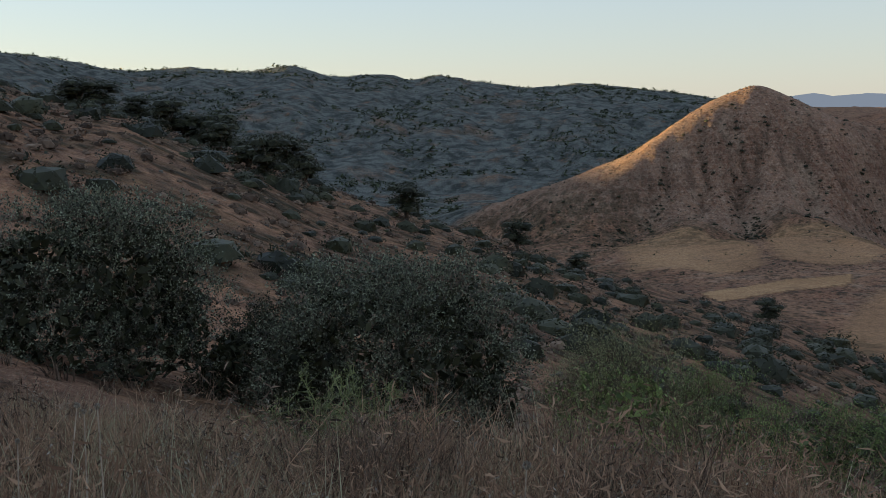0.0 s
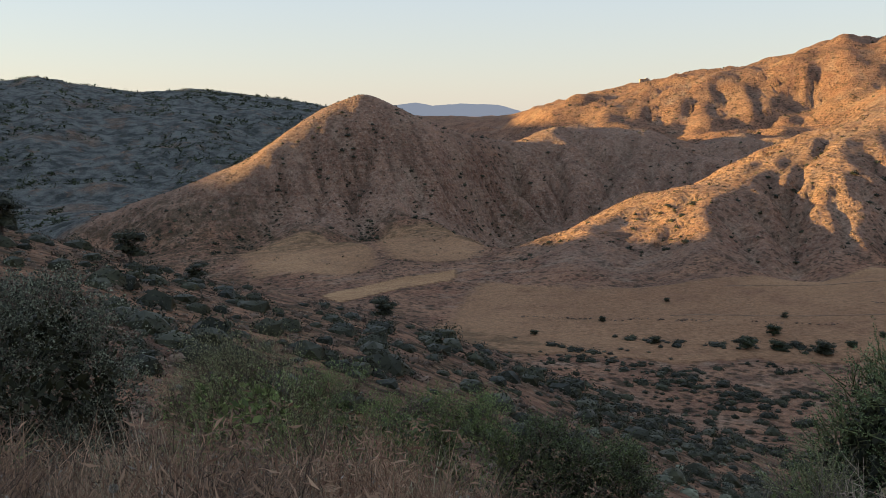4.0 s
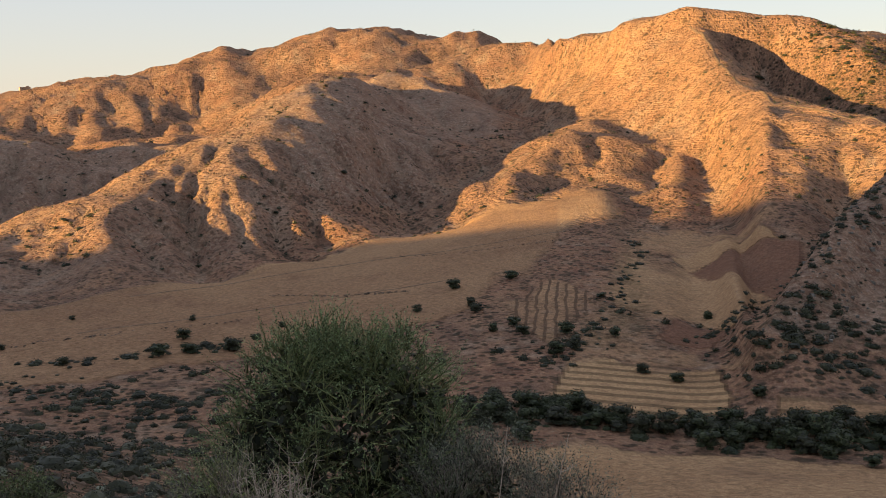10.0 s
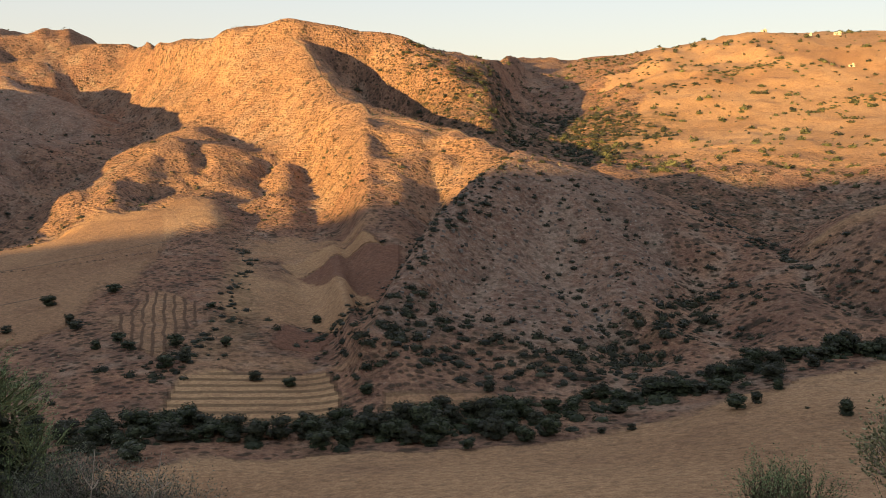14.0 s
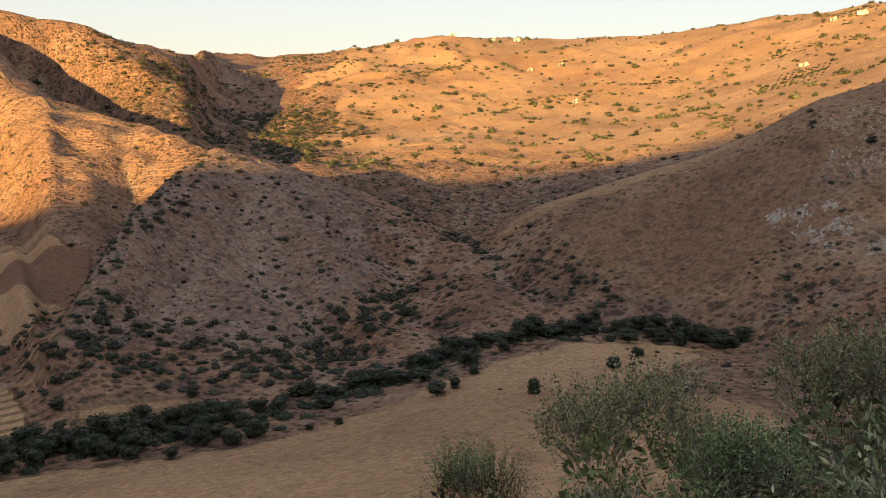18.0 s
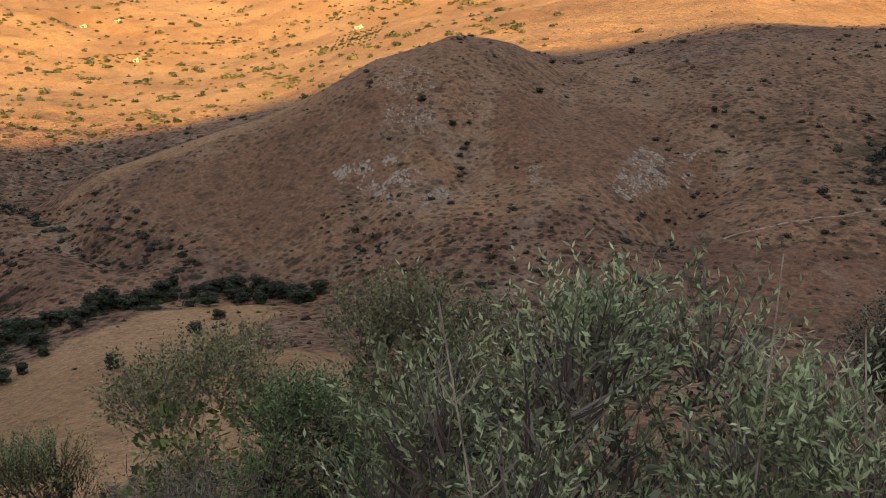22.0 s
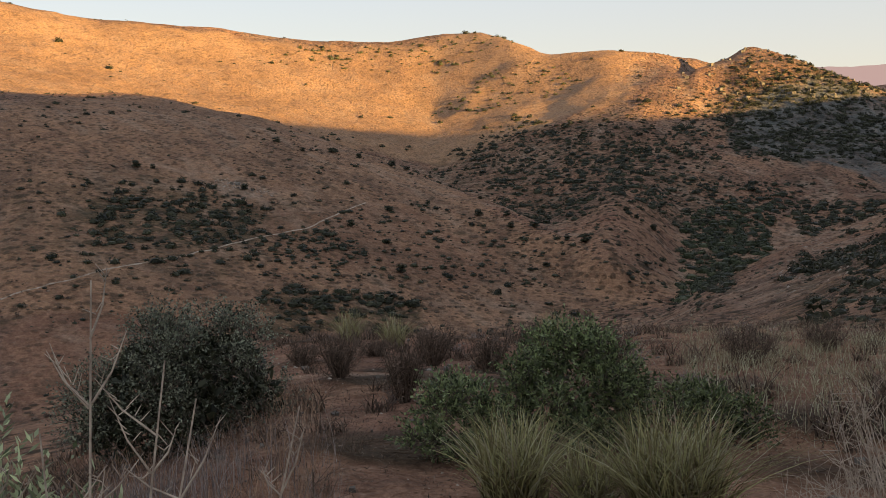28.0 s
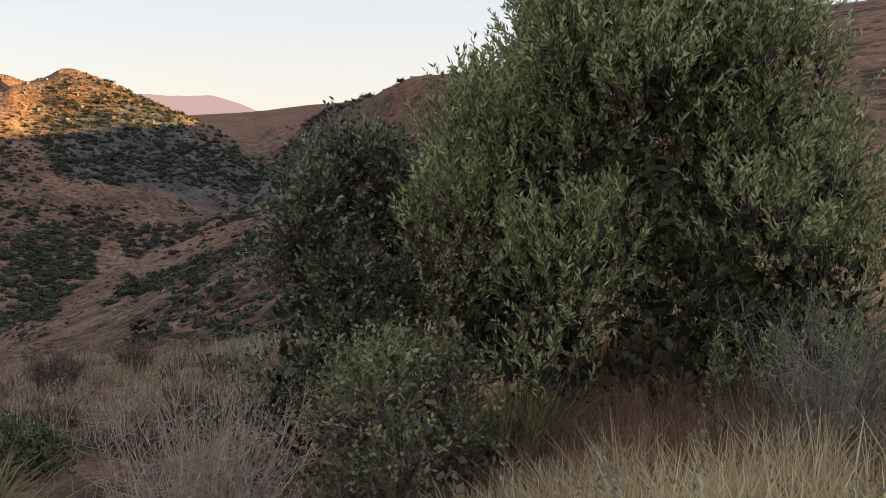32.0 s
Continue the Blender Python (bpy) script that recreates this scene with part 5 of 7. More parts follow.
HEDGES = [
    ("dense dark green thicket along the stream", GREEN_DARK, 330, [(57, 186), (62.8, 187), (71, 186), (78, 186), (84.8, 191), (91.3, 203), (95, 213), (98.2, 223), (103, 238), (108, 243), (114.7, 233)], 1.0, 2.3, 4.0),
    ("weedy ditch along the top of the big field", BROWN_TWIG, 130, [(53.7, 398), (59.5, 391), (64.4, 394), (68.2, 441)], 0.3, 0.8, 0.8),
    ("line of low dark bushes on a field bank", DARK_LEAF, 64, [(33, 266), (38.4, 264), (41.7, 267), (45, 268)], 0.9, 2.3, 2.6),
    ("dark scrub along the lower field edge", DARK_LEAF, 150, [(28, 252), (32.6, 239), (36.7, 232), (39.7, 220), (43.5, 214)], 0.7, 2.0, 5.0),
    ("dark bushes along the gully between fields", DARK_LEAF, 90, [(63.3, 225), (65.5, 254), (67.1, 280), (68, 320), (68.9, 369), (68.3, 410)], 0.7, 2.1, 2.6),
    ("dry brown bank across the big field", BROWN_TWIG, 90, [(47.2, 337), (51.3, 327), (55.1, 325)], 0.3, 0.8, 0.7),
    ("dry brown bank across the big field", BROWN_TWIG, 90, [(27, 300), (33, 292), (39, 296), (45, 300)], 0.3, 0.8, 0.8),
    ("dark bushes at the edge of the round field", DARK_LEAF, 60, [(72.5, 264), (74.8, 270), (77.3, 336)], 0.6, 1.9, 3.0),
    ("dense bushes at the grey hill's foot", DARK_LEAF, 130, [(75.1, 237), (81.2, 219), (87.8, 223), (91.9, 218), (97, 214)], 0.8, 2.2, 4.0),
    ("bushes down the gully between two hills", DARK_LEAF, 130, [(91.1, 553), (96.5, 359), (100.6, 329), (103.4, 296), (106.8, 277), (107.5, 259)], 0.7, 2.3, 5.0),
    ("grove of green trees on the golden slope", GROVE_LEAF, 70, [(96.1, 954), (97.7, 974), (101.1, 977)], 1.6, 3.6, 8.0),
    ("hedge of green trees on the golden slope", GROVE_LEAF, 80, [(100.5, 821), (102.8, 858), (104.7, 884), (107.3, 907)], 1.4, 3.6, 7.0),
    ("hedge of green trees on the golden slope", GROVE_LEAF, 40, [(112.1, 779), (113.7, 726), (114.4, 640)], 1.4, 3.2, 6.0),
    ("dark hedge below the far orchard", GROVE_LEAF, 60, [(114.8, 971), (118, 926), (121, 900)], 1.4, 3.0, 9.0),
    ("dark trees at the far end of the valley", DARK_LEAF, 60, [(88.5, 1203), (91.1, 1057), (93, 1000)], 1.6, 3.4, 12.0),
    ("row of dark trees on the golden slope", DARK_LEAF, 36, [(92.8, 910), (95.8, 921)], 1.4, 3.0, 6.0),
    ("trees along the golden skyline", DARK_LEAF, 60, [(92.8, 1340), (98.7, 1292), (105.3, 1290), (110.6, 1290), (116, 1240), (121, 1150)], 1.4, 3.2, 6.0),
    ("trees along the field's lower lane", GREEN_DARK, 50, [(109.6, 937), (111.8, 918), (106, 940)], 1.4, 3.0, 6.0),
    ("weeds along the earth track on the ridge", BROWN_TWIG, 200, [(72.0, 809), (73, 752), (73.9, 697), (75.3, 646), (76.5, 610), (79.4, 580), (82, 545)], 0.4, 1.0, 1.5),
]
for i, (label, material, count, line, a, b, wide) in enumerate(HEDGES):
    hedge(label, material, np.random.default_rng(500 + i), count, line, a, b, wide)


def tube(points, radii, sides=5):
    """A tapered tube along points: verts, quad faces."""
    points, radii = np.asarray(points, float), np.asarray(radii, float)
    t = unit(np.gradient(points, axis=0))
    ref = np.array([0.31, 0.95, 0.05])
    u = unit(np.cross(t, ref))
    w = np.cross(t, u)
    ang = np.arange(sides) / sides * 2 * math.pi
    v = points[:, None] + radii[:, None, None] * (np.cos(ang)[None, :, None] * u[:, None] + np.sin(ang)[None, :, None] * w[:, None])
    f = [(i * sides + j, i * sides + (j + 1) % sides, (i + 1) * sides + (j + 1) % sides, (i + 1) * sides + j) for i in range(len(points) - 1) for j in range(sides)]
    return v.reshape(-1, 3), np.array(f)


def join(pieces):
    vs, fs, n = [], [], 0
    for v, f in pieces:
        vs.append(v), fs.append(f + n)
        n += len(v)
    return np.concatenate(vs), np.concatenate(fs)


# ---- valley trees: four kinds built once, then copied ----
def valley_tree(kind, rng, material, tall, sprays=90, spray=0.21):
    thing = new("tree")
    tr, fo = tube([(0, 0, -0.3), (0.03, 0.02, 0.25), (-0.04, 0.05, 0.6 * tall)], [0.11, 0.075, 0.03], 6)
    limbs = [(tr, fo)]
    for j in range(4):
        a = rng.uniform(0, 6.28)
        limbs.append(tube([(0, 0, 0.15), (0.25 * math.cos(a), 0.25 * math.sin(a), 0.4 * tall), (0.55 * math.cos(a), 0.55 * math.sin(a), 0.75 * tall)], [0.05, 0.035, 0.012], 4))
    part("trunk", mesh_of("trunk", *join(limbs), BARK), thing)
    v = []
    for j in range(11):
        a, rr = rng.uniform(0, 6.28), rng.uniform(0.1, 0.55)
        c = np.array([rr * math.cos(a), rr * math.sin(a), tall * rng.uniform(0.16, 0.85)])
        size = rng.uniform(0.38, 0.55) * np.array([1, 1, 0.85])
        q = crown_shell(rng, 1, sprays, spray, -0.9)[0][:, :3] * size + c
        v.append(q.reshape(-1, 3))
        v.append((HEART[HEART_F] * 0.8 * size + c - np.array([0, 0, 0.1])).reshape(-1, 3))
    v = np.concatenate(v)
    part("crown", mesh_of("crown", v, np.arange(len(v)).reshape(-1, 3), material), thing)
    return thing


KINDS = [valley_tree(j, np.random.default_rng(30 + j), mt, tall) for j, (mt, tall) in enumerate([(DARK_LEAF, 1.5), (DARK_LEAF, 1.25), (GREEN_DARK, 1.15), (GREEN_DARK, 1.4)])]
KINDS += [valley_tree(j, np.random.default_rng(40 + j), DARK_LEAF, tall, 240, 0.11) for j, tall in enumerate((1.6, 1.9))]
TREE_LABELS = {"stream": "dark green bushy tree in the belt along the stream", "field": "round dark evergreen tree standing alone in a dry field", "crest": "dark evergreen tree on the crest of the spur", "slope": "round dark evergreen bush on the dry slope"}
PLACED = []


def plant(kind, x, y, r, where, rng):
    z = float(height(x, y)[0])
    ob = copy_thing(KINDS[kind], Matrix.LocRotScale((x, y, z), Euler((0, 0, rng.uniform(0, 6.28))), (r, r, r * rng.uniform(0.65, 0.95))))
    tagged(ob, TREE_LABELS[where], "tree", {"stream": "trees along the stream", "field": "trees in the fields", "crest": "trees on the spur", "slope": "bushes on the dry slope"}[where])
    PLACED.append(ob)


rng = np.random.default_rng(5)
FIELD_TREES = [(57.9, 324, 3.3), (61.4, 330, 3.0), (59.3, 287, 3.2), (58.9, 295, 2.4), (55.7, 293, 2.0), (60.2, 262, 2.2), (61.5, 266, 2.4), (62.0, 258, 2.4), (64.7, 257, 2.6), (64.0, 238, 3.0), (65.2, 243, 2.2), (66.8, 300, 1.8), (67.6, 257, 2.2), (73.0, 288, 2.4), (75.8, 206, 2.4), (69.2, 226, 2.2), (71.2, 222, 2.4), (83.4, 208, 2.2), (79.8, 176, 2.4), (85.6, 176, 2.2), (82.1, 171, 1.9), (92.0, 183, 1.2), (90.2, 182, 1.1)]
FIELD_TREES += [(41.8, 280, 2.6), (40.4, 262, 3.2), (42.2, 264, 3.0), (44.6, 262, 3.4), (46.0, 272, 2.0), (35.8, 322, 1.3), (32.1, 290, 1.6), (42.4, 305, 1.5), (28.0, 268, 1.5), (35.2, 262, 2.2), (47.6, 286, 1.6), (100.3, 205, 2.0), (98.0, 190, 2.6), (99.0, 194, 2.0), (104, 176, 2.2), (108.5, 200, 2.6), (110, 215, 2.0)]
for az, d, r in FIELD_TREES:
    plant(rng.integers(4), d * math.sin(radians(az)), d * math.cos(radians(az)), r, "field", rng)
for az, d, r in [(-20.5, 100, 1.9), (-19.2, 101, 1.6), (-17.4, 103, 1.3), (-15.9, 102, 2.0), (-15.0, 102, 1.6), (-13.4, 102, 2.2), (-13.0, 99, 1.7), (-9.2, 101, 1.9), (-8.2, 100, 1.7), (-2.2, 99, 1.8), (4.4, 104, 1.6), (8.0, 106, 1.2), (18.9, 112, 1.5), (-11.4, 88, 2.0), (-10.2, 84, 1.7)]:
    plant(4 + rng.integers(2), d * math.sin(radians(az)), d * math.cos(radians(az)), 1.45 * r, "crest", rng)
for az, d in [(159.1, 398), (160.8, 408), (162.4, 412), (164.3, 413), (165.2, 426), (169.5, 375), (169.4, 346), (171.1, 345), (171.3, 333), (174.6, 318), (175.7, 316), (173.4, 303), (166.4, 357), (164.1, 338), (178.7, 356), (178.1, 360), (179.7, 355), (175.1, 391), (172.7, 332), (160.4, 315), (161.8, 315), (163.9, 303), (164.7, 280), (129.0, 334), (122.1, 314), (134.2, 443), (123.9, 303), (124.8, 295), (129.7, 386), (155.7, 339), (149.7, 353), (150.6, 352), (139.0, 335), (157.6, 406), (161.0, 411)]:
    plant(rng.integers(2), d * math.sin(radians(az)), d * math.cos(radians(az)), rng.uniform(1.2, 2.2), "slope", rng)
count = 0
while count < 190:
    az = rng.uniform(56, 116)
    ld, _ = line_at("stream", np.array([az]))
    d = float(np.exp(ld[0])) + rng.normal(0, 5.0) + 3
    plant(rng.integers(4), d * math.sin(radians(az)), d * math.cos(radians(az)), rng.uniform(1.9, 3.6), "stream", rng)
    count += 1
for ob in KINDS:
    for ch in list(ob.children):
        bpy.data.objects.remove(ch)
    bpy.data.objects.remove(ob)


# ---- near plants ----
def ground_at(az, d):
    x, y = d * math.sin(radians(az)), d * math.cos(radians(az))
    return x, y, float(height(x, y)[0])


def bush(name, label, category, az, d, width, top, leaf_mat, rng, lumps=14, shoots=700, shoot=0.35, leaves=14, leaf=(0.05, 0.012), rise=0.6, sink=0.0, stem_mat=BARK, skirt=0.35, deep=None, inner=None, group="", cone=0.0, core=2200, lump=(0.17, 0.30), spread=1.0, stem=1.0, thin_low=0.0, ragged=0.0):
    """A bush of limbs, leafy shoots in uneven lumps. top: height of its tip in the world."""
    x, y, z = ground_at(az, d)
    z -= sink
    tall, half = top - z, width / 2
    depth = (deep or width) / 2
    thing = new(name)
    thing.matrix_basis = pose(x, y, z, 0, 0, -az)
    tagged(thing, label, category, group)
    # lump centres
    lr = rng.uniform(lump[0], lump[1], lumps)
    up = ((np.arange(lumps) + rng.random(lumps)) / lumps) ** 1.25
    wide = (np.sqrt(np.clip(1 - up ** 2.6, 0.02, 1)) * (1 - cone) + (1 - 0.85 * up) * cone) * (1 - lr * 0.8)
    turn = np.arange(lumps) * 2.4 + rng.uniform(-0.6, 0.6, lumps)
    far = wide * np.where(rng.random(lumps) < 0.72, rng.uniform(0.8, 1.0, lumps), rng.uniform(0.1, 0.7, lumps))
    c = np.stack([far * np.cos(turn), far * np.sin(turn), np.minimum(up, 1 - lr * 0.8)], -1)
    scale3 = np.array([half, depth, tall])
    c[:, :2] *= 1 + ragged * rng.uniform(-0.7, 0.5, (lumps, 1))
    c[:, 2] *= 1 + ragged * rng.uniform(-0.35, 0.0, lumps) * (np.abs(c[:, 0]) > 0.2)
    mid = np.zeros(3)
    ball = (half + depth + min(tall, 1.4 * half)) / 3
    # leaf fill behind the shoots: blocks gaps, its dark default stands in for shade
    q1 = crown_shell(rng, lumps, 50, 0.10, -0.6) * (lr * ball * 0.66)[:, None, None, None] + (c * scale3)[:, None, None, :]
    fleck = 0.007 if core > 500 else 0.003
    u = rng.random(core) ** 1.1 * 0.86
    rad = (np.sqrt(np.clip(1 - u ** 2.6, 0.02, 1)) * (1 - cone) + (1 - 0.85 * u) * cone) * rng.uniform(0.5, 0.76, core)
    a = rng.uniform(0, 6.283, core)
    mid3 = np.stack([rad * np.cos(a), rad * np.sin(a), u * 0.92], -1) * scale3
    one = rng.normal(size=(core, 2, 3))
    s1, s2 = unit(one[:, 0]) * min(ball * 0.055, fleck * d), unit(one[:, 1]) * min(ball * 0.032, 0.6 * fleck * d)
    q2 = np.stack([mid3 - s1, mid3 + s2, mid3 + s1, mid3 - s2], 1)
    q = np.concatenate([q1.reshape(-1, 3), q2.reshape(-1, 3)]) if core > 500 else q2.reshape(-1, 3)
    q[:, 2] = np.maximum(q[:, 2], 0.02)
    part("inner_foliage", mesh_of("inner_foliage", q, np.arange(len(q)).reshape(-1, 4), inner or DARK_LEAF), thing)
    # limbs
    n_limb = min(9, lumps)
    for j in range(n_limb):
        tip = c[j] * scale3 + mid
        a = rng.normal(scale=0.06 * half, size=3)
        pts = [np.array([a[0], a[1], -0.1]), np.array([tip[0] * 0.25, tip[1] * 0.25, tip[2] * 0.35]) + rng.normal(scale=0.05 * half, size=3), np.array([tip[0] * 0.65, tip[1] * 0.65, tip[2] * 0.72]), tip]
        r0 = 0.022 * tall + 0.01
        part("limb", mesh_of("limb", *tube(pts, [r0, r0 * 0.75, r0 * 0.45, r0 * 0.15], 5), stem_mat), thing)
    # shoots
    # fewer shoots low down, so the inner fill shows as the crown's lower shade
    share = lr ** 2 * (1 - thin_low * (1 - smooth_step(c[:, 2], 0.15, 0.55)))
    li = rng.choice(lumps, shoots, p=share / share.sum())
    dirs = unit(rng.normal(size=(shoots, 3)) + np.array([0, -0.35, 0.75]))
    base = c[li] * scale3 + dirs * (lr[li] * ball)[:, None] * rng.uniform(0.55, 1.0, (shoots, 1))
    keep = base[:, 2] > 0.05
    base, dirs = base[keep], dirs[keep]
    grow = unit(dirs * np.array([1, 1, 0.6]) + np.array([0, 0, rise]) + rng.normal(scale=0.28, size=dirs.shape))
    ln = shoot * rng.uniform(0.45, 1.3, len(base))
    t = np.linspace(0.08, 1.0, leaves)[None, :, None] + rng.uniform(-0.03, 0.03, (len(base), leaves, 1))
    bend = rng.normal(scale=0.12, size=(len(base), 1, 3)) * t * t
    p = base[:, None] + (grow[:, None] * t + bend) * ln[:, None, None]
    side = unit(np.cross(np.repeat(grow[:, None], leaves, 1), rng.normal(size=p.shape)))
    along = unit(side * spread * rng.uniform(0.6, 1.1, (*p.shape[:2], 1)) + grow[:, None] * 0.8)
    facing = unit(rng.normal(size=p.shape) + np.array([0, -0.3, 0.7]))
    ll = leaf[0] * rng.uniform(0.65, 1.25, p.shape[:2])
    lw = leaf[1] * rng.uniform(0.75, 1.2, p.shape[:2])
    v, f = leaf_quads(p.reshape(-1, 3), along.reshape(-1, 3), facing.reshape(-1, 3), ll.ravel(), lw.ravel())
    if d > 10:
        f = f[:, [1, 2, 3]]
    part("foliage", mesh_of("foliage", v, f, leaf_mat), thing)
    # the shoots' own thin stems
    e = base + grow * ln[:, None]
    s = unit(np.cross(grow, rng.normal(size=grow.shape))) * (0.0022 + 0.0006 * tall) * stem
    s2 = np.cross(grow, s)
    start = base - grow * ln[:, None] * 0.5
    v = np.stack([start + s, start - s, e, start + s2, start - s2, e], 1).reshape(-1, 3)
    part("branch_wood", mesh_of("branch_wood", v, np.arange(len(v)).reshape(-1, 3), stem_mat), thing)
    return thing


R = np.random.default_rng
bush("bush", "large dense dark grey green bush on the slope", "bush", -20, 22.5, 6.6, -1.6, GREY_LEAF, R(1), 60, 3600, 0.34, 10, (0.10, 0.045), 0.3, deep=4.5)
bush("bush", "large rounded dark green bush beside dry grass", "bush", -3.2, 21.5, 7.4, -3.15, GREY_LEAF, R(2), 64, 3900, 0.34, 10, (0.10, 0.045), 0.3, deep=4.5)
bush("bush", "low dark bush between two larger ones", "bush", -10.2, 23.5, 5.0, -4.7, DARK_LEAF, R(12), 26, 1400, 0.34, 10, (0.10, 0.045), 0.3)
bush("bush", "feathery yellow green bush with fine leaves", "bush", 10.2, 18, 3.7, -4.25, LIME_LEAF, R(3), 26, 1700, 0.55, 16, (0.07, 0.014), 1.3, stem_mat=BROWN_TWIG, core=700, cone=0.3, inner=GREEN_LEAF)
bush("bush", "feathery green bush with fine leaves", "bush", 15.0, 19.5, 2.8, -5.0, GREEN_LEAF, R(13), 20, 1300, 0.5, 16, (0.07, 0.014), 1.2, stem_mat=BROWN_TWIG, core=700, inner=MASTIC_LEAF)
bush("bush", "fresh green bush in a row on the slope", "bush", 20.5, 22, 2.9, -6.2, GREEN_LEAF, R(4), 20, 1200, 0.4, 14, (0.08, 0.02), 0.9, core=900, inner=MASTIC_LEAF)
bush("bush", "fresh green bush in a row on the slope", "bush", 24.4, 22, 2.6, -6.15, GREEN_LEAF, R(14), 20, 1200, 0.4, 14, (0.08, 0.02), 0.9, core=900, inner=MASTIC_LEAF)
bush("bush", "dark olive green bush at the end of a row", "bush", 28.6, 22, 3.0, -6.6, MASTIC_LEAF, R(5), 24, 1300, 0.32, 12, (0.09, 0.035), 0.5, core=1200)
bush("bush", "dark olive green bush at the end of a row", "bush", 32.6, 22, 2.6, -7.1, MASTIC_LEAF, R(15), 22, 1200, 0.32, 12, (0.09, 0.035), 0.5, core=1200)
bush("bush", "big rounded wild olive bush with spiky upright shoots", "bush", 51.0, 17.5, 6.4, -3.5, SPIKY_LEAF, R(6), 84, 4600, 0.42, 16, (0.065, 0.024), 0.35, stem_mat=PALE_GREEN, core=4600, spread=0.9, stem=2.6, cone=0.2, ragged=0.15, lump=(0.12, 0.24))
bush("bush", "lower arm of dark green spiky bush", "bush", 58.5, 16, 3.0, -5.2, GREY_LEAF, R(16), 22, 1500, 0.5, 14, (0.085, 0.018), 1.0, stem_mat=GREY_TWIG, core=1200)
bush("bush", "sparse grey green bush below the spiky one", "bush", 64.0, 14, 2.2, -5.0, GREY_LEAF, R(26), 16, 800, 0.5, 14, (0.07, 0.015), 1.0, stem_mat=GREY_TWIG, core=500)
bush("bush", "sparse yellow green bush with bare twigs", "bush", 43.5, 13, 2.0, -4.3, LIME_LEAF, R(17), 14, 500, 0.45, 12, (0.05, 0.014), 1.0, stem_mat=GREY_TWIG, core=300, inner=GREEN_LEAF)
bush("bush", "round grey green bush above the dry meadow", "bush", 100.0, 11, 1.7, -3.45, SPIKY_LEAF, R(7), 18, 1100, 0.34, 14, (0.05, 0.013), 1.3, stem_mat=BROWN_TWIG, core=900)
bush("bush", "open leafy bush with thin bare stems", "bush", 109.8, 12, 3.1, -2.75, LIME_LEAF, R(8), 24, 1700, 0.32, 12, (0.075, 0.036), 0.9, stem_mat=GREY_TWIG, core=800, inner=GREEN_LEAF)
bush("bush", "dense green bush on the brow", "bush", 121.5, 11, 2.6, -1.75, LIME_LEAF, R(18), 26, 1600, 0.32, 12, (0.07, 0.034), 0.9, stem_mat=GREY_TWIG, core=1100, inner=MASTIC_LEAF)
bush("bush", "low spread of green brush below the brow", "bush", 126.0, 17, 5.0, -3.1, MASTIC_LEAF, R(28), 26, 1600, 0.4, 12, (0.09, 0.035), 0.5, deep=3, core=1500)
bush("bush", "grey green bush among dry brown weeds", "bush", 116.0, 8.5, 1.5, -2.35, SPIKY_LEAF, R(38), 22, 900, 0.3, 13, (0.05, 0.016), 1.0, stem_mat=GREY_TWIG, core=700)
bush("bush", "dark low bush on the slope below the brow", "bush", 115.5, 16, 3.0, -4.2, MASTIC_LEAF, R(48), 20, 1000, 0.35, 12, (0.08, 0.03), 0.6, core=1200)
bush("bush", "dark low bush at the meadow's edge", "bush", 107.0, 19, 2.2, -7.1, DARK_LEAF, R(58), 16, 700, 0.35, 12, (0.08, 0.03), 0.6, core=900)
bush("bush", "dark low bush at the meadow's edge", "bush", 104.0, 24, 2.0, -9.2, DARK_LEAF, R(68), 16, 600, 0.35, 12, (0.09, 0.03), 0.6, core=900)
bush("olive_bush", "wild olive bush with long grey green leaves", "bush", 131.5, 3.8, 2.1, -0.74, OLIVE_LEAF, R(9), 46, 1150, 0.27, 15, (0.040, 0.0125), 1.2, stem_mat=GREY_TWIG, deep=1.5, core=1500, inner=GREY_LEAF, lump=(0.09, 0.2), spread=0.9, thin_low=0.3, stem=2.2)
bush("olive_bush", "low wild olive shoots with grey green leaves", "bush", 142.0, 3.4, 0.9, -0.85, OLIVE_LEAF, R(19), 14, 420, 0.26, 17, (0.042, 0.012), 1.2, stem_mat=GREY_TWIG, core=150)
bush("bush", "dark bushy oak shrub on the shelf's edge", "bush", 152.6, 11.5, 2.9, -1.74, GREY_LEAF, R(10), 44, 2600, 0.2, 10, (0.055, 0.025), 0.4, deep=2.2)
bush("mastic_bush", "rounded green mastic bush behind grass tussocks", "bush", 174.7, 9.0, 1.5, -1.6, LENTISK_LEAF, R(11), 34, 1400, 0.15, 10, (0.045, 0.021), 0.5, core=900, inner=MASTIC_LEAF)
bush("mastic_bush", "low green mastic shoots on bare soil", "bush", 168.2, 8.3, 1.0, -1.92, LENTISK_LEAF, R(21), 16, 600, 0.15, 10, (0.042, 0.02), 0.5, core=500, inner=MASTIC_LEAF)
bush("mastic_bush", "low green mastic bush beside a tussock", "bush", 181.6, 9.6, 1.5, -2.3, MASTIC_LEAF, R(31), 16, 600, 0.16, 10, (0.045, 0.02), 0.5, core=500)
bush("oak_shrub", "dark narrow oak shrub with small leathery leaves", "bush", 201.2, 7.0, 2.2, 0.42, OAK_LEAF, R(22), 46, 2200, 0.2, 11, (0.046, 0.024), 0.5, deep=1.6, cone=0.75, core=1100, lump=(0.12, 0.24), ragged=0.2)
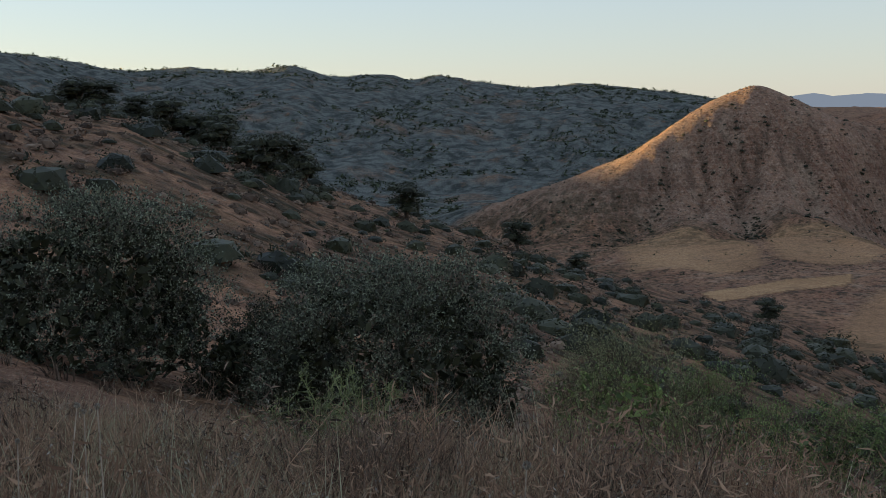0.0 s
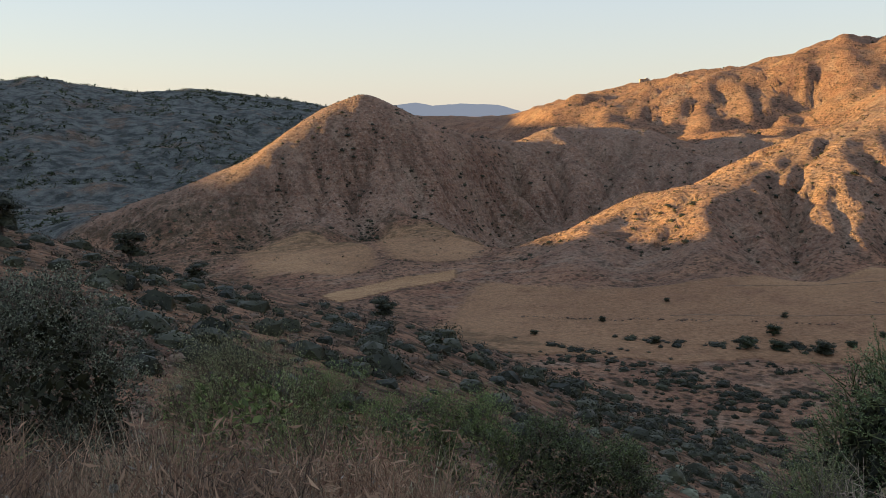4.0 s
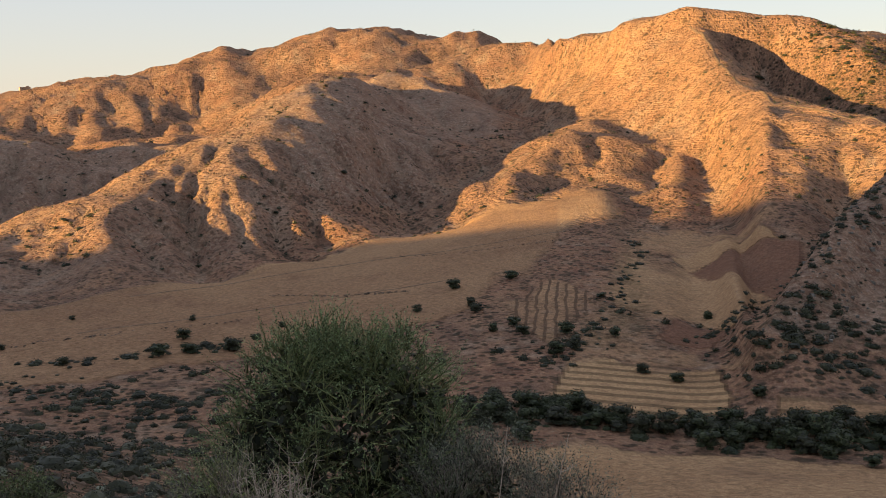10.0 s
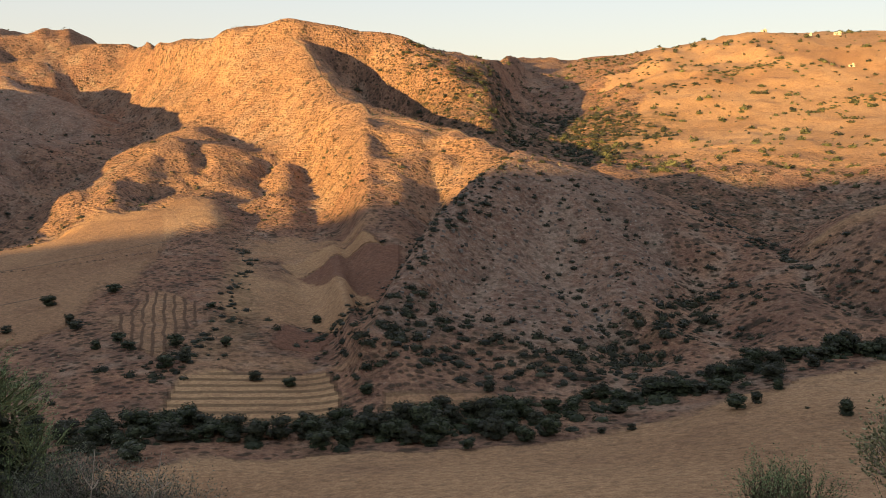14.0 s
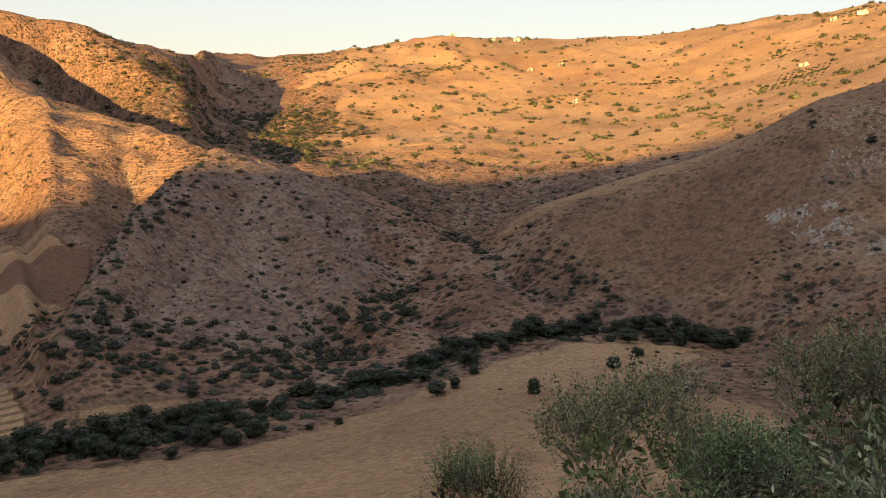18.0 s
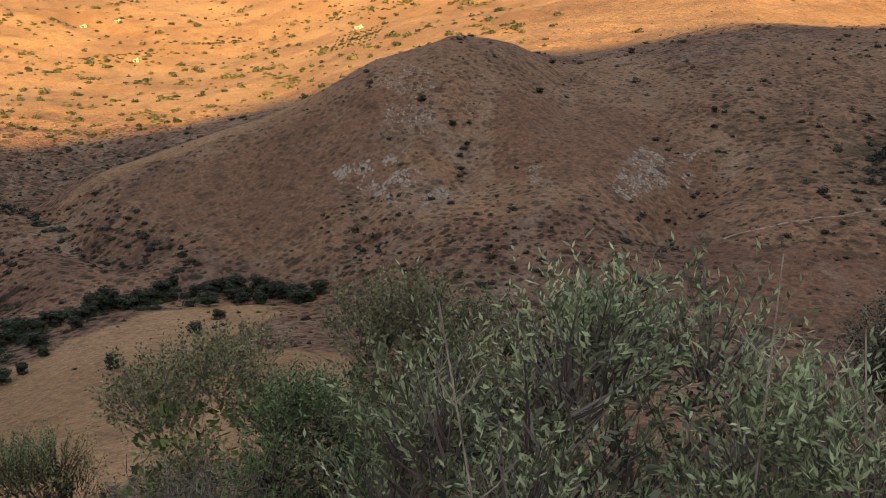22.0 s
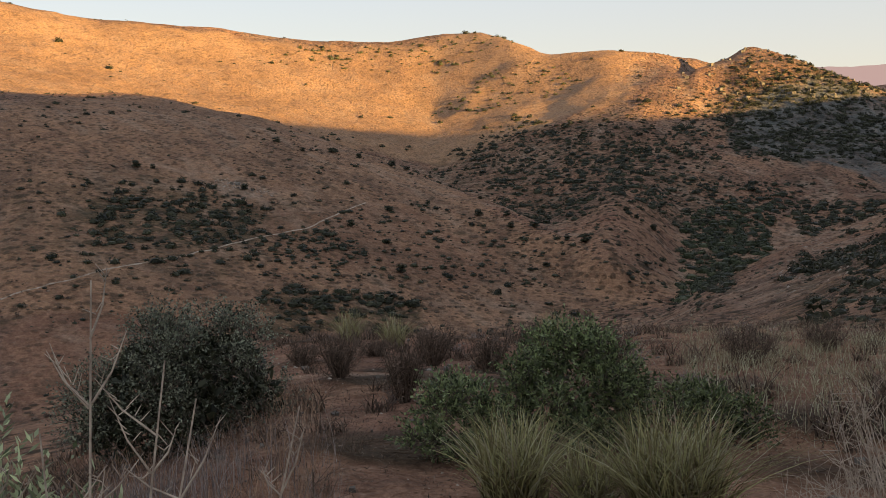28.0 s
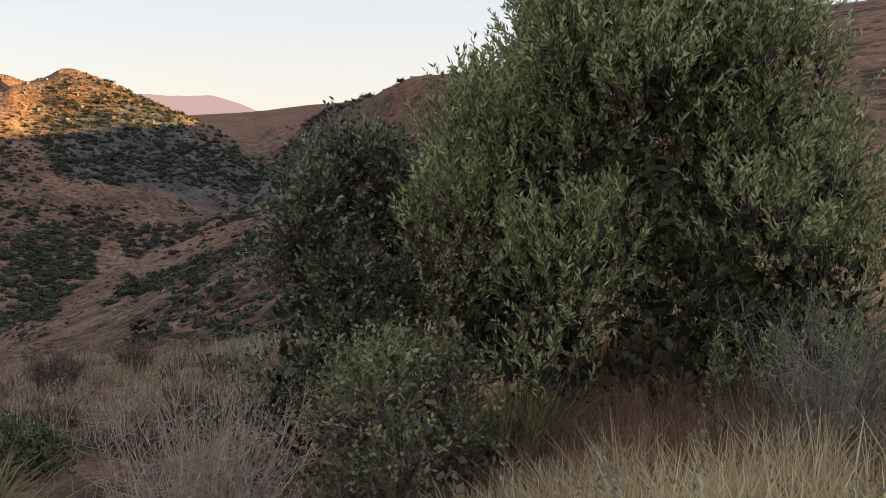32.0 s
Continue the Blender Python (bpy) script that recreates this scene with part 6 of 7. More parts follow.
bush("large_bush", "large dense wild olive bush with upright leafy shoots", "bush", 217.6, 6.7, 3.5, 1.22, SPINY_LEAF, R(23), 84, 5600, 0.20, 18, (0.05, 0.016), 1.5, deep=2.8, core=6500, lump=(0.13, 0.25), spread=0.8, thin_low=0.6, cone=0.12, ragged=0.1)
bush("bush", "yellow green bush with soft pale leaves", "bush", 203.6, 5.4, 1.25, -0.9, LIME_LEAF, R(24), 26, 1000, 0.17, 13, (0.036, 0.018), 0.9, stem_mat=GREY_TWIG, core=700, inner=GREY_TWIG, ragged=0.3, thin_low=0.6)


def dry_shrub(label, az, d, width, top, rng, n, mat_, name="dry_shrub", thick=0.0034, forks=9, leafy=None):
    """A leafless tangle of branching twigs."""
    x, y, z = ground_at(az, d)
    thing = tagged(new(name), label, "shrub")
    thing.matrix_basis = pose(x, y, z - 0.03, 0, 0, -az)
    tall = top - z
    for g in range(4):
        pieces = []
        for j in range(n // 4):
            a = rng.uniform(0, 6.28)
            out = rng.uniform(0.15, 1.0) * width / 2
            tip = np.array([out * math.cos(a), out * math.sin(a), tall * rng.uniform(0.55, 1.0)])
            root = np.array([tip[0] * 0.15, tip[1] * 0.15, 0])
            m1 = root + (tip - root) * 0.5 + rng.normal(scale=0.06 * width, size=3)
            pieces.append(tube([root, m1, tip], [thick, thick * 0.6, thick * 0.25], 3))
            for k in range(forks):
                q = rng.uniform(0.25, 0.98)
                b = root + (m1 - root) * min(1, q * 2) if q < 0.5 else m1 + (tip - m1) * (q * 2 - 1)
                e = b + unit((tip - root) * 0.35 + rng.normal(scale=0.5 * tall, size=3)) * tall * rng.uniform(0.07, 0.24)
                pieces.append(tube([b, (b + e) / 2 + rng.normal(scale=0.02 * tall, size=3), e], [thick * 0.5, thick * 0.35, thick * 0.15], 3))
        v, f = join(pieces)
        part("branch_tangle", mesh_of("branch_tangle", v, f, mat_), thing)
        if leafy:
            p = v[rng.integers(0, len(v), 1500)] + rng.normal(scale=0.01, size=(1500, 3))
            q, h = leaf_quads(p, rng.normal(size=p.shape), rng.normal(size=p.shape), rng.uniform(0.02, 0.05, 1500), rng.uniform(0.008, 0.014, 1500))
            part("small_leaves", mesh_of("small_leaves", q, h, leafy), thing)
    return thing


dry_shrub("pale dead thorny shrub with a tangle of twigs", 193.2, 5.0, 1.15, -0.98, R(41), 190, DEAD, thick=0.0042)
dry_shrub("grey dead shrub tangled in dry grass", 188.0, 4.6, 0.7, -1.3, R(42), 90, DEAD)
dry_shrub("round brown dry cushion shrub on bare soil", 166.5, 17.5, 0.95, -3.05, R(40), 150, BROWN_TWIG, thick=0.010)
dry_shrub("round brown dry cushion shrub on bare soil", 163.2, 19.0, 0.8, -3.55, R(39), 120, BROWN_TWIG, thick=0.010)
for az, d, w, top in [(161.0, 14.0, 0.8, -2.45), (169.8, 15.5, 0.9, -2.75), (172.4, 19.5, 1.0, -3.35), (176.6, 14.5, 0.8, -2.5), (158.8, 17.0, 0.8, -3.1), (184.5, 15.0, 0.9, -2.6), (188.5, 18.0, 1.0, -3.0), (164.8, 11.6, 0.6, -2.15)]:
    dry_shrub("round brown dry cushion shrub on bare soil", az, d, w, max(top, ground_at(az, d)[2] + 0.45), R(int(az * 7)), 110, BROWN_TWIG, thick=0.009)
dry_shrub("dry brown thorny shrub among reddish grass", 195.5, 3.2, 0.8, -0.95, R(43), 80, BROWN_TWIG)
dry_shrub("dead pinkish grey shrub beside wild olive", 146.5, 3.4, 0.9, -0.95, R(44), 110, GREY_TWIG)
dry_shrub("dry grey thorn bush at the brow", 152.5, 3.6, 0.8, -1.05, R(45), 80, GREY_TWIG)
dry_shrub("thin dry thorn bush at the brow", 158.5, 3.8, 0.8, -1.15, R(46), 70, BROWN_TWIG)
dry_shrub("bare thorny twigs below a leafy bush", 108.5, 8.5, 1.6, -2.9, R(47), 90, GREY_TWIG, thick=0.007)
dry_shrub("bare grey twigs in front of green bushes", 47.5, 10.5, 1.2, -3.4, R(48), 60, DEAD, thick=0.007)
dry_shrub("thorny light green plant with stiff branching stems", -6.2, 9.2, 2.4, -2.45, R(49), 44, PALE_GREEN, name="thorny_plant", thick=0.013, forks=16, leafy=PALE_GREEN)
dry_shrub("sparse grey thorn bush by the large bush", 226.5, 4.9, 1.3, -0.5, R(50), 130, PALE_TWIG)


def dead_stalk(label, az, d, top, lean, rng, branches, thick=0.004):
    """A tall dead stalk with a few stiff side branches."""
    x, y, z = ground_at(az, d)
    thing = tagged(new("dead_stalk"), label, "plant", "dead stalks")
    thing.matrix_basis = pose(x, y, z - 0.02, 0, 0, -az)
    tall = top - z
    tip = np.array([lean * tall, 0, tall])
    part("stem", mesh_of("stem", *tube([(0, 0, 0), tip * 0.5 + rng.normal(scale=0.012, size=3), tip], [thick, thick * 0.7, thick * 0.35], 5), DEAD), thing)
    for k in range(branches):
        q = rng.uniform(0.4, 1.0) if k > 1 else 0.8
        s = -1 if k % 2 else 1
        e = tip * q + np.array([s * rng.uniform(0.05, 0.16), rng.normal(scale=0.03), rng.uniform(0.08, 0.22)])
        bits = [tube([tip * q, (tip * q + e) / 2 + np.array([s * 0.01, 0, -0.006]), e], [thick * 0.55, thick * 0.42, thick * 0.15], 4)]
        for g in range(5):
            r_ = rng.uniform(0.25, 0.95)
            p0 = tip * q + (e - tip * q) * r_
            p1 = p0 + np.array([rng.choice([-1, 1]) * rng.uniform(0.012, 0.04), rng.normal(scale=0.012), rng.uniform(0.015, 0.05)])
            bits.append(tube([p0, (p0 + p1) / 2, p1], [thick * 0.3, thick * 0.25, thick * 0.1], 3))
        part("side_branch", mesh_of("side_branch", *join(bits), DEAD), thing)
    return thing


for az, d, top, lean, n_ in [(147.6, 3.1, -0.29, 0.07, 8), (148.6, 3.0, -0.5, 0.16, 6), (146.4, 3.2, -0.6, -0.08, 6), (147.2, 3.0, -0.66, 0.0, 5), (149.4, 3.05, -0.62, 0.2, 5), (138.8, 3.3, -0.42, 0.06, 2), (127.4, 3.2, -0.58, -0.15, 3), (153.8, 3.2, -0.7, 0.25, 3), (59.8, 9.5, -2.9, 0.1, 2), (62.2, 9.4, -2.95, 0.2, 2)]:
    dead_stalk("tall dead forked stalk bleached grey", az, d, top, lean, R(int(az * 10)), n_, 0.0065 if d < 5 else 0.009)


def blades(rng, x, y, z, tall, lean, width, segs=3):
    """Ribbon blades, each of segs joints tapering to a point. Returns verts, triangles."""
    n = len(x)
    a, turn = rng.uniform(0, 6.28, n), rng.uniform(0, 6.28, n)
    t = np.linspace(0, 1, segs + 1)
    bx, by = np.cos(a) * lean * tall, np.sin(a) * lean * tall
    px = x[:, None] + bx[:, None] * t ** 1.8
    py = y[:, None] + by[:, None] * t ** 1.8
    pz = z[:, None] + tall[:, None] * t * (1 - 0.25 * lean[:, None] * t)
    w = width[:, None] * (1 - t) ** 0.7 * 0.5
    ox, oy = np.cos(turn)[:, None] * w, np.sin(turn)[:, None] * w
    v = np.stack([np.stack([px + ox, py + oy, pz], -1), np.stack([px - ox, py - oy, pz], -1)], 2).reshape(n, -1, 3)
    k = v.shape[1]
    f = []
    for s in range(segs):
        b = 2 * s
        f.append((b, b + 1, b + 3)), f.append((b, b + 3, b + 2))
    f = np.array(f[:-1])
    return v.reshape(-1, 3), (np.arange(n)[:, None, None] * k + f[None]).reshape(-1, 3)


def tussock(label, az, d, tall, spread, n_, rng):
    x, y, z = ground_at(az, d)
    thing = tagged(new("grass_tussock"), label, "grass", "grass tussocks")
    thing.matrix_basis = pose(x, y, z - 0.02)
    for g in range(3):
        m_ = n_ // 3
        rr, aa = spread * 0.25 * rng.random(m_) ** 0.5, rng.uniform(0, 6.28, m_)
        v, f = blades(rng, rr * np.cos(aa), rr * np.sin(aa), np.zeros(m_), tall * rng.uniform(0.55, 1.05, m_), rng.uniform(0.1, 1.05, m_) ** 1.2, np.full(m_, 0.017 if d < 12 else 0.014), 5)
        part("blade_tuft", mesh_of("blade_tuft", v, f, TUSSOCK if g else STRAW), thing)


tussock("large arching tussock of yellow green grass", 180.0, 6.5, 0.85, 1.1, 1000, R(51))
tussock("arching tussock of yellow green grass", 171.0, 6.8, 0.74, 0.9, 760, R(52))
tussock("small grass tussock between larger ones", 175.2, 6.5, 0.55, 0.6, 500, R(53))
tussock("pale dry tussock on the shelf", 164.2, 21, 0.9, 0.9, 300, R(54))
tussock("pale dry tussock on the shelf", 161.6, 22, 0.85, 0.9, 300, R(55))
tussock("pale dry tussock on the shelf", 173.5, 24, 0.9, 0.9, 300, R(56))
tussock("grey green grass tuft by the spiky shrub", 210.5, 5.6, 0.6, 0.8, 500, R(57))


def grass_field(name, label, material, rng, n_, az, dist, tall, width, clump, seed, segs=3, lean=0.5, power=0.8, heads=0.0):
    a = np.radians(rng.uniform(az[0], az[1], n_ * 3))
    d = dist[0] + (dist[1] - dist[0]) * rng.random(n_ * 3) ** power
    x, y = d * np.sin(a), d * np.cos(a)
    keep = fbm(x / clump, y / clump, 3, seed) + rng.normal(scale=0.25, size=len(x)) > 0.0
    x, y = x[keep][:n_], y[keep][:n_]
    z = height(x, y) - 0.01
    h = rng.uniform(tall[0], tall[1], len(x)) * (0.75 + 0.5 * np.clip(fbm(x / 0.9, y / 0.9, 2, seed + 5) + 0.5, 0, 1))
    v, f = blades(rng, x, y, z, h, rng.uniform(0.05, lean, len(x)), width * np.ones(len(x)) * rng.uniform(0.7, 1.3, len(x)), segs)
    tagged(new(name, mesh_of(name, v, f, material)), label, "grass", kind="stuff")
    if heads:
        i = np.nonzero(rng.random(len(x)) < heads)[0]
        top = v.reshape(len(x), -1, 3)[i, -1]
        p = np.repeat(top, 4, 0) - np.array([0, 0, 1]) * np.tile(np.arange(4) * 0.022, len(i))[:, None]
        q, g = leaf_quads(p, rng.normal(size=p.shape) * 0.5 + np.array([0, 0, 0.3]), rng.normal(size=p.shape), np.full(len(p), 0.03), np.full(len(p), 0.012))
        tagged(new("seed_heads", mesh_of("seed_heads", q, g, SEED)), "pale seed heads on dry grass stalks", "grass", kind="stuff")


grass_field("dry_grass", "dry reddish brown grass on the brow", RUST, R(61), 22000, (-30, 40), (4.2, 14), (0.12, 0.5), 0.007, 1.6, 300, 2, 1.3, 1.2, 0.05)
grass_field("dry_grass", "pale dry grass stalks on the brow", STRAW, R(62), 12000, (-30, 40), (4.2, 12), (0.25, 0.65), 0.005, 1.1, 310, 2, 0.9, 1.2, 0.06)
grass_field("dry_stems", "dead brown weeds among the grass", BROWN_TWIG, R(63), 7000, (-30, 44), (4.5, 16), (0.2, 0.6), 0.006, 2.0, 320, 2, 1.1, 1.2)
grass_field("dry_grass", "dry grass on the slope below the viewpoint", STRAW, R(64), 14000, (40, 128), (5, 24), (0.2, 0.5), 0.010, 2.5, 330, 2, 0.6)
grass_field("dry_grass", "dry brown grass round the bushes", RUST, R(65), 10000, (104, 160), (2.6, 14), (0.12, 0.42), 0.007, 1.5, 340, 2, 1.3)
grass_field("dry_stems", "grey dead weeds round the wild olive", GREY_TWIG, R(66), 5000, (120, 161), (2.6, 8), (0.2, 0.55), 0.005, 1.0, 350, 2, 0.6)
grass_field("dry_grass", "dry grass tufts on the bare shelf", STRAW, R(67), 2600, (176, 206), (9, 34), (0.08, 0.3), 0.009, 3.0, 360, 2, 1.2)
grass_field("dry_grass", "golden dry grass beyond the tussocks", STRAW, R(141), 6000, (181, 204), (9.5, 22), (0.16, 0.42), 0.010, 2.0, 410, 2, 0.9)
grass_field("dry_grass", "tall golden dry grass in front of the bush", GOLD_LIT, R(68), 17000, (198, 236), (2.2, 4.6), (0.18, 0.46), 0.010, 1.4, 370, 2, 0.9, 1.0, 0.03)
grass_field("dry_grass", "reddish dry grass in front of the bush", RUST, R(69), 15000, (194, 236), (3.2, 7), (0.12, 0.36), 0.006, 1.2, 380, 2, 1.3)


def cushions(label, material, rng, count, az, dist, a, b, per, width, lean=1.3):
    """Low dry cushion shrubs, each a dome of fine twigs, joined to one object."""
    x, y = spots_in(rng, count, az, dist, 1.0, 0, 0, None, avoid=False)
    n_ = len(x)
    r = sizes(rng, n_, a, b)
    i = np.repeat(np.arange(n_), per)
    t, q = rng.uniform(0, 6.28, len(i)), 0.55 * r[i] * np.sqrt(rng.random(len(i)))
    bx, by = x[i] + q * np.cos(t), y[i] + q * np.sin(t)
    tall = r[i] * rng.uniform(0.5, 1.15, len(i))
    v, f = blades(rng, bx, by, height(bx, by) - 0.02, tall, rng.uniform(0.1, lean, len(i)), width * (0.6 + r[i]), 2)
    tagged(new("cushion_scrub", mesh_of("cushion_scrub", v, f, material)), label, "shrubs", kind="stuff")


cushions("low brown cushions of dry scrub on the shelf", BROWN_TWIG, R(91), 560, (140, 206), (9, 70), 0.2, 0.6, 47, 0.026)
cushions("low grey dry cushions on the bare shelf", GREY_TWIG, R(92), 70, (144, 206), (10, 50), 0.2, 0.45, 47, 0.018)
cushions("brown dry brush on the slope under the viewpoint", BROWN_TWIG, R(93), 520, (-29, 140), (14, 50), 0.3, 0.8, 31, 0.034)
cushions("reddish dry weeds on the brow", RUST, R(94), 230, (-30, 42), (4.3, 13), 0.18, 0.55, 47, 0.010, 1.6)
cushions("pale dry weeds on the brow", STRAW, R(95), 110, (-30, 42), (4.3, 12), 0.18, 0.5, 61, 0.007, 1.6)
cushions("brown dead weeds on the brow", BROWN_TWIG, R(96), 130, (-30, 50), (4.3, 16), 0.2, 0.65, 47, 0.011, 1.5)
cushions("reddish dry weeds before the large bush", RUST, R(97), 120, (198, 236), (2.8, 8), 0.14, 0.4, 61, 0.006, 1.6)
cushions("brown dry weeds round the wild olive", BROWN_TWIG, R(99), 120, (104, 161), (2.7, 12), 0.15, 0.45, 47, 0.007, 1.5)
cushions("grey dry weeds round the wild olive", GREY_TWIG, R(100), 80, (112, 160), (2.6, 7), 0.14, 0.4, 47, 0.005, 1.6)


def globe_stalk(label, az, d, top, head, rng):
    """A thin dry stalk that carries one round seed head."""
    x, y, z = ground_at(az, d)
    thing = tagged(new("globe_thistle"), label, "plant", "globe thistles")
    thing.matrix_basis = pose(x, y, z - 0.02, 0, 0, -az)
    tip = np.array([rng.uniform(-0.12, 0.12), 0, top - z])
    part("stem", mesh_of("stem", *tube([(0, 0, 0), tip * 0.5 + rng.normal(scale=0.02, size=3), tip], [0.005, 0.004, 0.003], 5), DEAD), thing)
    p = unit(rng.normal(size=(160, 3))) * head * 0.75
    q, h = leaf_quads(tip + p * 0.6, p, rng.normal(size=p.shape), np.full(160, head * 0.6), np.full(160, head * 0.35))
    part("seed_head", mesh_of("seed_head", q, h, SEED), thing)


for az, d, el, head in [(-21.0, 5.2, -14.3, 0.016), (-18.0, 5.0, -14.4, 0.016), (-19.5, 5.4, -14.7, 0.013), (5.0, 5.0, -18.6, 0.024), (-23.4, 4.8, -15.6, 0.012), (12.5, 5.2, -20.2, 0.012), (-2.2, 4.9, -20.6, 0.012)]:
    globe_stalk("thin dry stalk with a round pale seed head", az, d, d * math.tan(radians(el)), head, R(int(az * 10) + 900))


def feather_stalk(az, d, el, lean, rng):
    """A pale oat like stalk with hanging husks."""
    x, y, z = ground_at(az, d)
    thing = tagged(new("oat_stalk"), "bleached wild oat stalk with hanging husks", "grass", "wild oat stalks")
    thing.matrix_basis = pose(x, y, z - 0.02, 0, 0, -az)
    tall = d * math.tan(radians(el)) - z
    tip = np.array([lean * tall, 0, tall])
    pts = [np.zeros(3), tip * np.array([0.35, 1, 0.55]), tip]
    part("stem", mesh_of("stem", *tube(pts, [0.0022, 0.0018, 0.001], 4), SEED), thing)
    n_ = 14
    t = rng.uniform(0.62, 1.0, n_)
    p = tip * np.stack([t ** 1.6, t, t], -1) + rng.normal(scale=0.008, size=(n_, 3))
    q, h = leaf_quads(p, rng.normal(scale=0.5, size=(n_, 3)) + np.array([lean, 0, 0.5]), rng.normal(size=(n_, 3)), np.full(n_, 0.035), np.full(n_, 0.010))
    tagged(part("husk_spray", mesh_of("husk_spray", q, h, SEED), thing), kind="stuff")


rng = R(77)
for k in range(34):
    az = rng.uniform(-27, 38) if k < 18 else rng.uniform(194, 231)
    d = rng.uniform(3.4, 5.6)
    zg = ground_at(az, d)[2] + rng.uniform(0.35, 0.62)
    feather_stalk(az, d, math.degrees(math.atan2(zg, d)), rng.uniform(-0.35, 0.35), rng)

cushions("tall reddish weeds along the brow", RUST, R(111), 150, (-30, 42), (5.4, 8.8), 0.5, 1.0, 74, 0.008, 0.9)
cushions("tall brown dead weeds along the brow", BROWN_TWIG, R(112), 90, (-30, 46), (5.4, 9.0), 0.5, 1.0, 74, 0.008, 0.9)
cushions("tall pale weeds along the brow", STRAW, R(113), 50, (-30, 42), (5.2, 8.4), 0.5, 0.95, 61, 0.006, 0.8)
for az, d, w, up in [(155.5, 3.0, 0.7, 0.45), (160.0, 3.1, 0.8, 0.4), (164.5, 3.2, 0.7, 0.42), (169.0, 3.3, 0.8, 0.38), (151.0, 2.9, 0.6, 0.5), (174.0, 3.4, 0.6, 0.35)]:
    dry_shrub("low tangle of dead grey weeds", az, d, w, ground_at(az, d)[2] + up, R(int(az)), 60, GREY_TWIG, thick=0.003)
grass_field("dry_grass", "curling dead grass by the tussocks", STRAW, R(114), 2200, (150, 182), (2.7, 4.2), (0.15, 0.5), 0.005, 0.8, 395, 3, 1.4)


def weeds(label, material, rng, count, az, dist, a, b, k=100, leaf=0.065):
    """Low tangled weeds: loose clumps of dry flecks."""
    x, y = spots_in(rng, count, az, dist, 1.0, 0, 0, None, avoid=False)
    r = sizes(rng, len(x), a, b)
    q = crown_shell(rng, len(x), k, leaf)
    mid = (q[:, :, 0:1] + q[:, :, 2:3]) / 2
    q = np.concatenate([q[:, :, 0:1], mid + (q[:, :, 1:2] - mid) * 0.4, q[:, :, 2:3]], 2)
    q = q * np.stack([r, r, r * rng.uniform(0.9, 1.4, len(x))], -1)[:, None, None, :]
    q = q + np.stack([x, y, height(x, y)], -1)[:, None, None, :]
    v = q.reshape(-1, 3)
    tagged(new("dry_weeds", mesh_of("dry_weeds", v, np.arange(len(v)).reshape(-1, 3), material)), label, "weeds", kind="stuff")


weeds("tangled reddish dry weeds on the brow", RUST, R(121), 260, (-30, 42), (4.6, 8.6), 0.25, 0.75, 260, 0.06)
weeds("tangled brown dry weeds on the brow", BROWN_TWIG, R(122), 180, (-30, 46), (5, 9.5), 0.25, 0.7, 240, 0.06)
weeds("pale seeded weeds on the brow", SEED, R(123), 140, (-30, 42), (4.4, 8), 0.2, 0.6, 50, 0.045)
weeds("tangled reddish weeds before the large bush", RUST, R(124), 170, (196, 236), (2.8, 6.4), 0.1, 0.28, 90, 0.06)
weeds("golden dry weeds before the large bush", GOLD_LIT, R(125), 110, (204, 236), (2.6, 5.5), 0.08, 0.24, 80, 0.06)
weeds("grey dead weeds by the wild olive", GREY_TWIG, R(126), 120, (112, 160), (2.8, 5), 0.1, 0.3, 80, 0.06)
weeds("brown dry weeds below the brow bushes", BROWN_TWIG, R(127), 170, (96, 130), (5, 12), 0.2, 0.5, 80, 0.07)
weeds("brown dry weeds across the shelf", BROWN_TWIG, R(128), 560, (150, 206), (8, 30), 0.15, 0.5, 70, 0.075)
weeds("golden dry weeds across the shelf", STRAW, R(129), 320, (172, 206), (8, 30), 0.14, 0.45, 70, 0.07)
weeds("small brown tufts on bare soil", BROWN_TWIG, R(131), 420, (146, 180), (3.2, 14), 0.06, 0.3, 70, 0.08)
weeds("small reddish tufts on bare soil", RUST, R(132), 110, (148, 182), (3.2, 9), 0.05, 0.16, 60, 0.09)
cushions("reddish dry grass below the wild olive", RUST, R(133), 130, (104, 130), (4, 8.5), 0.22, 0.55, 61, 0.007, 1.0)
cushions("golden dry grass below the wild olive", STRAW, R(134), 60, (102, 128), (4.5, 9), 0.2, 0.5, 47, 0.006, 0.9)
for i, (count, poly, a, b) in enumerate([(300, [(146, 3.2), (146, 14), (202, 14), (202, 3.2)], 0.01, 0.035), (160, [(150, 10), (150, 34), (200, 34), (200, 10)], 0.03, 0.09)]):
    az = np.radians(R(720 + i).uniform(poly[0][0], poly[2][0], count))
    d = R(730 + i).uniform(poly[0][1], poly[1][1], count)
    pebbles("small pale stones on bare soil", R(740 + i), d * np.sin(az), d * np.cos(az), a, b)
weeds("grey pink dead weeds at the shelf's near edge", GREY_TWIG, R(135), 150, (142, 176), (2.7, 5.5), 0.1, 0.34, 130, 0.06)
weeds("brown dead weeds at the shelf's near edge", RUST, R(136), 110, (142, 178), (2.7, 5.5), 0.08, 0.3, 110, 0.06)
weeds("rusty dry weeds across the shelf", RUST, R(137), 260, (168, 206), (7.5, 26), 0.12, 0.4, 70, 0.07)


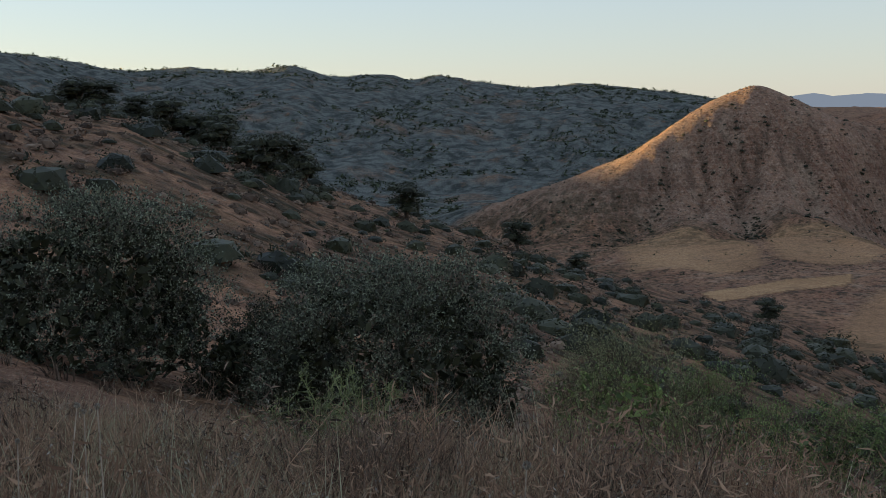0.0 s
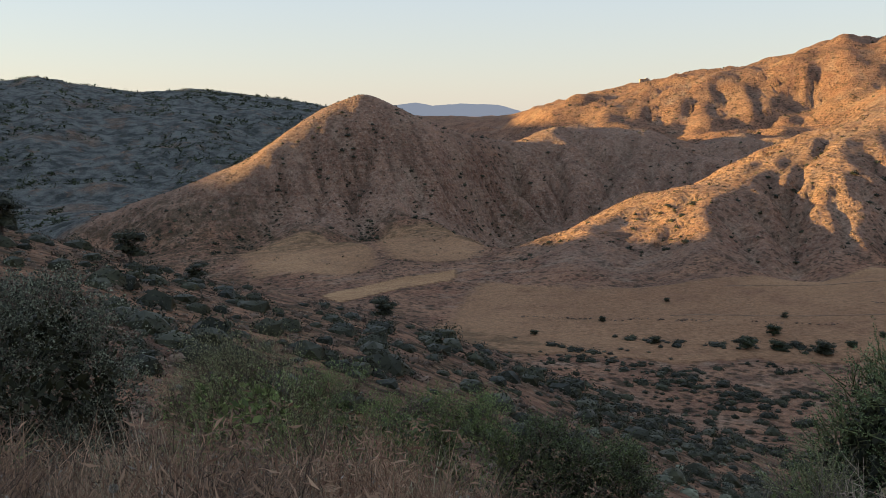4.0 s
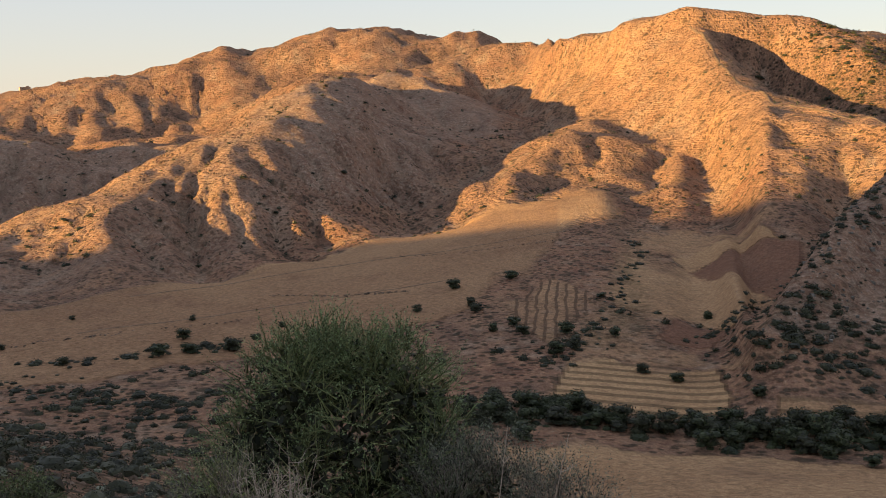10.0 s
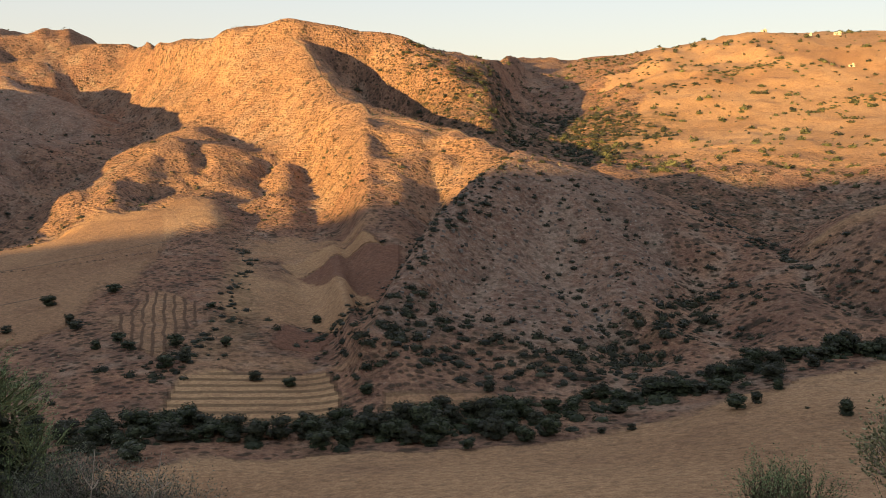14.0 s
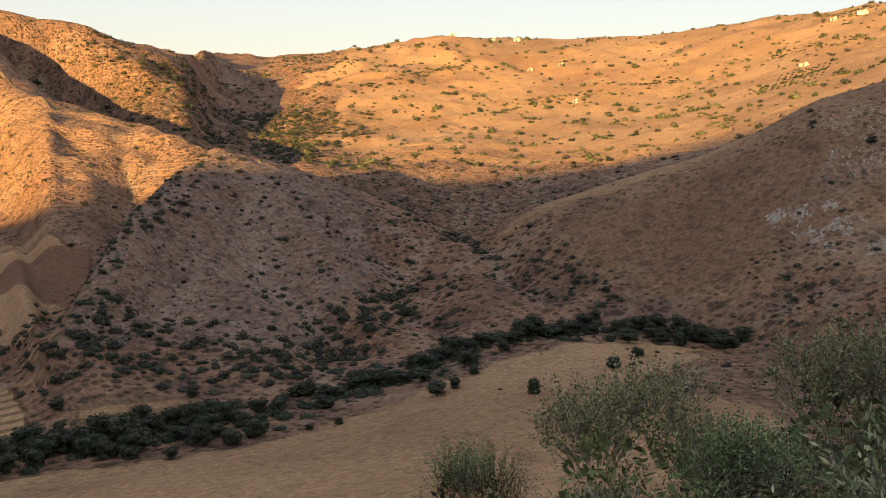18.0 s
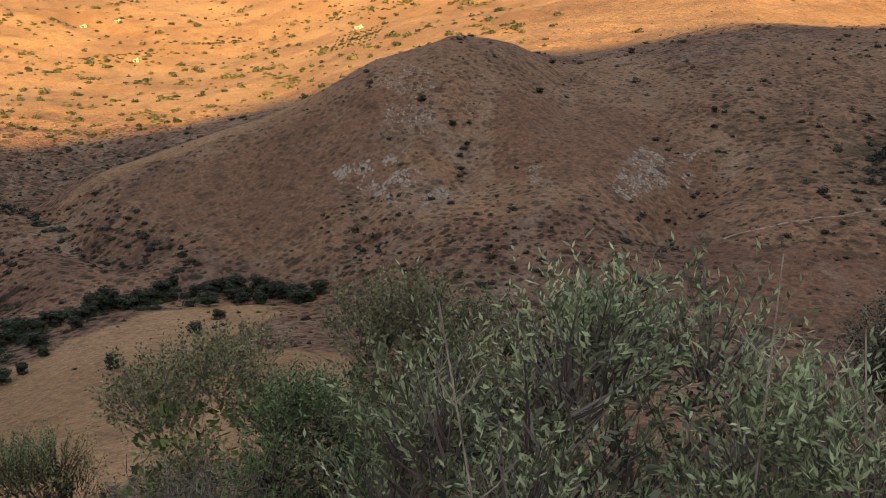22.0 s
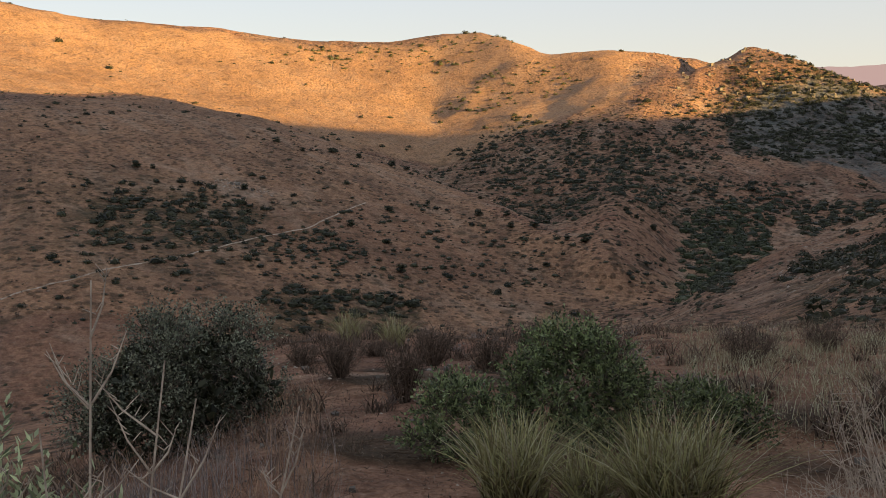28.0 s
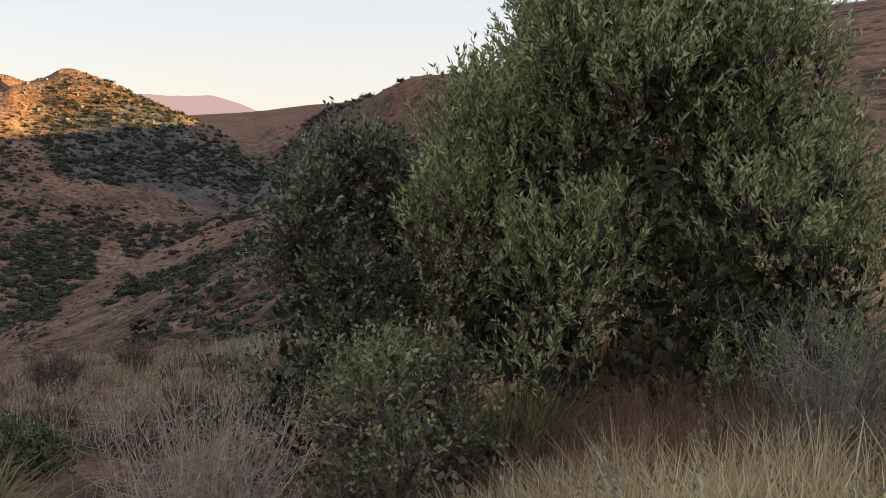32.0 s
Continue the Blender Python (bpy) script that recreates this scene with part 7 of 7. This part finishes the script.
# ---- paths and tracks on the hillsides ----
def ribbon(name, label, points, width, material, lift=0.12):
    az, d = np.array([p[0] for p in points], float), np.array([p[1] for p in points], float)
    t = np.linspace(0, len(az) - 1, len(az) * 22)
    az, d = np.interp(t, np.arange(len(az)), az), np.interp(t, np.arange(len(d)), d)
    x, y = d * np.sin(np.radians(az)), d * np.cos(np.radians(az))
    x, y = x + 1.2 * gnoise(t * 1.3, t * 0 + 3.3, 4), y + 1.2 * gnoise(t * 1.3, t * 0 + 8.3, 6)
    tx, ty = np.gradient(x), np.gradient(y)
    ln = np.hypot(tx, ty)
    w = width * (0.75 + 0.5 * np.abs(gnoise(t * 2.1, t * 0 + 1.7, 9)))
    nx, ny = -ty / ln * w / 2, tx / ln * w / 2
    rows = []
    for s in (-1.6, -0.8, 0.8, 1.6):
        px, py = x + nx * s, y + ny * s
        rows.append(np.stack([px, py, height(px, py) + (lift if abs(s) < 1 else -0.35)], -1))
    v = np.stack(rows, 1).reshape(-1, 3)
    f = [(i * 4 + j, i * 4 + j + 1, i * 4 + j + 5, i * 4 + j + 4) for i in range(len(t) - 1) for j in range(3)]
    return tagged(new(name, mesh_of(name, v, f, material, True)), label, "path", kind="structure")


nb = Nodes("pale_track")
bp = nb.node("NewGeometry").outputs["Position"]
TRACK = nb.finish(nb.mix(nb.ramp(nb.noise(bp, 0.8, 5), 0.35, 0.66), (0.25, 0.175, 0.12), (0.46, 0.36, 0.275)), 0.95, nb.noise(bp, 3, 4), 0.6, 0.1)
nb = Nodes("earth_track")
bp = nb.node("NewGeometry").outputs["Position"]
EARTH = nb.finish(nb.mix(nb.ramp(nb.noise(bp, 0.5, 5), 0.35, 0.66), (0.13, 0.08, 0.05), (0.23, 0.145, 0.09)), 0.95, nb.noise(bp, 2, 4), 0.6, 0.15)
ribbon("footpath", "pale worn footpath slanting across the hillside", [(139.9, 241), (143.9, 247), (147.9, 260), (152, 273), (156, 291), (159, 307), (162.7, 342)], 0.62, TRACK)
ribbon("footpath", "faint path along the foot of the slope", [(136.5, 238), (138.6, 238), (139.9, 241)], 0.8, EARTH)
ribbon("firebreak", "bare earth track running down the mountain ridge", [(71.6, 838), (72.0, 809), (73.0, 752), (73.9, 697), (75.3, 646), (76.5, 595), (78.4, 575), (79.9, 562), (82.4, 529), (84.2, 492)], 2.4, EARTH, 0.25)
ribbon("track", "pale track along the top of the field", [(39, 352), (44, 366), (50, 388), (56, 398), (60.5, 404), (64.4, 414), (67.6, 445)], 1.0, EARTH)
ribbon("field_edge", "dark weedy bank between two fields", [(36, 300), (41, 306), (48, 318), (54, 330), (58, 340)], 0.9, EARTH)
ribbon("track", "dark earth track down the distant golden slope", [(140.1, 811), (140.5, 786), (141.4, 741)], 2.2, EARTH, 0.25)

# ---- houses far off ----
nb = Nodes("white_plaster")
bp = nb.node("TexCoord").outputs["Object"]
WALL = nb.finish(nb.mix(nb.ramp(nb.noise(bp, 0.6, 4), 0.3, 0.7), (0.36, 0.32, 0.27), (0.52, 0.48, 0.42)), 0.9, nb.noise(bp, 8, 3), 0.2, 0.05)
nb = Nodes("roof_slab")
bp = nb.node("TexCoord").outputs["Object"]
ROOF = nb.finish(nb.mix(nb.noise(bp, 1.2, 4), (0.24, 0.16, 0.12), (0.42, 0.30, 0.23)), 0.9)
nb = Nodes("dark_window")
WINDOW = nb.finish((0.03, 0.032, 0.035), 0.25)


def box(cx, cy, cz, sx, sy, sz):
    v = [(cx + a * sx / 2, cy + b * sy / 2, cz + c * sz / 2) for a in (-1, 1) for b in (-1, 1) for c in (-1, 1)]
    return np.array(v), np.array([(0, 1, 3, 2), (4, 6, 7, 5), (0, 4, 5, 1), (2, 3, 7, 6), (0, 2, 6, 4), (1, 5, 7, 3)])


def house(label, az, d, w, dep, h, turn, windows=3, wall=None):
    x, y, z = ground_at(az, d)
    thing = tagged(new("house"), label, "house", "houses on the hills")
    thing.matrix_basis = pose(x, y, z - 0.6, 0, 0, -az + turn)
    part("wall", mesh_of("wall", *box(0, 0, h / 2, w, dep, h), wall or WALL), thing)
    roof = part("roof", mesh_of("roof", *join([box(0, 0, h + 0.12, w + 0.5, dep + 0.5, 0.24), box(0, -dep / 2 - 0.1, h + 0.4, w + 0.5, 0.25, 0.4), box(0, dep / 2 + 0.1, h + 0.4, w + 0.5, 0.25, 0.4)]), wall or ROOF), thing)
    part("stair_hut", mesh_of("stair_hut", *box(w * 0.25, 0, h + 1.1, w * 0.28, dep * 0.4, 1.8), wall or WALL), roof)
    for i in range(windows):
        wx = (i + 0.5) / windows * w - w / 2
        part("window", mesh_of("window", *box(wx, -dep / 2 - 0.02, h * 0.6, 0.9, 0.16, 1.1), WINDOW), thing)
    part("door", mesh_of("door", *box(-w * 0.12, -dep / 2 - 0.03, 1.0, 1.0, 0.14, 2.0), WINDOW), thing)


for az, d, w, dep, h, turn in [(86.2, 1560, 11, 8, 4, 12), (86.9, 1580, 9, 7, 3.5, -8), (87.5, 1560, 12, 8, 4, 5), (88.0, 1590, 8, 7, 3.5, 20), (102.4, 1165, 10, 7, 3.5, 10), (101.0, 1170, 7, 6, 3, -15), (118.4, 852, 10, 6, 2.6, 8), (103.2, 997, 7, 5, 2.4, 15), (105.9, 876, 6, 5, 2.4, -12), (105, 1017, 7, 5, 2.4, 4), (121.2, 1000, 13, 8, 4, 6), (119.8, 1010, 8, 6, 3, -10), (98.6, 1170, 7, 6, 3, 30)]:
    house("small white flat roofed house on the golden hills", az, d, 0.75 * w, 0.75 * dep, 0.8 * h, turn)
house("ochre stone hut on the mountain's skyline", 34.2, 1385, 13, 8, 4, 10, 2, TRACK)
house("low ochre hut on the far shoulder", 23.4, 1050, 14, 8, 3, -10, 2, TRACK)

# ---- orchard rows ----
rng = np.random.default_rng(77)
ox, oy = [], []
for a0, d0, na, nd in [(119.3, 1010, 9, 6), (116.8, 760, 9, 7)]:
    for i in range(na):
        for j in range(nd):
            a, d = radians(a0 + i * 0.32 + 0.08 * j), d0 + j * 12 + rng.normal(0, 0.6)
            ox.append(d * math.sin(a)), oy.append(d * math.cos(a))
scatter("orchard", "rows of young olive trees planted on a golden slope", "trees", DARK_LEAF, rng, (np.array(ox), np.array(oy)), rng.uniform(0.9, 1.4, len(ox)), np.full(len(ox), 1.0), 40, 0.36)

# ---- stones ----
def stones(label, rng, count, az, dist, a, b, need=None):
    x, y = spots_in(rng, count, az, dist, 1.0, 0, 0, need, avoid=False)
    n_ = len(x)
    base, f = box(0, 0, 0, 2, 2, 2)
    r = sizes(rng, n_, a, b)
    v = base[None] * (1 + rng.uniform(-0.45, 0.3, (n_, 8, 3))) * (r[:, None, None] * rng.uniform(0.5, 1.0, (n_, 1, 3)))
    t = rng.uniform(0, 6.28, n_)
    c_, s_ = np.cos(t)[:, None], np.sin(t)[:, None]
    vx, vy = v[..., 0] * c_ - v[..., 1] * s_, v[..., 0] * s_ + v[..., 1] * c_
    v = np.stack([vx + x[:, None], vy + y[:, None], v[..., 2] + (height(x, y) + 0.1 * r)[:, None]], -1)
    f = (np.arange(n_)[:, None, None] * 8 + f[None]).reshape(-1, 4)
    tagged(new("stones", mesh_of("stones", v.reshape(-1, 3), f, ROCK)), label, "stones", kind="stuff")


stones("pale limestone rubble on the hillside", R(81), 420, (110, 170), (230, 360), 0.25, 0.9, "stone")
stones("pale stones on the grey hill", R(82), 500, (74, 100), (215, 400), 0.2, 0.8, "stone")
stones("grey boulders on the rocky knoll", R(83), 220, (181, 192), (660, 830), 0.5, 1.9)
stones("small stones on the bare shelf", R(84), 900, (140, 206), (4, 60), 0.012, 0.06)
stones("small stones on the spur", R(85), 500, (-29, 50), (30, 120), 0.06, 0.2)


# ---- hazy mountains beyond the land: glowing backdrop strips ----
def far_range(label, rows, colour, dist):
    nf = Nodes("far_haze_glow")
    # haze and daylight are put in as emission; the strip itself takes no light
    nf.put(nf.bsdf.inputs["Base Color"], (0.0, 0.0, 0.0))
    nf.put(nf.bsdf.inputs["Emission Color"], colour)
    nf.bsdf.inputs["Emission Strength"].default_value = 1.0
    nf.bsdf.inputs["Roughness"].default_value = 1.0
    a = np.arange(rows[0][0], rows[-1][0], 0.06)
    el = np.interp(a, [r[0] for r in rows], [r[1] for r in rows]) + 0.035 * fbm(a * 1.7, a * 0, 4, 9)
    v = []
    for e, d in ((-2.0, dist), (el, dist), (el * 0.98 - 0.2, dist + 120), (-2.0, dist + 120)):
        v.append(np.stack([d * np.sin(np.radians(a)), d * np.cos(np.radians(a)), d * np.tan(np.radians(e + 0 * a))], -1))
    n_ = len(a)
    i = np.arange(n_ - 1)
    q = np.concatenate([np.stack([i + k * n_, i + 1 + k * n_, i + 1 + (k + 1) * n_, i + (k + 1) * n_], -1) for k in range(3)])
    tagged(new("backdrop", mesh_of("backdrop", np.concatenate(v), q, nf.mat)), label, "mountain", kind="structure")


far_range("glowing backdrop of a pinkish grey hazy mountain", [(185, 3.0), (186.5, 4.1), (188.1, 4.36), (190.2, 4.26), (191.6, 4.28), (192.6, 4.34), (193.7, 4.06), (194.7, 3.7), (196.5, 3.0)], (0.165, 0.125, 0.115), 4750)
far_range("glowing backdrop of blue grey hazy hills", [(14, 0.2), (16, 0.6), (18.5, 0.85), (19.9, 0.96), (20.9, 1.09), (21.9, 0.9), (23.5, 1.02), (25.75, 0.95), (27.5, 0.45), (29.5, 0.1)], (0.085, 0.10, 0.115), 4750)
